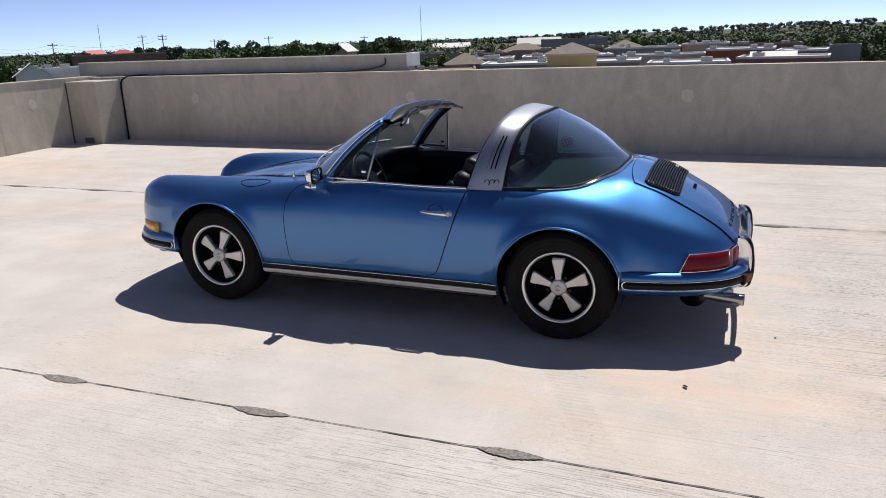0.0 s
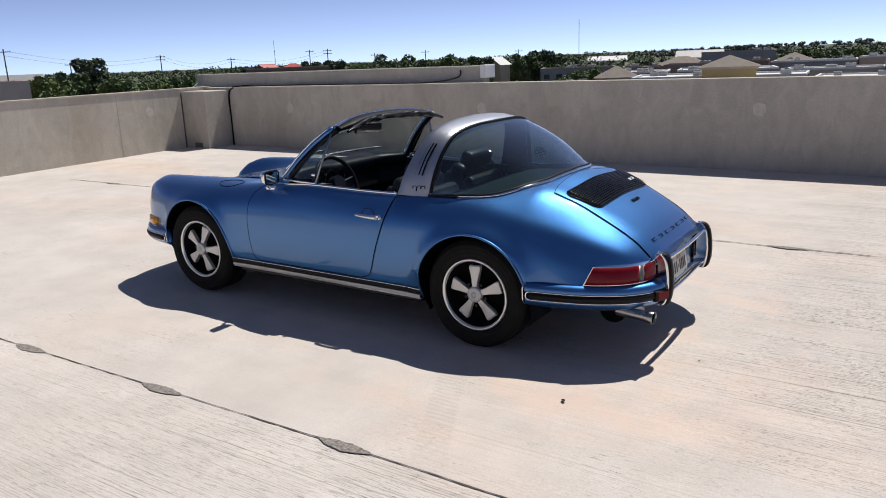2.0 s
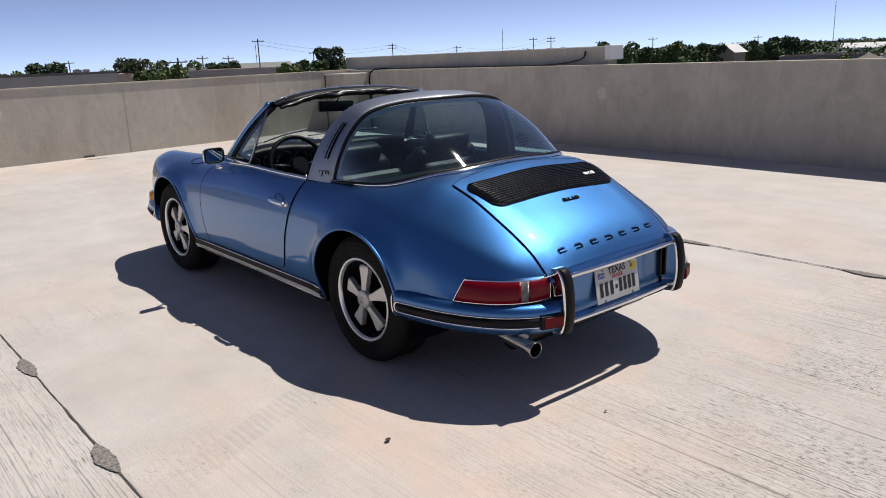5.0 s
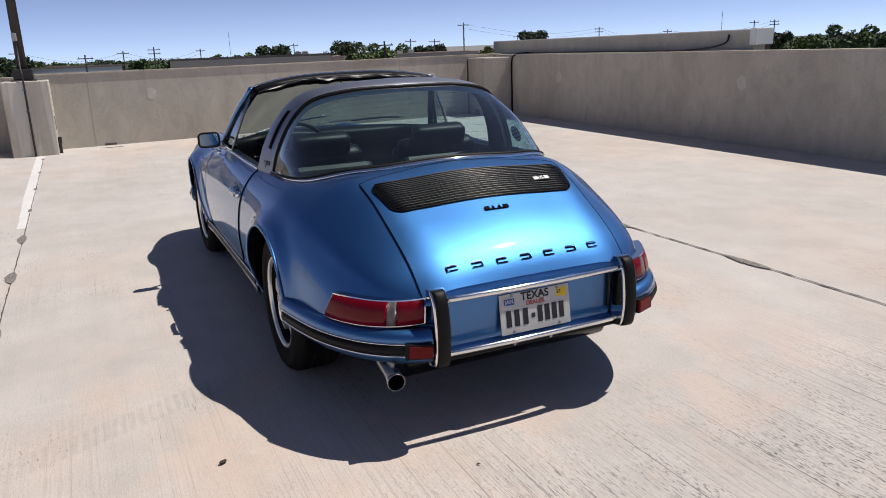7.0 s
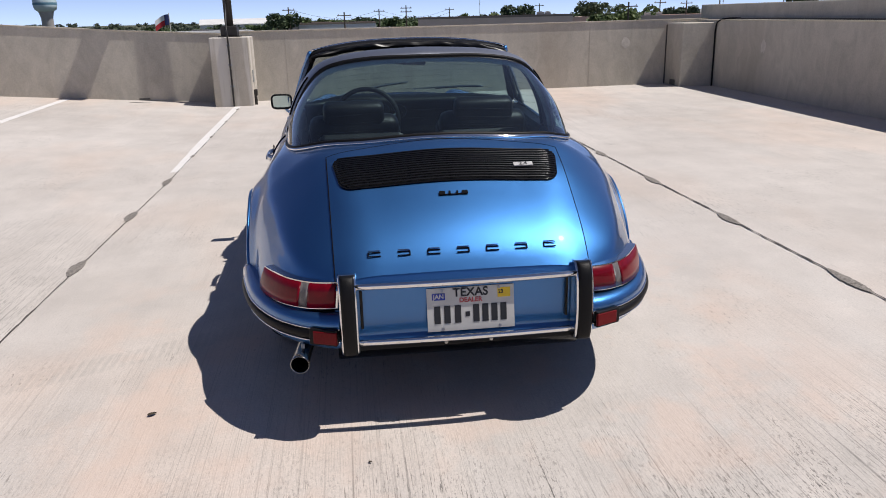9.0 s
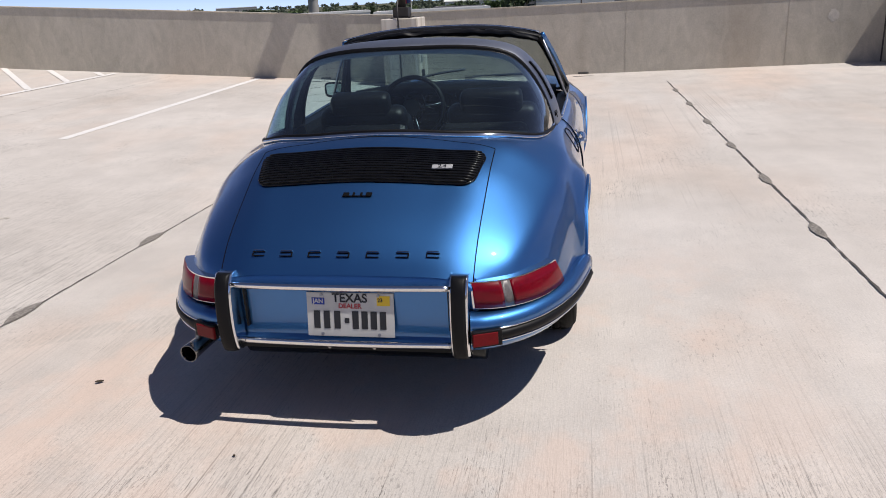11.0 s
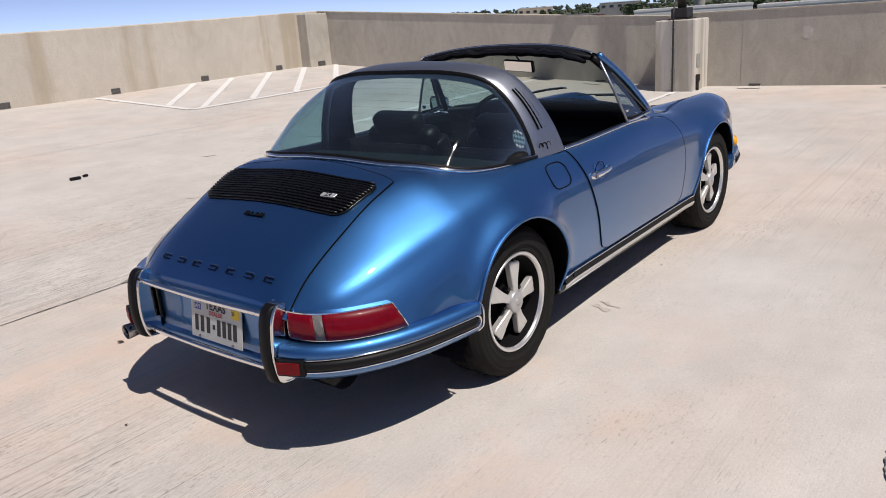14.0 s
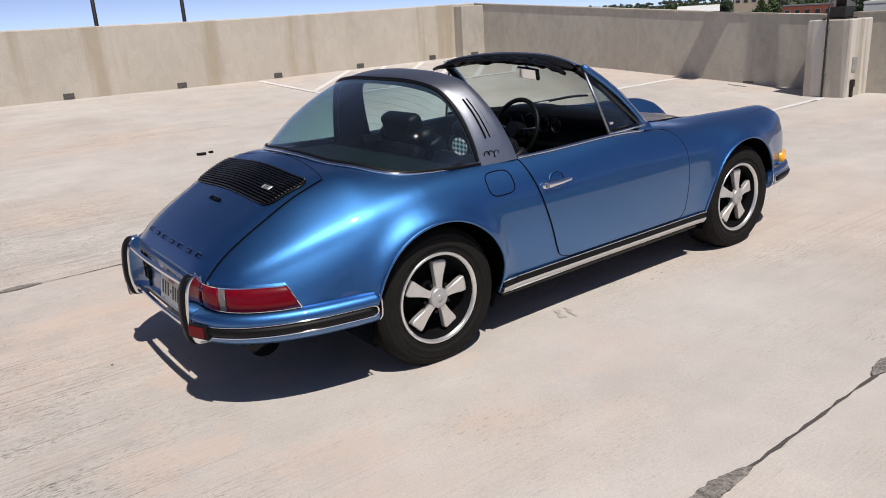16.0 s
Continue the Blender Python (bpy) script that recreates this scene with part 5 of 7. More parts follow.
def build_sill(car, sgn):
    xs = np.linspace(-1.915, -0.352, 16)
    prof = [(-0.03, 0.298), (0.008, 0.296), (0.012, 0.268), (-0.03, 0.266)]
    rows = [[(x, sgn * (side_y(x, 0.30) + o), z) for o, z in prof] for x in xs]
    bm = grid_bm(rows)
    s = part("sill_trim", bm, M_RUBBER, car, "black and bright sill trim", smooth=False)
    prof = [(-0.02, 0.267), (0.012, 0.265), (0.011, 0.256), (0.000, 0.238), (-0.02, 0.234)]
    rows = [[(x, sgn * (side_y(x, 0.30) + o), z) for o, z in prof] for x in xs]
    bm = grid_bm(rows)
    bmesh.ops.holes_fill(bm, edges=[e for e in bm.edges if e.is_boundary], sides=0)
    part("sill_rail", bm, M_RAIL, s, "bright aluminium sill rail")
    part("sill_bead", tube_bm([(x, sgn * (side_y(x, 0.30) + 0.008), 0.298) for x in xs], 0.004, 6), M_CHROME, s, smooth=True)
    part("jack_plug", cyl_bm((-0.45, sgn * 0.75, 0.285), (-0.45, sgn * (side_y(-0.45, 0.30) + 0.016), 0.285), 0.014, n=14), M_RUBBER, s)


def build_front_details(car, body):
    for sgn in (1, -1):
        # head lamp: chrome ring and domed glass, leaning back
        m = Matrix.Translation((-2.925, sgn * 0.522, 0.655)) @ Matrix.Rotation(radians(24), 4, "Y") @ Matrix.Rotation(radians(-sgn * 6), 4, "Z") @ Matrix.Rotation(radians(90), 4, "Z")
        ring = lathe_bm([(0.088, -0.05), (0.094, 0.0), (0.091, 0.010), (0.084, 0.014), (0.080, 0.007)], (0, 0, 0), 1, 40)
        bmesh.ops.transform(ring, matrix=m, verts=ring.verts)
        bmesh.ops.recalc_face_normals(ring, faces=ring.faces)
        hl = part("head_lamp", ring, M_CHROME, car, "chrome rimmed round head lamp", smooth=True)
        dome = lathe_bm([(0.082, 0.005), (0.067, 0.012), (0.04, 0.018), (0.0005, 0.021)], (0, 0, 0), 1, 32)
        bmesh.ops.transform(dome, matrix=m, verts=dome.verts)
        part("lens", dome, M_CLEAR, hl, "clear domed lens", smooth=True)
        # amber turn lamp above the bumper end
        path = plan_path([(-2.775, 0.712), (-2.865, 0.672), (-2.95, 0.60), (-3.025, 0.46)], 5)
        prof = [(-0.04, 0.434), (0.018, 0.436), (0.028, 0.450), (0.024, 0.486), (-0.04, 0.504)]
        part("turn_lamp", solid_sweep(path, prof, sgn, False), M_AMBER, car, "amber front turn lamp", smooth=True)
        tr = [(-0.04, 0.429), (0.018, 0.429), (0.020, 0.435), (-0.04, 0.437)]
        part("turn_lamp_trim", solid_sweep(path, tr, sgn, False), M_CHROME, car, "chrome turn lamp trim", smooth=True)
    # aerial base and washer nozzle on the cowl
    z = top_z(-1.80, 0.50)
    part("aerial_base", cyl_bm((-1.80, -0.50, z - 0.01), (-1.80, -0.50, z + 0.022), 0.012, 0.008, 12), M_CHROME, car, "chrome aerial base")
    part("aerial_tip", cyl_bm((-1.80, -0.50, z + 0.022), (-1.80, -0.50, z + 0.04), 0.006, 0.004, 8), M_CHROME, car, "chrome aerial tip")
    # front lid shut lines
    for sgn in (1, -1):
        pts = [(x, sgn * yy, top_z(x, yy) + 0.001) for x, yy in ((-2.9, 0.26), (-2.7, 0.31), (-2.4, 0.36), (-2.1, 0.42), (-1.85, 0.47), (-1.72, 0.50))]
        part("front_lid_line", ribbon(spline(pts, 6), 0.004), M_DARK, body)
    # fuel flap on the near-side wing, oil flap on the far rear wing
    pts = []
    for t in np.linspace(0, 2 * math.pi, 33)[:-1]:
        x, y = -2.02 + 0.105 * math.cos(t), 0.615 + 0.062 * math.sin(t)
        pts.append((x, -y, top_z(x, y) + 0.001))
    part("fuel_flap", tube_bm(pts, 0.0022, 6, closed=True), M_DARK, body, "oval fuel flap line")
    pts = []
    for t in np.linspace(0, 2 * math.pi, 33)[:-1]:
        cs, sn = math.cos(t), math.sin(t)
        x = -0.385 + 0.076 * math.copysign(abs(cs) ** 0.6, cs)
        z = 0.752 + 0.050 * math.copysign(abs(sn) ** 0.6, sn)
        pts.append((x, side_y(x, min(z, F["zE"](x))) + 0.001, z))
    part("oil_flap", tube_bm(pts, 0.0026, 6, closed=True), M_DARK, body, "rounded square oil flap line")


def build_mirror(car):
    y = -side_y(-1.555, 0.80)
    m = part("door_mirror", tube_bm(spline([(-1.557, y + 0.005, 0.798), (-1.550, y - 0.030, 0.812), (-1.525, y - 0.052, 0.838), (-1.50, y - 0.056, 0.862)], 5), 0.010, 8), M_CHROME, car, "chrome door mirror on a short stalk", smooth=True)
    part("mirror_foot", box_bm(-1.557, y - 0.004, 0.800, 0.085, 0.024, 0.026, 0.010), M_CHROME, m, "chrome mirror foot")
    rows = []
    for x, s in ((-1.535, 0.55), (-1.527, 0.82), (-1.508, 0.97), (-1.483, 1.0), (-1.478, 0.96)):
        row = []
        for t in np.linspace(0, 2 * math.pi, 29):
            cs, sn = math.cos(t), math.sin(t)
            row.append(Vector((x, y - 0.066 + 0.062 * s * math.copysign(abs(cs) ** 0.45, cs), 0.884 + 0.043 * s * math.copysign(abs(sn) ** 0.45, sn))))
        rows.append(row)
    bm = grid_bm(rows)
    bmesh.ops.remove_doubles(bm, verts=bm.verts, dist=1e-4)
    bmesh.ops.holes_fill(bm, edges=[e for e in bm.edges if e.is_boundary and e.verts[0].co.x < -1.53], sides=0)
    part("mirror_shell", bm, M_CHROME, m, "chrome mirror shell", smooth=True)
    bm = bmesh.new()
    bm.faces.new([bm.verts.new(v) for v in [p + Vector((0.001 + 0.10 * (p.z - 0.884), 0, 0)) for p in rows[-1][:-1]]])
    part("mirror_glass", bm, M_MIRROR, m, "tinted mirror glass")
    part("mirror_rim", tube_bm([p + Vector((0.002, 0, 0)) for p in rows[-1][:-1]], 0.006, 6, closed=True), M_RUBBER, m, "dark mirror rim", smooth=True)


def build_exhaust(car):
    bm = lathe_bm([(0.028, 0.0), (0.030, 0.16), (0.0325, 0.20), (0.031, 0.202), (0.0295, 0.198), (0.028, 0.19)], (0, 0, 0), 1, 28)
    bmesh.ops.transform(bm, matrix=Matrix.Translation((0.765, -0.555, 0.291)) @ Matrix.Rotation(radians(-96), 4, "Z") @ Matrix.Rotation(radians(-2), 4, "X"), verts=bm.verts)
    bmesh.ops.recalc_face_normals(bm, faces=bm.faces)
    e = part("exhaust_tip", bm, M_STEEL2, car, "chrome exhaust tip", smooth=True)
    # closed bore in flat near-black, unlike the steel of the tip
    bm = lathe_bm([(0.0285, 0.192), (0.027, 0.12), (0.024, 0.03), (0.0005, 0.02)], (0, 0, 0), 1, 24)
    bmesh.ops.transform(bm, matrix=Matrix.Translation((0.765, -0.555, 0.291)) @ Matrix.Rotation(radians(-96), 4, "Z") @ Matrix.Rotation(radians(-2), 4, "X"), verts=bm.verts)
    part("dark_bore", bm, M_DARK, e, "black bore", smooth=True)
    part("pipe_clamp", box_bm(0.86, -0.565, 0.325, 0.10, 0.012, 0.02, 0.004), M_STEEL, e)
    part("silencer", cyl_bm((0.70, -0.45, 0.25), (0.70, 0.45, 0.25), 0.075, n=20), M_BLACK, car, "dark silencer drum", smooth=True)


def build_underbody(car):
    bm = bmesh.new()
    box_bm(-1.14, 0, 0.235, 1.52, 1.44, 0.07, 0.01, bm=bm)
    box_bm(-2.45, 0, 0.28, 1.05, 0.94, 0.14, 0.02, bm=bm)
    box_bm(0.22, 0, 0.31, 1.10, 0.94, 0.14, 0.02, bm=bm)
    box_bm(-2.86, 0, 0.28, 0.18, 1.10, 0.10, 0.02, bm=bm)
    part("underbody", bm, M_BLACK, car, "dark underbody")
    for x in (-2.271, 0.0):
        part("axle", cyl_bm((x, -0.62, 0.312), (x, 0.62, 0.312), 0.03), M_STEEL, car, "grey axle", smooth=True)
        for sd in (-1, 1):
            part("brake_disc", cyl_bm((x, sd * 0.56, 0.312), (x, sd * 0.60, 0.312), 0.13, n=28), M_STEEL, car, "grey brake disc")


# ---- the car: cabin ----
def build_cabin(car):
    part("cabin_tub", box_bm(-0.95, 0, 0.32, 1.55, 1.30, 0.06, 0.01), M_CARPET, car, "black carpeted cabin floor")
    # rear shelf, side linings, bulkheads
    rows = []
    for x, z in ((-0.62, 0.50), (-0.50, 0.66), (-0.40, 0.78), (-0.28, 0.815), (-0.10, 0.82), (0.10, 0.85), (0.25, 0.895)):
        hw = min(0.645, 0.645 if x < 0 else float(np.interp(x, (0, 0.1, 0.2, 0.27), (0.61, 0.56, 0.42, 0.12))))
        rows.append([(x, hw * q, z + 0.012 * (1 - q * q)) for q in np.linspace(-1, 1, 9)])
    part("rear_shelf", grid_bm(rows), M_CARPET, car, "black carpeted rear shelf", smooth=True)
    for s in (1, -1):
        part("rear_backrest", box_bm(-0.47, s * 0.30, 0.66, 0.10, 0.44, 0.34, 0.035, m=Matrix.Rotation(radians(-28), 4, "Y")), M_VINYL, car, "black vinyl folding backrest")
    # dashboard with hood, knee roll and gauges
    rows = []
    for q in np.linspace(-1, 1, 25):
        y = 0.62 * q
        xo = COWL(min(abs(y), 0.68))
        fx = max(-1.535, xo + 0.11)
        hood = 0.016 * math.exp(-((y + 0.30) / 0.17) ** 4)
        rows.append([(xo + 0.02, y, 0.875 - 0.015 * q * q), ((xo + fx) / 2, y, 0.885 + hood - 0.01 * q * q), (fx - 0.035, y, 0.882 + hood - 0.012 * q * q), (fx + 0.005, y, 0.868 + hood), (fx + 0.018, y, 0.848 + hood), (fx, y, 0.80), (fx - 0.012, y, 0.72), (fx + 0.02, y, 0.67), (fx + 0.02, y, 0.645), (fx - 0.07, y, 0.62), (fx - 0.15, y, 0.55)])
    d = part("dashboard", grid_bm(rows), M_VINYL, car, "black padded dashboard", smooth=True)
    for k, r in enumerate((0.042, 0.05, 0.058, 0.05, 0.042)):
        y = -0.26 + (k - 2) * 0.112
        part("gauge", cyl_bm((-1.55, y, 0.79), (-1.525, y, 0.792), r, r * 0.96, 24), M_BLACK, d, "round black gauge", smooth=False)
        ring = [(-1.522, y + r * math.cos(t), 0.792 + r * math.sin(t)) for t in np.linspace(0, 2 * math.pi, 25)[:-1]]
        part("gauge_ring", tube_bm(ring, 0.0022, 6, closed=True), M_STEEL2, d, "thin steel gauge ring", smooth=True)
    # steering wheel
    tilt = Matrix.Translation((-1.375, -0.25, 0.765)) @ Matrix.Rotation(radians(-22), 4, "Y")
    ring = [tilt @ Vector((0, 0.195 * math.cos(t), 0.195 * math.sin(t))) for t in np.linspace(0, 2 * math.pi, 41)[:-1]]
    sw = part("steering_wheel", tube_bm(ring, 0.0145, 10, closed=True), M_VINYL, car, "black steering wheel with metal spokes", smooth=True)
    part("hub", cyl_bm(tilt @ Vector((0.03, 0, 0)), tilt @ Vector((-0.03, 0, 0)), 0.055, 0.06, 24), M_VINYL, sw, "black horn pad", smooth=False)
    for a in (0.15, math.pi - 0.15, -math.pi / 2 - 0.35, -math.pi / 2 + 0.35):
        part("wheel_spoke", tube_bm([tilt @ Vector((0.0, 0.05 * math.cos(a), 0.05 * math.sin(a))), tilt @ Vector((0.0, 0.19 * math.cos(a), 0.19 * math.sin(a)))], 0.010, 6, flat=0.4), M_STEEL, sw, "metal spoke", smooth=True)
    part("column", cyl_bm(tilt @ Vector((-0.02, 0, 0)), tilt @ Vector((-0.28, 0, 0)), 0.03, n=16), M_BLACK, sw, "black steering column", smooth=True)
    # inner mirror
    im = part("inner_mirror", box_bm(-1.275, -0.005, 1.130, 0.022, 0.235, 0.066, 0.01, m=Matrix.Rotation(radians(8), 4, "Y") @ Matrix.Rotation(radians(-14), 4, "Z")), M_BLACK, car, "black interior mirror on a stalk")
    part("mirror_stalk", cyl_bm((-1.285, 0, 1.15), (-1.225, 0, 1.205), 0.007, n=8), M_CHROME, im, smooth=True)
    part("mirror_glass", box_bm(-1.261, -0.005, 1.128, 0.002, 0.215, 0.052, 0.0, m=Matrix.Rotation(radians(8), 4, "Y") @ Matrix.Rotation(radians(-14), 4, "Z")), M_CHROME, im, "mirror glass")
    part("gear_lever", cyl_bm((-1.20, 0.0, 0.35), (-1.13, 0.0, 0.60), 0.008, n=8), M_BLACK, car, "black gear lever", smooth=True)


def build_seat(car, sgn):
    """High seat: cushion, ribbed back with bolsters, head rest."""
    y = sgn * 0.335
    s = tagged(new("front_seat", None), "black vinyl bucket seat")
    s.parent = car
    part("seat_cushion", box_bm(-0.98, y, 0.44, 0.50, 0.46, 0.14, 0.05, seg=3, m=Matrix.Rotation(radians(8), 4, "Y")), M_VINYL, s, "black vinyl cushion", smooth=True)
    rot = Matrix.Rotation(radians(20), 4, "Y")
    part("backrest", box_bm(-0.70, y, 0.64, 0.13, 0.46, 0.54, 0.05, m=rot, seg=3), M_VINYL, s, "black vinyl backrest", smooth=True)
    part("head_rest", box_bm(-0.60, y, 0.905, 0.10, 0.31, 0.135, 0.034, m=rot, seg=3), M_VINYL, s, "black padded head rest", smooth=True)
    for k in (-1, 1):
        part("bolster", box_bm(-0.735, y + k * 0.205, 0.62, 0.12, 0.07, 0.46, 0.03, m=rot, seg=2), M_VINYL, s, smooth=True)


def build_car():
    car = new("sports_car", None)
    tagged(car, "metallic blue open-top classic sports car parked on concrete", "car")
    body = build_body_shell(car)
    for sgn in (1, -1):
        build_door(car, sgn)
        for cx, cz, r in ARCH:
            build_arch_trim(car, body, cx, cz, r, sgn)
        tail_light(car, sgn)
        build_guard(car, sgn)
        build_sill(car, sgn)
        vent_window(car, sgn)
        build_seat(car, sgn)
        turn = Matrix.Rotation(radians(sgn * 22), 4, "Z")
        rf = part("reflector", box_bm(0.968, sgn * 0.488, 0.383, 0.022, 0.098, 0.056, 0.003, m=turn), M_RUBBER, car, "red reflector in a black housing")
        part("reflector_lens", box_bm(0.979, sgn * 0.484, 0.383, 0.012, 0.084, 0.044, 0.003, m=turn), M_REFLECT, rf, "dark red reflector lens")
        wheel(car, 0.0, sgn, False)
        wheel(car, -2.271, sgn, True)
    bumper(car, REAR_PLAN, "rear_bumper", True)
    bumper(car, FRONT_PLAN, "front_bumper", False)
    build_roll_bar(car)
    build_rear_glass(car)
    build_windscreen(car)
    build_engine_lid(car)
    build_tail_panel(car)
    build_number_plate(car)
    build_front_details(car, body)
    build_mirror(car)
    build_exhaust(car)
    build_underbody(car)
    build_cabin(car)
    car.matrix_world = pose(0, 0, 0.0, 0, math.degrees(0.0125), 0)
    return car


car = build_car()


# ---- on the deck: joints, patches, lines, drains ----
def strip_on_deck(name, pts, width, material, label, lift=0.004, kind="structure", cat="marking", wobble=0.0):
    """A flat strip that follows the deck along a plan path."""
    rows = []
    rnd = random.Random(len(pts) * 7 + int(width * 1000))
    n = len(pts)
    for i, (x, y) in enumerate(pts):
        a, b = pts[max(i - 1, 0)], pts[min(i + 1, n - 1)]
        d = Vector((b[0] - a[0], b[1] - a[1])).normalized()
        w = width / 2 * (1 + wobble * rnd.uniform(-1, 1))
        o = wobble * width * rnd.uniform(-0.5, 0.5)
        row = []
        for s in (-1, 1):
            px, py = x - d.y * (w * s + o), y + d.x * (w * s + o)
            row.append((px, py, deck_z(px, py) + lift))
        rows.append(row)
    bm = grid_bm(rows)
    bmesh.ops.recalc_face_normals(bm, faces=bm.faces)
    if bm.faces[:] and bm.faces[:][0].normal.z < 0:
        bmesh.ops.reverse_faces(bm, faces=bm.faces[:])
    return tagged(part(name, bm, material), label, cat, kind=kind)


def line_pts(p, q, step=0.3):
    n = max(2, int(math.hypot(q[0] - p[0], q[1] - p[1]) / step))
    return [(p[0] + (q[0] - p[0]) * k / n, p[1] + (q[1] - p[1]) * k / n) for k in range(n + 1)]


def north_joint(x):
    return 2.125 + 0.022 * min(x, 0.0)


for pts, w in ((line_pts((-8.4, -2.0), (X_EAST, -2.0), 0.06), 0.0065), ([(x, north_joint(x)) for x, _ in line_pts((-8.3, 0), (X_EAST, 0), 0.06)], 0.011), (line_pts((-8.9, -6.15), (X_EAST, -6.15), 0.06), 0.004)):
    strip_on_deck("deck_joint", pts, w, M_SEAL, "dark sealed joint between deck panels", wobble=0.6, cat="joint")


def patch(x, y, rx, ry, seed):
    """A rough dark repair patch in the joint: pointed ends, bulging more to one side."""
    rnd = random.Random(seed)
    bm = bmesh.new()
    rx *= rnd.uniform(0.85, 1.2)
    rows = []
    for k in range(25):
        t = -1 + 2 * k / 24
        w = max(0.0, math.cos(t * math.pi / 2)) ** 0.8
        hi = y + ry * 0.6 * w * rnd.uniform(0.8, 1.2) + 0.004
        lo = y - ry * 1.15 * w * rnd.uniform(0.85, 1.15) - 0.004
        px = x + rx * t
        rows.append([(px, lo + (hi - lo) * q, deck_z(px, lo + (hi - lo) * q) + (0.0055 if q in (0, 1) else 0.0065 + rnd.uniform(-0.0006, 0.0006))) for q in (0, 0.25, 0.5, 0.75, 1)])
    bm = grid_bm(rows)
    bmesh.ops.recalc_face_normals(bm, faces=bm.faces)
    if bm.faces[:][0].normal.z < 0:
        bmesh.ops.reverse_faces(bm, faces=bm.faces[:])
    tagged(part("joint_patch", bm, M_PATCH), "rough grey repair patch in the deck joint", "patch", group="patches along the deck joints", kind="structure")


for k in range(9):
    patch(-3.56 + 1.215 * k, -2.0, 0.15, 0.036, 10 + k)
    patch(-7.30 + 1.215 * k, north_joint(-7.30 + 1.215 * k), 0.16, 0.034, 40 + k)
for k in range(4):
    patch(-8.42 + 1.215 * k, -2.0, 0.08, 0.016, 70 + k)

for y, x0, x1, w in ((-2.045, -8.76, -3.99, 0.105), (-4.66, -9.2, -3.93, 0.10)):
    strip_on_deck("stall_line", line_pts((x0, y), (x1, y)), w, M_LINE, "white painted stall line, slightly worn", lift=0.003)
strip_on_deck("hatch_line", line_pts((-8.95, -7.22), (-4.02, -7.36)), 0.10, M_LINE, "white painted edge of the hatched bay", lift=0.007)
strip_on_deck("hatch_line", line_pts((-4.02, -7.41), (-3.85, -9.66)), 0.10, M_LINE, "white painted end of the hatched bay", lift=0.007)
strip_on_deck("hatch_line", line_pts((-4.02, -7.95), (-5.7, -9.68)), 0.10, M_LINE, "white painted diagonal of the hatched bay", lift=0.007)
for k in range(6):
    xb = -4.26 - 0.88 * k
    yb = -7.41 - 0.028 * (xb + 4.02)
    run = min(2.28, 9.0 + xb)
    strip_on_deck("hatch_line", line_pts((xb, yb), (xb - run, yb - run)), 0.10, M_LINE, "white painted diagonal of the hatched bay", lift=0.007)

M_SCUPPER = mat("drain_grating", (0.10, 0.096, 0.09), 0.7, var=0.3, scale=30)


def scupper(x, y, along_x, w=0.16, h=0.085):
    """A drain slot at the foot of a wall, with grating bars."""
    z = deck_z(x, y) + h / 2 + 0.012
    s = new("drain_scupper", None)
    tagged(s, "dark drain scupper at the foot of the parapet", "drain", group="drain scuppers", kind="structure")
    sx, sy = (w, 0.014) if along_x else (0.014, w)
    part("drain_frame", box_bm(x, y, z, sx, sy, h, 0.004, seg=1), M_SCUPPER, s)
    for k in range(4):
        o = (k - 1.5) * w / 4.5
        part("grate_bar", box_bm(x + (o if along_x else 0), y + (0 if along_x else o), z, 0.016 if along_x else 0.024, 0.024 if along_x else 0.016, h * 0.8), M_SCUPPER, s)


for x in (-0.72, -2.50, -4.27, -6.02, -7.78, 1.06, 2.84):
    scupper(x, Y_SOUTH + 0.006, True)
scupper(-9.50, 5.284, True, 0.20, 0.09)
scupper(-8.70, Y_SOUTH + 0.266, True, 0.20, 0.09)
for y in (0.75, -1.1, -3.55):
    strip_on_deck("floor_drain", [(west_x(y) + 0.30, y - 0.16), (west_x(y) + 0.31, y), (west_x(y) + 0.30, y + 0.16)], 0.04, M_SEAL, "dark slot drain in the deck", cat="drain")
    tagged(part("wall_scupper", box_bm(west_x(y) + 0.004, y, deck_z(X_WEST, y) + 0.022, 0.012, 0.17, 0.03, 0.003, seg=1), M_SCUPPER), "low dark wall scupper", "drain", kind="structure")

M_SCUFF = mat("tyre_scuff", (0.46, 0.425, 0.38), 0.9, var=0.22, scale=30)
for x0, y0, x1, y1, w in ((-0.80, 0.71, -0.76, 0.83, 0.022), (-0.745, 0.70, -0.71, 0.80, 0.026), (-1.34, -3.22, -1.16, -3.33, 0.03), (-2.36, -4.56, -2.22, -4.62, 0.03)):
    strip_on_deck("scuff_mark", line_pts((x0, y0), (x1, y1), 0.02), w, M_SCUFF, "faint dark rubber scuff on the concrete", lift=0.003, wobble=0.7)

# debris
M_LEAF = mat("dry_leaf", (0.05, 0.035, 0.02), 0.8, var=0.3, scale=60)


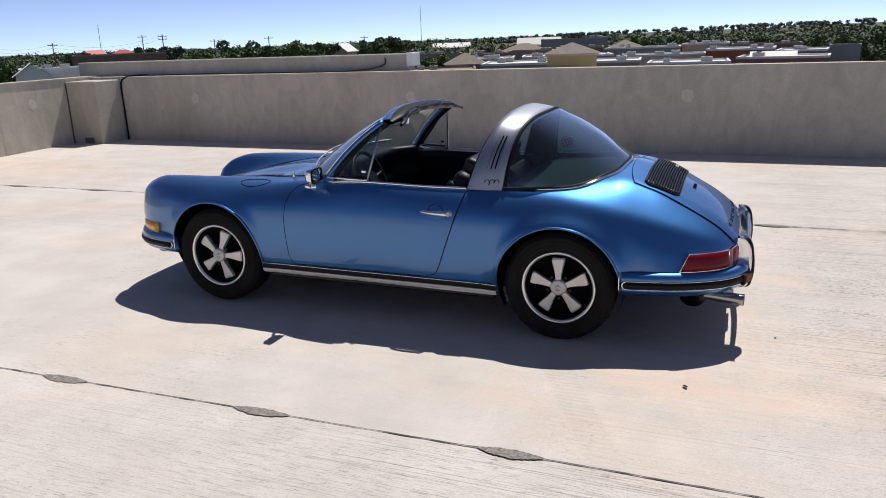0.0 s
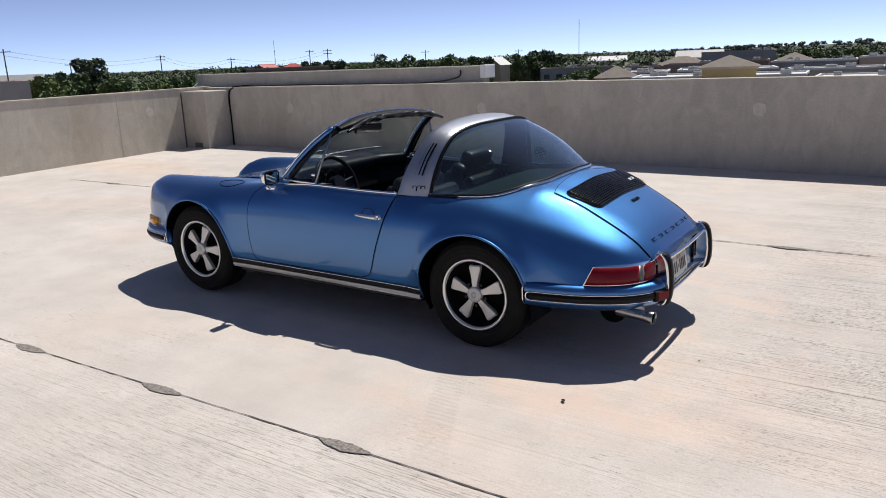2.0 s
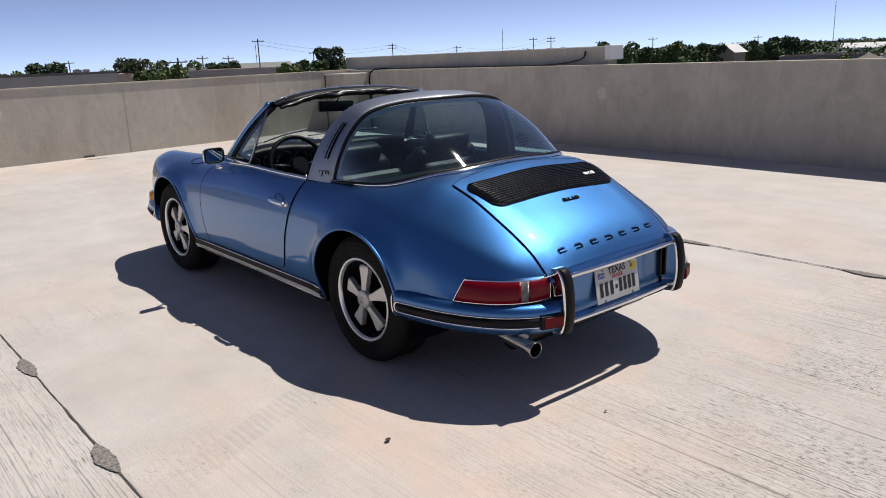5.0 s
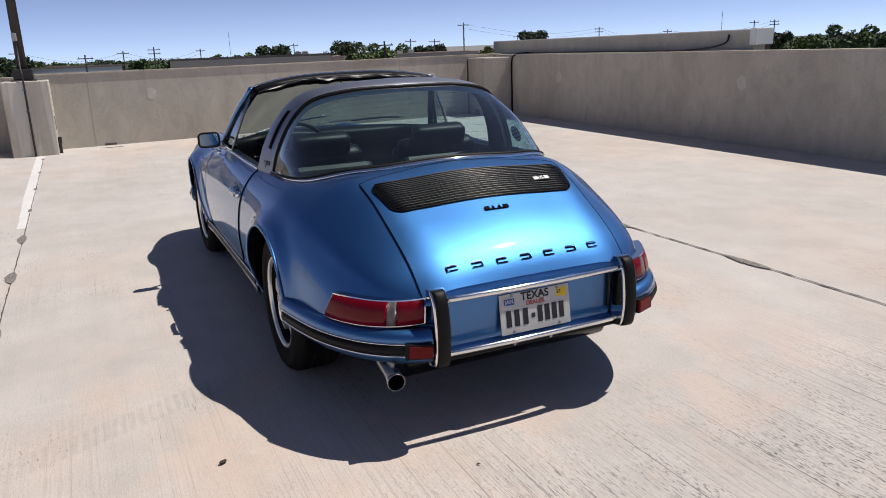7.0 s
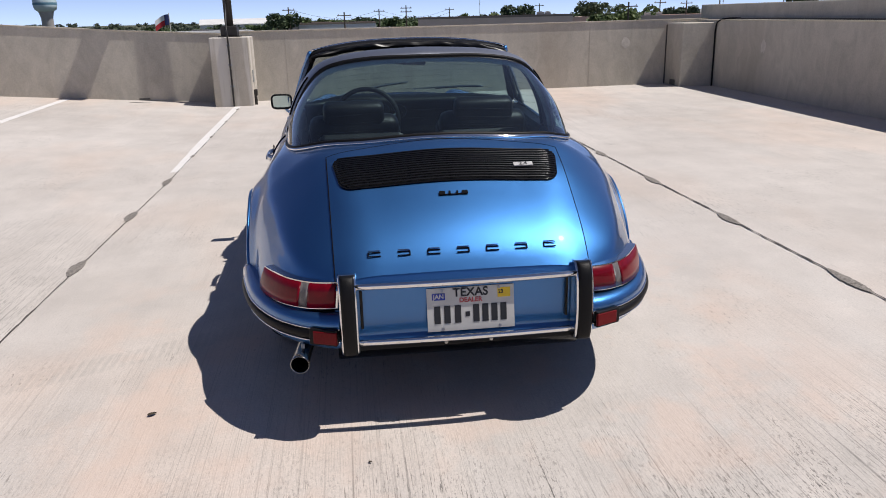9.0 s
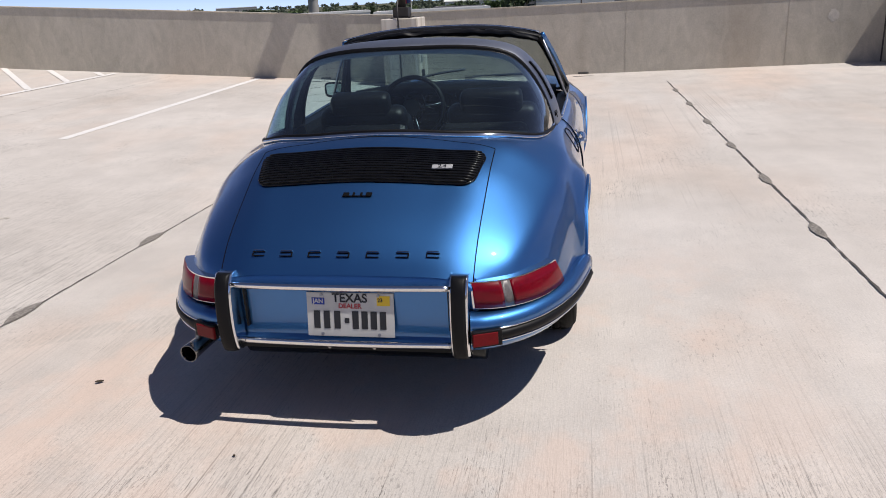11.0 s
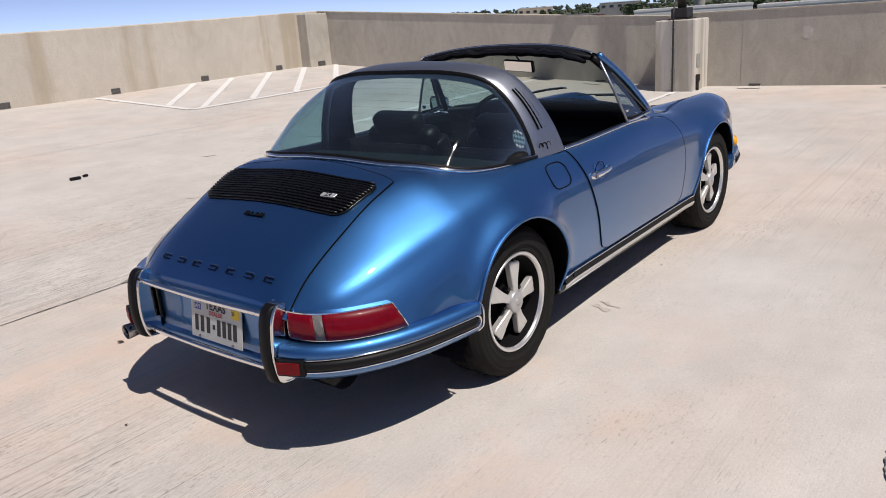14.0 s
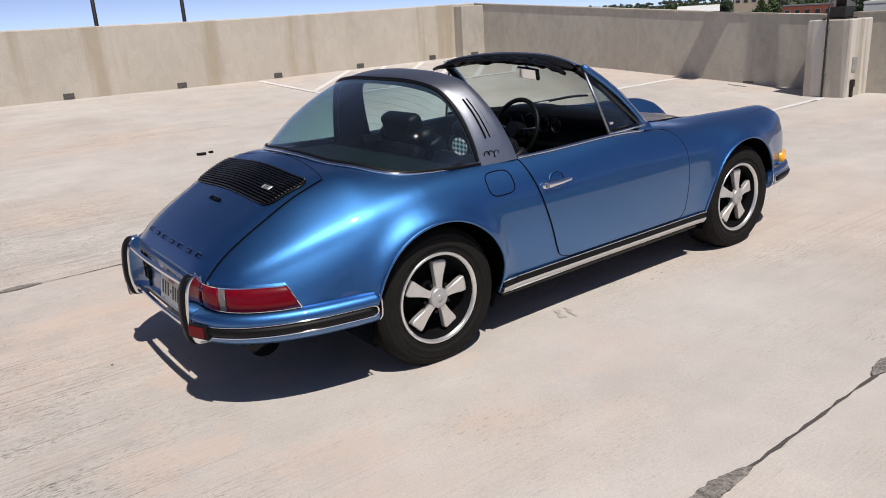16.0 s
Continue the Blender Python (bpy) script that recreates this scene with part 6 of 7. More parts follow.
def leaf(x, y, r, seed):
    rnd = random.Random(seed)
    bm = bmesh.new()
    rows = []
    a = rnd.uniform(0, 6.28)
    for k in range(7):
        u = -1 + k / 3
        w = r * 0.5 * (1 - u * u) ** 0.7 + 0.001
        row = []
        for s in (-1, 0, 1):
            px, py = u * r, s * w
            qx, qy = x + px * math.cos(a) - py * math.sin(a), y + px * math.sin(a) + py * math.cos(a)
            row.append((qx, qy, deck_z(qx, qy) + 0.004 + 0.5 * r * abs(s) * 0.5 + 0.1 * r * (u + 1)))
        rows.append(row)
    tagged(part("dry_leaf", grid_bm(rows), M_LEAF), "curled brown leaf on the concrete", "leaf", group="leaves on the deck")


for k, (x, y, r) in enumerate(((0.72, -1.15, 0.017), (1.15, -0.36, 0.007))):
    leaf(x, y, r, k)
bm = bmesh.new()
z = deck_z(-0.99, -4.78)
box_bm(-1.05, -4.80, z + 0.012, 0.05, 0.03, 0.024, 0.006, bm=bm, m=Matrix.Rotation(0.3, 4, "Z"))
box_bm(-0.93, -4.76, z + 0.014, 0.10, 0.04, 0.026, 0.008, bm=bm, m=Matrix.Rotation(-0.2, 4, "Z"))
tagged(part("rubber_scrap", bm, M_RUBBER), "two black rubber scraps lying on the deck", "scrap")

# ---- on the walls: light pole, conduits, boxes ----
M_POLE = mat("dark_bronze_paint", (0.035, 0.032, 0.030), 0.5, 0.3, var=0.2, scale=10)
M_GREYBOX = mat("grey_box_paint", (0.30, 0.31, 0.30), 0.6, var=0.1, scale=20)


def light_pole():
    p = tagged(new("light_pole", None), "dark bronze parking lot light pole on a concrete pilaster", "light pole")
    x, y = -9.13, -2.10
    part("base_cover", box_bm(x, y, 1.235, 0.25, 0.25, 0.15, 0.015), M_POLE, p, "square dark base cover")
    part("base_plate", box_bm(x, y, 1.153, 0.32, 0.32, 0.016, 0.003, seg=1), M_POLE, p)
    part("pole", cyl_bm((x, y, 1.155), (x, y, 5.3), 0.066, 0.048, 20), M_POLE, p, "tapered round pole", smooth=True)
    part("arm", cyl_bm((x, y, 5.08), (x + 0.10, y, 5.10), 0.03, n=12), M_POLE, p, smooth=True)
    part("lamp_head", box_bm(x + 0.26, y, 5.10, 0.48, 0.40, 0.09, 0.03), M_POLE, p, "flat square lamp head")
    part("lamp_lens", box_bm(x + 0.26, y, 5.05, 0.36, 0.32, 0.012, 0.003, seg=1), M_CLEAR, p, "flat lamp lens")
    part("junction_box", box_bm(x + 0.075, y - 0.03, 1.74, 0.07, 0.06, 0.11, 0.008), M_GREYBOX, p, "small grey junction box")


light_pole()


def conduit(name, pts, r, material, label, clamps=()):
    c = tagged(new(name, None), label, "conduit")
    part("pipe", tube_bm(spline(pts, 6), r, 8), material, c, smooth=True)
    for q in clamps:
        part("clamp", box_bm(*q, 0.03, 0.06, 0.025, 0.004, seg=1), M_STEEL, c)


conduit("conduit", [(-8.802, -2.10, deck_z(-8.80, -2.10)), (-8.802, -2.10, 0.6), (-8.802, -2.10, 1.16), (-8.84, -2.11, 1.3), (-9.02, -2.12, 1.55), (-9.05, -2.13, 1.74)], 0.014, M_POLE, "dark conduit that climbs the pilaster to the pole", ((-8.81, -2.10, 0.42), (-8.81, -2.10, 0.74), (-8.81, -2.10, 1.03)))
conduit("conduit", [(-9.18, Y_NORTH - 0.018, deck_z(-9.18, 6)), (-9.18, Y_NORTH - 0.018, 0.6), (-9.18, Y_NORTH - 0.018, 1.08), (-9.07, Y_NORTH - 0.01, 1.20), (-8.9, Y_NORTH + 0.06, 1.232), (-8.65, Y_NORTH + 0.12, 1.235)], 0.014, M_RUBBER, "black conduit beside the corner pilaster")
conduit("conduit", [(-9.2, Y_NORTH + 0.1, 1.225), (-7.5, Y_NORTH + 0.1, 1.23), (-6.0, Y_NORTH + 0.1, 1.225), (-4.8, Y_NORTH + 0.12, 1.225), (-4.25, Y_NORTH + 0.20, 1.29), (-4.22, 6.138, 1.40)], 0.012, M_POLE, "thin conduit along the parapet's top")
b = tagged(part("cover_plate", box_bm(-9.02, -1.794, 0.55, 0.12, 0.014, 0.19, 0.003, seg=1), M_GREYBOX), "grey blank cover plate on the pilaster", "cover plate")
b = tagged(new("stub_conduit", None), "short dark conduit stub with a fitting", "conduit")
part("pipe", cyl_bm((-8.97, -1.778, deck_z(-8.97, -1.78)), (-8.97, -1.778, 0.34), 0.022, n=12), M_POLE, b, smooth=True)
part("fitting", box_bm(-8.97, -1.772, 0.30, 0.06, 0.05, 0.10, 0.01), M_POLE, b)
b = tagged(part("wall_cap", box_bm(-3.80, 6.25, 1.372, 0.10, 0.30, 0.20, 0.01), mat("white_flashing", (0.75, 0.75, 0.74), 0.4, var=0.05, scale=10)), "white metal flashing at the wall's end", "flashing")

# filled lifting holes: pale patches, a few millimetres proud of the panels
M_FILLER = mat("pale_filler", (0.535, 0.505, 0.455), 0.9, var=0.15, scale=18, bump=0.3, bscale=60)


def filled_hole(x, y, z, along_x, seed):
    rnd = random.Random(seed)
    bm = bmesh.new()
    rim = []
    for k in range(18):
        t = 2 * math.pi * k / 18
        r = 0.075 * rnd.uniform(0.8, 1.15)
        o = Vector((r * math.cos(t), 0, 1.25 * r * math.sin(t))) if along_x else Vector((-0.058 * r * math.cos(t), r * math.cos(t), 1.25 * r * math.sin(t)))
        rim.append(Vector((x, y, z)) + o)
    mid = bm.verts.new(Vector((x, y, z)) + (Vector((0, -0.003, 0)) if along_x else Vector((0.003, 0, 0))))
    ring = [bm.verts.new(p) for p in rim]
    for k in range(18):
        bm.faces.new((mid, ring[k], ring[(k + 1) % 18]))
    tagged(part("filled_hole", bm, M_FILLER, smooth=True), "pale mortar patch over a lifting hole in the parapet", "patch", group="filled lifting holes", kind="structure")


for k, y in enumerate((4.52, -0.42)):
    filled_hole(west_x(y) + 0.003, y, 0.86, False, k)
for k, x in enumerate((-7.65, -3.71, 0.25)):
    filled_hole(x, Y_NORTH - 0.003, 0.83, True, 10 + k)
for y in (3.86, 1.41, -1.3):
    tagged(part("panel_joint", box_bm(west_x(y) + 0.001, y, 0.65, 0.004, 0.008, 1.08), M_SEAL_PALE), "faint vertical joint between two parapet panels", "joint", kind="structure")

# ---- land round the garage ----
GROUND = -9.0


def az(a, d):
    return d * math.cos(radians(a)), d * math.sin(radians(a))


def land_z(x, y):
    d = math.hypot(x, y)
    a = math.degrees(math.atan2(y, x)) % 360
    z = GROUND
    rise = max(0.0, min(1.0, (d - 260) / 700))
    north = max(0.0, 1 - abs(a - 78) / 34)
    west = max(0.0, 1 - abs(a - 215) / 30)
    z += rise * (3.0 + 8.0 * north + 6.0 * west)
    if d > 1100:
        z = max(GROUND, z - (d - 1100) * 0.003)
    return z


M_LAND = mat("dry_grass_land", (0.075, 0.082, 0.042), 0.95, var=0.4, scale=0.02)
bm = bmesh.new()
rings = [0, 14, 30, 60, 100, 160, 260, 380, 520, 700, 900, 1150, 1600, 2400, 4000]
prev = None
for r in rings:
    cur = [bm.verts.new((*az(k * 5, r), land_z(*az(k * 5, max(r, 1))))) for k in range(72)] if r else [bm.verts.new((0, 0, GROUND))]
    if prev:
        for k in range(72):
            if len(prev) == 1:
                bm.faces.new((prev[0], cur[k], cur[(k + 1) % 72]))
            else:
                bm.faces.new((prev[k], cur[k], cur[(k + 1) % 72], prev[(k + 1) % 72]))
    prev = cur
tagged(part("ground", bm, M_LAND, smooth=True), "dry grassy land around the garage to the horizon", "ground", kind="structure")


def leaf_material(name, dark, light):
    m = mat(name, light, 0.7)
    nt = m.node_tree
    b = nt.nodes["Principled BSDF"]
    geo = nt.nodes.new("ShaderNodeNewGeometry")
    mx = nt.nodes.new("ShaderNodeMix")
    mx.data_type = "RGBA"
    mx.inputs[6].default_value = (*dark, 1)
    mx.inputs[7].default_value = (*light, 1)
    nt.links.new(geo.outputs["Random Per Island"], mx.inputs[0])
    nt.links.new(mx.outputs[2], b.inputs["Base Color"])
    return m


M_FOL = [leaf_material("oak_leaves", (0.035, 0.065, 0.020), (0.10, 0.15, 0.045)), leaf_material("elm_leaves", (0.05, 0.085, 0.022), (0.14, 0.19, 0.05)), leaf_material("cedar_leaves", (0.025, 0.045, 0.020), (0.06, 0.09, 0.035))]
M_BARK = mat("bark", (0.10, 0.075, 0.055), 0.9, var=0.3, scale=3, bump=0.5, bscale=12)
M_WOODS = leaf_material("far_leaves", (0.034, 0.050, 0.030), (0.066, 0.086, 0.052))
M_HILL = leaf_material("hillside_leaves", (0.022, 0.042, 0.012), (0.058, 0.098, 0.026))


def leaf_cloud(lobes, per, size, seed):
    """Leaf sprays scattered through lobes of (x, y, z, radius)."""
    rnd = np.random.RandomState(seed)
    vs, fs = [], []
    for x, y, z, r in lobes:
        for _ in range(per):
            d = rnd.normal(size=3)
            d /= np.linalg.norm(d)
            c = np.array((x, y, z)) + d * r * rnd.uniform(0.55, 1.05) * np.array((1, 1, 0.8))
            a, b = rnd.normal(size=3), rnd.normal(size=3)
            a /= np.linalg.norm(a)
            b -= a * b.dot(a)
            b /= np.linalg.norm(b)
            s = size * rnd.uniform(0.6, 1.3)
            i = len(vs)
            vs += [c + a * s, c + b * s * 0.7, c - a * s, c - b * s * 0.7]
            fs.append((i, i + 1, i + 2, i + 3))
    return vs, fs


def tree_kind(seed, fol, tall=10.0, spread=3.6):
    rnd = random.Random(seed)
    t = new("tree", None)
    bm = bmesh.new()
    pts = [(0, 0, 0), (0.1, 0.05, tall * 0.2), (0.0, 0.1, tall * 0.42)]
    for a, b, r1, r2 in ((pts[0], pts[1], 0.28, 0.22), (pts[1], pts[2], 0.22, 0.16)):
        cyl_bm(a, b, r1, r2, 10, bm)
    lobes = []
    for k in range(15):
        a = k * 2.4 + rnd.uniform(-0.3, 0.3)
        h = tall * rnd.uniform(0.42, 0.90)
        rr = spread * (1 - abs(h / tall - 0.6) * 1.3) * rnd.uniform(0.45, 0.9)
        c = (rr * math.cos(a), rr * math.sin(a), h, rnd.uniform(0.9, 1.5))
        lobes.append(c)
        cyl_bm(pts[1 + k % 2], (c[0] * 0.85, c[1] * 0.85, c[2] - 0.3), 0.09, 0.03, 6, bm)
    part("trunk", bm, M_BARK, t, "brown trunk with spreading limbs", smooth=True)
    me = bpy.data.meshes.new("crown")
    vs, fs = leaf_cloud(lobes, 150, 0.27, seed)
    me.from_pydata([tuple(v) for v in vs], [], fs)
    me.materials.append(fol)
    c = new("crown", me)
    c.parent = t
    c["label"] = "leafy green crown"
    return t


KINDS = [tree_kind(1, M_FOL[0]), tree_kind(2, M_FOL[1], 10, 3.2), tree_kind(3, M_FOL[2], 10, 3.0), tree_kind(4, M_FOL[0], 10, 4.4)]
TREE_SPOTS = [
    (126.5, 150, 3.3, 3), (124.3, 165, 1.5, 0), (122.6, 160, 2.0, 1), (121.2, 170, 1.9, 0), (119.9, 175, 1.2, 2), (116.6, 185, 2.0, 0), (115.4, 190, 2.2, 2), (114.2, 200, 1.6, 0), (129.0, 170, 1.0, 1), (131.0, 180, 1.8, 2), (132.6, 190, 2.2, 0),
    (112.8, 130, -1.6, 1), (111.6, 140, -1.2, 1), (110.2, 150, -0.8, 0), (113.8, 120, -2.0, 1), (103.0, 210, 1.0, 0), (101.2, 230, 1.4, 2), (96.8, 190, 0.3, 1), (95.2, 200, -0.1, 0), (93.6, 180, 0.2, 1), (92.0, 190, 0.0, 3), (90.2, 170, -0.9, 0), (88.6, 180, 0.1, 3), (86.8, 165, -0.7, 0), (85.0, 170, 0.2, 3), (83.2, 160, -0.5, 1), (81.4, 165, 0.5, 3), (79.6, 150, -0.3, 0), (78.0, 160, 0.7, 3),
    (159.4, 120, 1.6, 1), (160.6, 125, 1.4, 0), (147.8, 180, 4.2, 2), (149.0, 175, 2.0, 0), (151.0, 150, 1.0, 1), (146.6, 140, 0.2, 1), (145.2, 135, -0.2, 0), (143.9, 130, -0.4, 1), (142.6, 135, 0.2, 0), (141.2, 125, 0.0, 1), (139.4, 115, -1.0, 1), (138.2, 118, -1.2, 0), (137.0, 170, 1.2, 2), (150.2, 125, -0.3, 1), (155.0, 175, 1.9, 2), (156.2, 180, 1.7, 2),
    (158.8, 152, 3.3, 3), (161.8, 150, 3.0, 2), (160.4, 130, 0.8, 1), (167.2, 155, 2.9, 2), (168.6, 160, 1.6, 1), (170.0, 160, 1.6, 0), (171.6, 165, 1.5, 1), (165.2, 170, 1.2, 0), (176.5, 170, 1.6, 0), (178.4, 165, 1.2, 2), (174.0, 180, 1.2, 0),
    (184.6, 130, 2.2, 2), (183.0, 140, 1.8, 0), (186.2, 140, 1.0, 0), (181.0, 155, 1.2, 1), (188.5, 150, 0.6, 2), (190.0, 160, 0.4, 0), (193.0, 180, 0.6, 0), (196.0, 190, 0.4, 2), (198.5, 170, 0.2, 1), (201.0, 190, 0.8, 0), (204.0, 210, 1.0, 2), (207.0, 200, 0.8, 0), (210.0, 220, 1.2, 0), (213.0, 210, 1.2, 2), (216.0, 230, 1.6, 0), (220.0, 230, 1.6, 2), (224.0, 240, 1.8, 0),
]
rt = random.Random(9)
for k, (a, d, top, kd) in enumerate(TREE_SPOTS):
    x, y = az(a, d)
    s = (top - land_z(x, y)) / 9.6
    m = Matrix.Translation((x, y, land_z(x, y))) @ Matrix.Rotation(rt.uniform(0, 6.28), 4, "Z") @ Matrix.Diagonal((s * rt.uniform(0.9, 1.15), s * rt.uniform(0.9, 1.15), s, 1))
    src = KINDS[kd]
    t = copy_thing(src, m)
    tagged(t, ("broad dark green oak beyond the parapet", "light green elm beyond the parapet", "dark narrow cedar beyond the parapet", "wide green live oak beyond the parapet")[kd], "tree", group="trees around the town")
for t in KINDS:
    for c in list(t.children):
        bpy.data.objects.remove(c)
    bpy.data.objects.remove(t)


def woods(name, label, spots, heights, leaves, size, material, seed):
    """A mass of crowns, each a dim leafy core under loose sprays, at spots of (bearing, distance)."""
    rnd = np.random.RandomState(seed)
    ring = [(math.cos(t), math.sin(t)) for t in (2 * math.pi * k / 7 for k in range(7))]
    shell = [(c * r, s * r, h) for h, r in ((-0.9, 0.45), (-0.2, 1.0), (0.5, 0.85), (0.95, 0.32)) for c, s in ring]
    verts, faces = [], []
    for a, d in spots:
        x, y = az(a, d)
        h = rnd.uniform(*heights)
        c = np.array((x, y, land_z(x, y) + h * 0.58))
        r = np.array((h * rnd.uniform(0.45, 0.65), h * rnd.uniform(0.45, 0.65), h * 0.42))
        i = len(verts)
        verts += [tuple(c + r * 0.70 * np.array(p) * rnd.uniform(0.85, 1.12)) for p in shell]
        for k in range(3):
            faces += [(i + 7 * k + q, i + 7 * k + (q + 1) % 7, i + 7 * k + 7 + (q + 1) % 7, i + 7 * k + 7 + q) for q in range(7)]
        faces.append(tuple(i + 21 + q for q in range(7)))
        u = rnd.normal(size=(leaves, 3))
        u /= np.linalg.norm(u, axis=1)[:, None]
        u[:, 2] = np.where(u[:, 2] < -0.4, -u[:, 2], u[:, 2])
        m = c + u * r * rnd.uniform(0.66, 1.12, size=(leaves, 1))
        p = rnd.normal(size=(leaves, 3))
        p /= np.linalg.norm(p, axis=1)[:, None]
        q = np.cross(p, u + 0.01)
        q /= np.linalg.norm(q, axis=1)[:, None]
        sz = (size + d * 0.0008) * rnd.uniform(0.6, 1.3, size=(leaves, 1))
        i = len(verts)
        quad = np.stack((m + p * sz, m + q * sz * 0.7, m - p * sz, m - q * sz * 0.7), axis=1).reshape(-1, 3)
        verts += [tuple(v) for v in quad]
        faces += [(i + 4 * k, i + 4 * k + 1, i + 4 * k + 2, i + 4 * k + 3) for k in range(leaves)]
    me = bpy.data.meshes.new(name)
    me.from_pydata(verts, [], faces)
    me.materials.append(material)
    tagged(new(name, me), label, "woods", kind="stuff")


rw = np.random.RandomState(4)
woods("hillside_woods", "dense green woods on the near hillside", [(rw.uniform(68, 99), rw.uniform(175, 420)) for _ in range(900)], (4.5, 8.0), 80, 0.30, M_HILL, 5)
woods("tree_belt", "belt of dark green trees behind the town", [(rw.uniform(108, 184), rw.uniform(170, 420)) for _ in range(520)], (7.4, 9.7), 240, 0.20, M_HILL, 8)
woods("far_woods", "far wooded hills and tree belts on the horizon", [(rw.uniform(70, 240), 300 + 800 * rw.uniform() ** 1.2) for _ in range(3200)], (3.4, 6.0), 30, 0.30, M_WOODS, 6)

# ---- buildings of the town ----
M_TAN = mat("tan_stucco", (0.52, 0.42, 0.32), 0.85, var=0.12, scale=0.6)
M_PINK = mat("pink_stucco", (0.72, 0.57, 0.48), 0.85, var=0.1, scale=0.4)
M_YELLOW_WALL = mat("ochre_stucco", (0.45, 0.33, 0.15), 0.85, var=0.1, scale=0.6)
M_TILE = mat("brown_roof_tiles", (0.185, 0.160, 0.135), 0.85, var=0.2, scale=1.2)
M_WHITEROOF = mat("white_roof_membrane", (0.68, 0.68, 0.67), 0.7, var=0.12, scale=0.3)
M_BROWN = mat("brown_brick", (0.20, 0.13, 0.10), 0.85, var=0.2, scale=0.8)
M_GREYW = mat("grey_block", (0.25, 0.25, 0.25), 0.85, var=0.15, scale=0.5)
M_DKROOF = mat("brown_gravel_roof", (0.27, 0.22, 0.185), 0.9, var=0.2, scale=0.4)
M_REDROOF = mat("red_metal_roof", (0.42, 0.06, 0.05), 0.5, var=0.1, scale=0.5)
M_REDBRICK = mat("red_brick", (0.30, 0.09, 0.06), 0.85, var=0.2, scale=0.8)
M_PANE = mat("window_pane", (0.03, 0.04, 0.05), 0.1)
M_METAL = mat("roof_unit_metal", (0.33, 0.33, 0.32), 0.5, 0.4, var=0.1, scale=1)


def building(a, d, w, dep, top, wall, roof, kind, label, units=0, windows=0, turn=0.0, roof_h=1.6, seed=0):
    """A building that faces the garage at bearing a and distance d: walls, roof, windows, roof units."""
    x, y = az(a, d)
    g = land_z(x, y)
    rnd = random.Random(seed + int(a * 10) + int(d))
    b = tagged(new("building", None), label, "building")
    b.matrix_world = Matrix.Translation((x, y, g)) @ Matrix.Rotation(radians(a + 90 + turn), 4, "Z")
    h = top - g
    eave = h - (roof_h if kind != "flat" else 0.0)
    part("wall", box_bm(0, 0, eave / 2, w, dep, eave), wall, b)
    if kind == "flat":
        part("roof", box_bm(0, 0, eave - 0.32, w - 0.5, dep - 0.5, 0.06), roof, b)
        bm = bmesh.new()
        for sx, sy, px, py in ((w + 0.1, 0.3, 0, dep / 2 - 0.1), (w + 0.1, 0.3, 0, -dep / 2 + 0.1), (0.3, dep - 0.5, w / 2 - 0.1, 0), (0.3, dep - 0.5, -w / 2 + 0.1, 0)):
            box_bm(px, py, eave + 0.12, sx, sy, 0.28, bm=bm)
        part("parapet_cap", bm, roof, b)
        part("roof_sheet", box_bm(0, 0, eave + 0.03, w - 0.8, dep - 0.8, 0.05), roof, b)
    elif kind == "hip":
        bm = bmesh.new()
        o = 0.5
        c = [bm.verts.new(v) for v in ((-w / 2 - o, -dep / 2 - o, eave), (w / 2 + o, -dep / 2 - o, eave), (w / 2 + o, dep / 2 + o, eave), (-w / 2 - o, dep / 2 + o, eave))]
        rl = max(0.1, (w - dep) / 2)
        r = [bm.verts.new((-rl, 0, h)), bm.verts.new((rl, 0, h))]
        for f in ((c[0], c[1], r[1], r[0]), (c[1], c[2], r[1]), (c[2], c[3], r[0], r[1]), (c[3], c[0], r[0]), (c[3], c[2], c[1], c[0])):
            bm.faces.new(f)
        part("roof", bm, roof, b)
        part("eaves_band", box_bm(0, 0, eave - 0.12, w + 0.5, dep + 0.5, 0.24), M_TAN, b)
    else:
        bm = bmesh.new()
        o = 0.4
        for s in (-1, 1):
            q = [bm.verts.new(v) for v in ((-w / 2 - o, s * (dep / 2 + o), eave - 0.2), (w / 2 + o, s * (dep / 2 + o), eave - 0.2), (w / 2 + o, 0, h), (-w / 2 - o, 0, h))]
            bm.faces.new(q)
        part("roof", bm, roof, b)
        bm = bmesh.new()
        for s in (-1, 1):
            bm.faces.new([bm.verts.new(v) for v in ((s * w / 2, -dep / 2, eave), (s * w / 2, dep / 2, eave), (s * w / 2, 0, h - 0.15))])
        part("gable", bm, wall, b)
    for k in range(units):
        px, py = rnd.uniform(-w * 0.42, w * 0.42), rnd.uniform(-dep * 0.35, dep * 0.35)
        u = part("roof_unit", box_bm(px, py, eave + 0.06 + 0.3, rnd.uniform(0.8, 1.5), rnd.uniform(0.7, 1.2), 0.6, 0.04, seg=1), M_METAL, b)
        part("unit_fan", cyl_bm((px, py, eave + 0.66), (px, py, eave + 0.73), 0.3, n=12), M_PANE, u)
    for k in range(windows):
        px = (k + 0.5) / windows * w - w / 2
        wn_ = part("window", box_bm(px, dep / 2 + 0.03, eave - 1.3, w / windows * 0.55, 0.08, 1.0), M_GREYW, b)
        part("pane", box_bm(px, dep / 2 + 0.06, eave - 1.3, w / windows * 0.45, 0.06, 0.85), M_PANE, wn_)
    return b


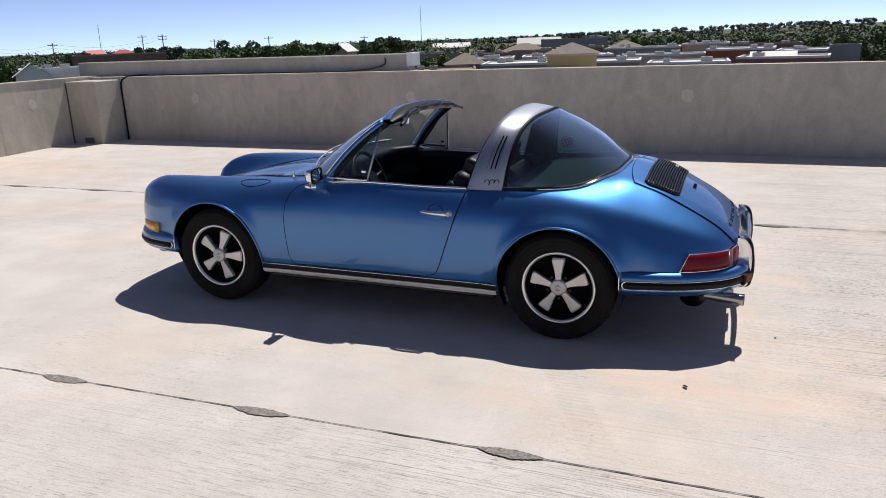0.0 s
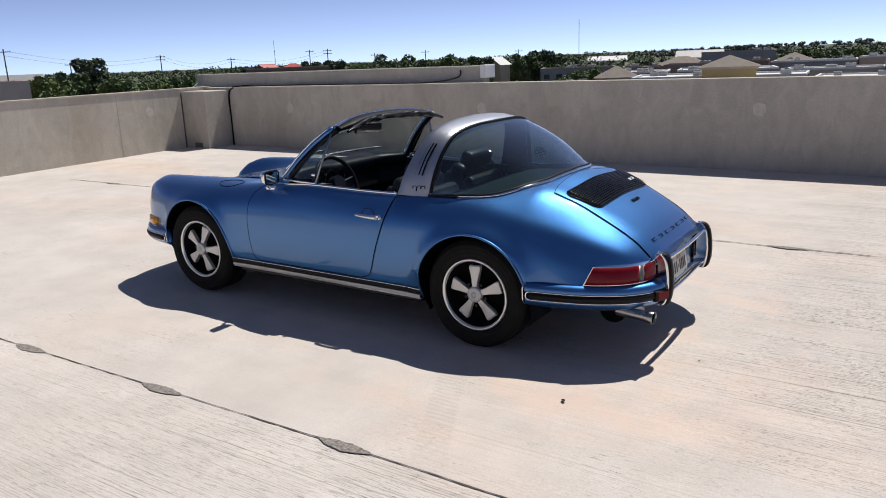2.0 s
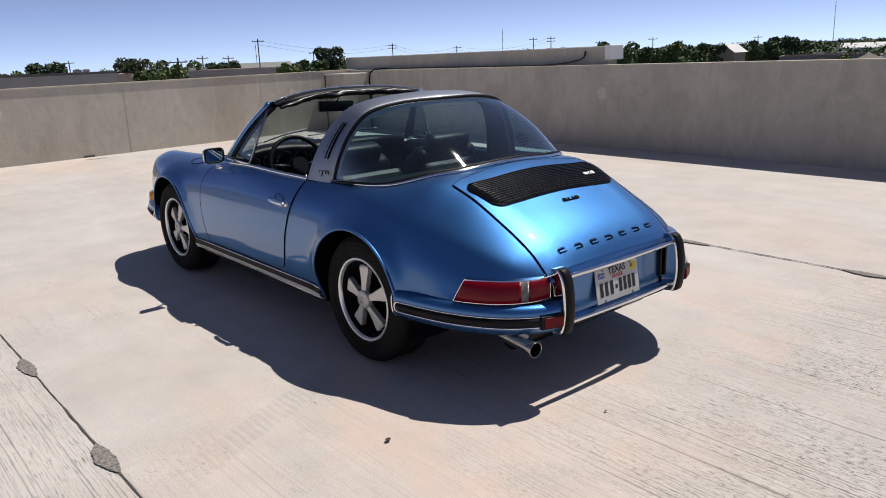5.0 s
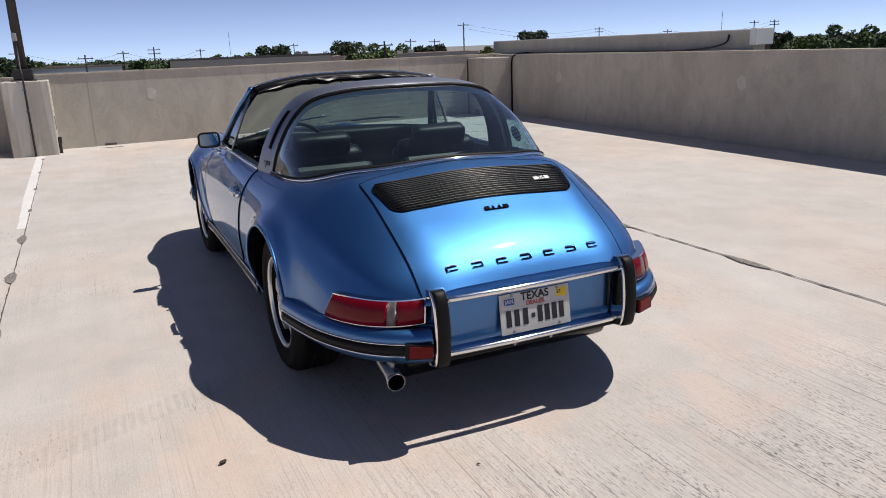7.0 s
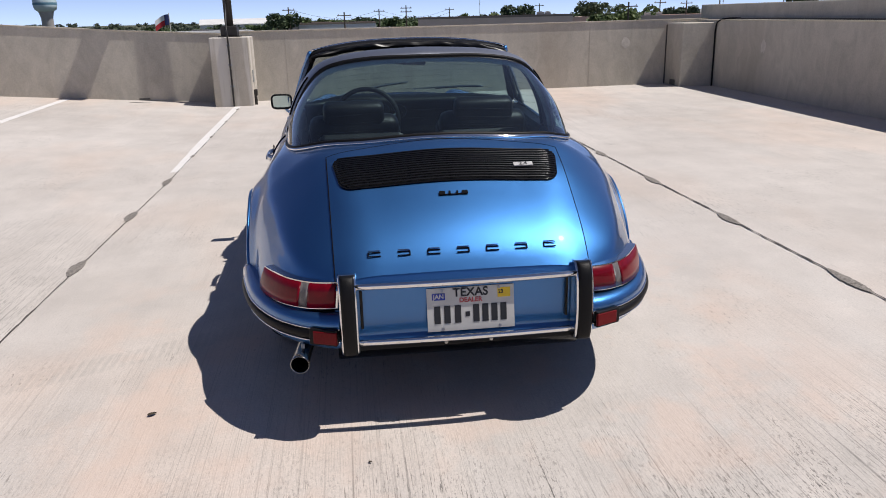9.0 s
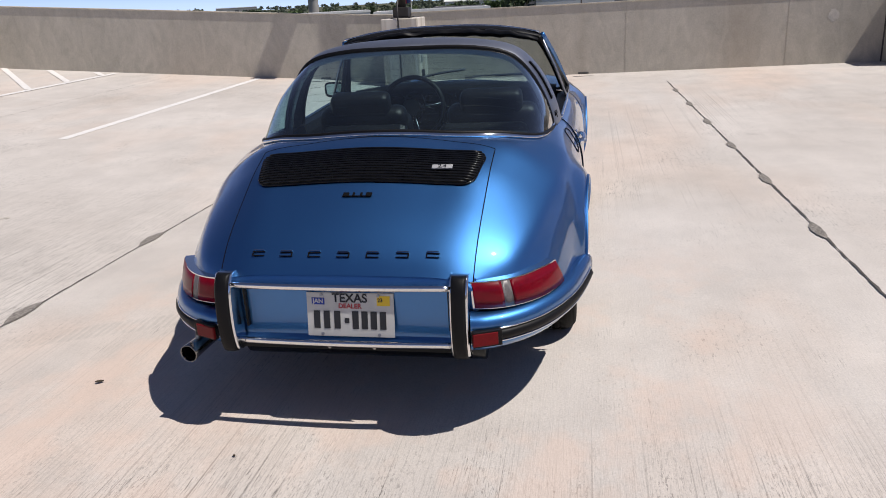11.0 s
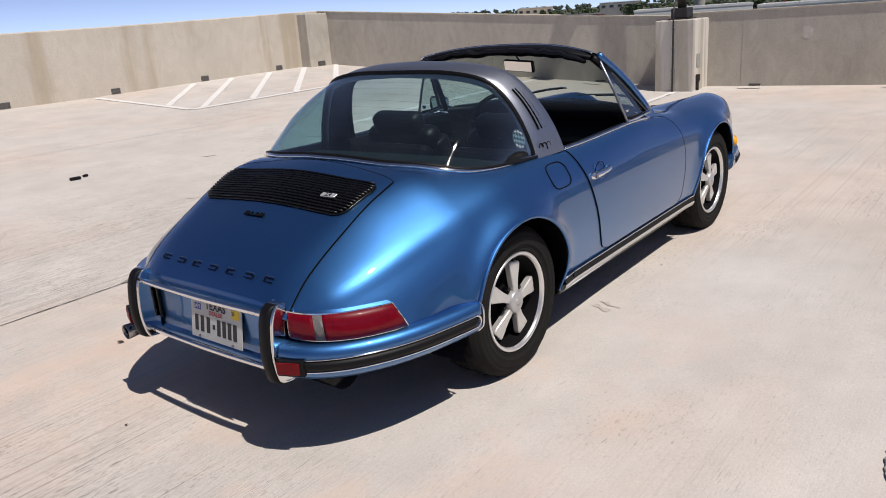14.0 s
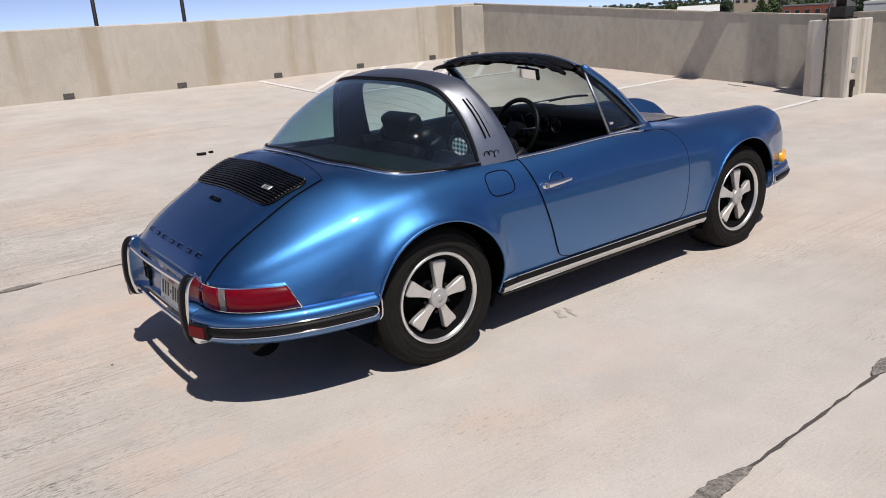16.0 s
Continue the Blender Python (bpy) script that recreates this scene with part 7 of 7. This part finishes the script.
building(101.6, 92, 5.8, 5.8, 0.55, M_YELLOW_WALL, M_TILE, "hip", "ochre tower with a brown hipped tile roof", roof_h=1.25)
building(109.7, 112, 5.5, 5.5, -0.6, M_TAN, M_TILE, "hip", "small tan tower with a hipped tile roof", windows=3)
building(97.7, 152, 7, 7, 0.0, M_TAN, M_TILE, "hip", "tan pavilion with a hipped tile roof", windows=3)
building(105.1, 162, 10, 8, -0.1, M_GREYW, M_TILE, "hip", "grey pavilion with a low hipped roof", windows=4)
rs = random.Random(21)
for d, z0, a0, a1 in ((86, -3.3, 82, 101), (104, -2.4, 83, 109), (124, -1.9, 82, 110), (150, -1.5, 84, 108)):
    a = a0 + rs.uniform(0, 2)
    while a < a1:
        w = rs.uniform(7, 15)
        da = math.degrees(w / d)
        wall_m = rs.choice((M_BROWN, M_GREYW, M_REDBRICK, M_TAN, M_DKROOF))
        roof_m = rs.choice((M_WHITEROOF, M_WHITEROOF, M_WHITEROOF, M_DKROOF))
        building(a + da / 2, d, w * 0.96, rs.uniform(8, 13), z0 + rs.uniform(-0.35, 0.3), wall_m, roof_m, "flat", "low shop with a flat roof and roof units", units=rs.randint(2, 5), turn=rs.uniform(-4, 4))
        a += da + rs.uniform(0.0, 0.5)
building(87.4, 108, 5, 7, -1.6, M_GREYW, M_WHITEROOF, "gable", "small grey gabled house", roof_h=1.0)
building(83.0, 122, 4, 4, -1.5, M_GREYW, M_GREYW, "flat", "plain grey concrete block tower")
building(101.4, 182, 15, 14, 0.2, M_GREYW, M_GREYW, "flat", "plain grey concrete block building", units=2)
building(104.0, 190, 10, 12, 0.9, M_GREYW, M_METAL, "gable", "grey hall with a pale metal roof")
building(112.6, 150, 14, 12, -1.5, M_GREYW, M_DKROOF, "flat", "long grey shop building", units=3, windows=6)
building(118.7, 182, 3.6, 5.4, 1.2, M_TAN, M_WHITEROOF, "gable", "tan house with a pale gabled roof", roof_h=1.7, turn=50)
building(110.5, 240, 11, 12, 0.0, M_GREYW, M_WHITEROOF, "gable", "pale hall with a low roof", roof_h=1.2)
building(138.9, 112, 9, 10, -0.6, M_WHITEROOF, M_WHITEROOF, "flat", "low white building with roof units", units=4)
building(140.6, 104, 3.6, 3.6, 0.45, M_WHITEROOF, M_WHITEROOF, "gable", "small white gabled wooden building", roof_h=1.4, turn=90)
building(134.4, 165, 17, 10, 0.6, M_BROWN, M_DKROOF, "flat", "long brown flat building")
building(135.7, 255, 6, 6, 1.7, M_REDROOF, M_REDROOF, "gable", "small red metal roofed house", roof_h=2.0, turn=40)
building(133.8, 260, 9, 7, 1.6, M_REDROOF, M_REDROOF, "hip", "house with a red hipped roof", roof_h=2.0)
building(157.5, 142, 26, 18, 0.35, M_PINK, M_PINK, "flat", "long tan store with a dark flat roof", units=3)
building(168.8, 122, 23, 16, 0.9, M_PINK, M_DKROOF, "flat", "long store with a brown flat roof", units=2)
building(180.5, 138, 13, 12, 0.4, M_WHITEROOF, M_DKROOF, "flat", "white walled store under a dark roof")
building(182.6, 142, 8, 10, 0.5, M_GREYW, M_DKROOF, "flat", "grey store under a dark roof", windows=3)
building(187.5, 300, 26, 20, 2.0, M_WHITEROOF, M_WHITEROOF, "gable", "broad hall with a white vaulted roof", roof_h=1.8)
building(199.6, 112, 15, 10, 0.1, M_WHITEROOF, M_WHITEROOF, "flat", "low hall with a bright white roof")
building(191.0, 118, 17, 12, -0.3, M_WHITEROOF, M_WHITEROOF, "flat", "low hall with a bright white roof")
building(207.4, 190, 10, 9, -0.6, M_REDBRICK, M_GREYW, "flat", "red brick block with windows", windows=5)
building(187.0, 152, 20, 10, -0.4, M_REDBRICK, M_GREYW, "flat", "red brick row with windows", windows=7)
building(180.0, 152, 18, 10, -0.8, M_REDBRICK, M_GREYW, "flat", "red brick row with windows", windows=7)
building(214.4, 200, 9, 8, 0.6, M_WHITEROOF, M_WHITEROOF, "gable", "white house on the hillside")
building(211.0, 320, 14, 10, 2.0, M_TAN, M_WHITEROOF, "flat", "pale block on the ridge", windows=5)
building(205.0, 330, 16, 10, 1.9, M_GREYW, M_WHITEROOF, "flat", "pale block on the ridge", windows=5)
building(152.6, 190, 12, 9, 1.5, M_GREYW, M_METAL, "gable", "grey hall behind the trees")


# ---- masts, utility poles, water tower, flag ----
M_WOODPOLE = mat("weathered_wood", (0.10, 0.08, 0.065), 0.9, var=0.2, scale=2)


def mast(a, d, top, r):
    x, y = az(a, d)
    g = land_z(x, y)
    m = tagged(new("radio_mast", None), "thin lattice radio mast on the horizon", "mast")
    part("mast_pole", cyl_bm((x, y, g), (x, y, top), r, r * 0.6, 6), M_METAL, m)
    for k in range(4):
        z = g + (top - g) * (0.3 + 0.2 * k)
        part("mast_ring", cyl_bm((x, y, z), (x, y, z + 0.5), r * 1.6, n=6), M_METAL, m)


mast(112.6, 500, 21.8, 0.20)
mast(134.9, 500, 16.0, 0.18)
mast(170.0, 400, 12.4, 0.14)
mast(153.0, 300, 9.0, 0.12)


def utility_pole(a, d, top, arms=1, r=0.13):
    x, y = az(a, d)
    g = land_z(x, y)
    p = tagged(new("utility_pole", None), "wooden utility pole with a cross arm", "utility pole", group="utility poles")
    part("pole", cyl_bm((x, y, g), (x, y, top), r * 1.2, r * 0.8, 8), M_WOODPOLE, p)
    t = Vector((-math.sin(radians(a)), math.cos(radians(a)), 0))
    for k in range(arms):
        c = Vector((x, y, top - 0.5 - 0.7 * k))
        part("cross_arm", cyl_bm(c - t * 1.1, c + t * 1.1, 0.07, n=6), M_WOODPOLE, p)
        for s in (-0.9, 0, 0.9):
            part("insulator", cyl_bm(c + t * s, c + t * s + Vector((0, 0, 0.25)), 0.05, n=6), M_GREYBOX, p)
    return Vector((x, y, top - 0.3))


tops = [utility_pole(*v) for v in ((138.3, 200, 3.6, 1), (131.3, 200, 4.9, 2), (132.6, 210, 5.0, 1), (124.0, 200, 3.6, 1), (153.0, 150, 5.9, 1), (143.1, 200, 4.9, 2), (155.2, 150, 3.0, 1), (157.0, 150, 3.2, 1), (159.0, 95, 2.4, 1), (149.0, 180, 3.6, 1), (165.6, 190, 3.6, 1), (172.2, 190, 3.2, 1), (175.4, 150, 3.4, 2), (177.4, 160, 3.0, 1), (184.0, 140, 3.4, 1), (180.0, 120, 2.2, 1), (117.0, 220, 3.0, 1), (127.8, 210, 3.4, 1))]


def wires(p, q, k):
    c = tagged(new("power_line", None), "sagging power line between utility poles", "power line")
    for o in (-0.8, 0.0):
        pts = [p.lerp(q, s / 12) + Vector((0, 0, o - 1.6 * math.sin(math.pi * s / 12))) for s in range(13)]
        part("wire", tube_bm(pts, 0.022, 4), M_RUBBER, c)


wires(tops[5], tops[0], 1)
wires(tops[4], tops[5], 2)
wires(tops[0], tops[1], 3)
wires(tops[13], tops[11], 4)
wires(tops[14], tops[13], 5)

for a, d, top in ((-102.1, 42, 9.0), (-108.2, 42, 9.0)):
    x, y = az(a, d)
    p = tagged(new("lamp_post", None), "dark lamp post beyond the parapet", "lamp post")
    part("post", cyl_bm((x, y, GROUND), (x, y, top), 0.13, 0.09, 12), M_POLE, p, smooth=True)
    part("lamp_head", box_bm(x, y, top + 0.05, 0.7, 0.35, 0.12, 0.03), M_POLE, p)

# water tower: concrete stem that flares into a painted bowl
x, y = az(-160.4, 350)
wt = tagged(new("water_tower", None), "round water tower with a pale blue painted tank", "water tower")
g = land_z(x, y)
M_TANK = mat("tank_paint", (0.55, 0.66, 0.70), 0.5, var=0.15, scale=0.2)
M_STEM = mat("stem_concrete", (0.40, 0.38, 0.35), 0.85, var=0.1, scale=0.3)


def round_z(profile, n=32):
    bm = bmesh.new()
    rg = [[bm.verts.new((x + r * math.cos(t), y + r * math.sin(t), z)) for t in (2 * math.pi * k / n for k in range(n))] for r, z in profile]
    for a_, c_ in zip(rg, rg[1:]):
        for k in range(n):
            bm.faces.new((a_[k], a_[(k + 1) % n], c_[(k + 1) % n], c_[k]))
    return bm


part("stem", round_z([(2.4, g), (2.2, 4.0), (2.9, 6.6)]), M_STEM, wt, "concrete stem", smooth=True)
part("tank", round_z([(2.9, 6.5), (4.1, 7.4), (4.4, 8.6), (4.4, 11.5), (3.8, 13.2), (2.0, 14.2), (0.1, 14.4)]), M_TANK, wt, "pale blue tank", smooth=True)
part("tank_band", round_z([(4.43, 9.0), (4.46, 9.2), (4.43, 9.9)]), mat("tank_band", (0.12, 0.25, 0.33), 0.5, var=0.1, scale=0.3), wt, "blue painted band", smooth=True)

# flag on a pole: blue field by the pole, white over red
x, y = az(-167.5, 92)
fl = tagged(new("flag", None), "blue, white and red flag drooping from its pole", "flag")
part("flag_pole", cyl_bm((x, y, GROUND), (x, y, 2.4), 0.06, 0.04, 10), M_GREYBOX, fl, smooth=True)


def flag_patch(u0, u1, v0, v1, material, name):
    rows = []
    t = Vector((-math.sin(radians(-167.5)), math.cos(radians(-167.5)), 0))
    for i in range(9):
        u = u0 + (u1 - u0) * i / 8
        row = []
        for j in range(5):
            v = v0 + (v1 - v0) * j / 4
            q = Vector((x, y, 2.25)) + t * (1.75 * u * 0.9) + Vector((0.10 * math.sin(u * 7), 0, -0.75 * u * u - 1.15 * (1 - v) + 0.0))
            row.append(q)
        rows.append(row)
    part(name, grid_bm(rows), material, fl, smooth=True)


flag_patch(0.0, 0.33, 0, 1, mat("flag_blue", (0.01, 0.02, 0.10), 0.8), "blue_field")
flag_patch(0.33, 1.0, 0.5, 1, mat("flag_white", (0.70, 0.70, 0.70), 0.8), "white_band")
flag_patch(0.33, 1.0, 0, 0.5, mat("flag_red", (0.40, 0.02, 0.03), 0.8), "red_band")
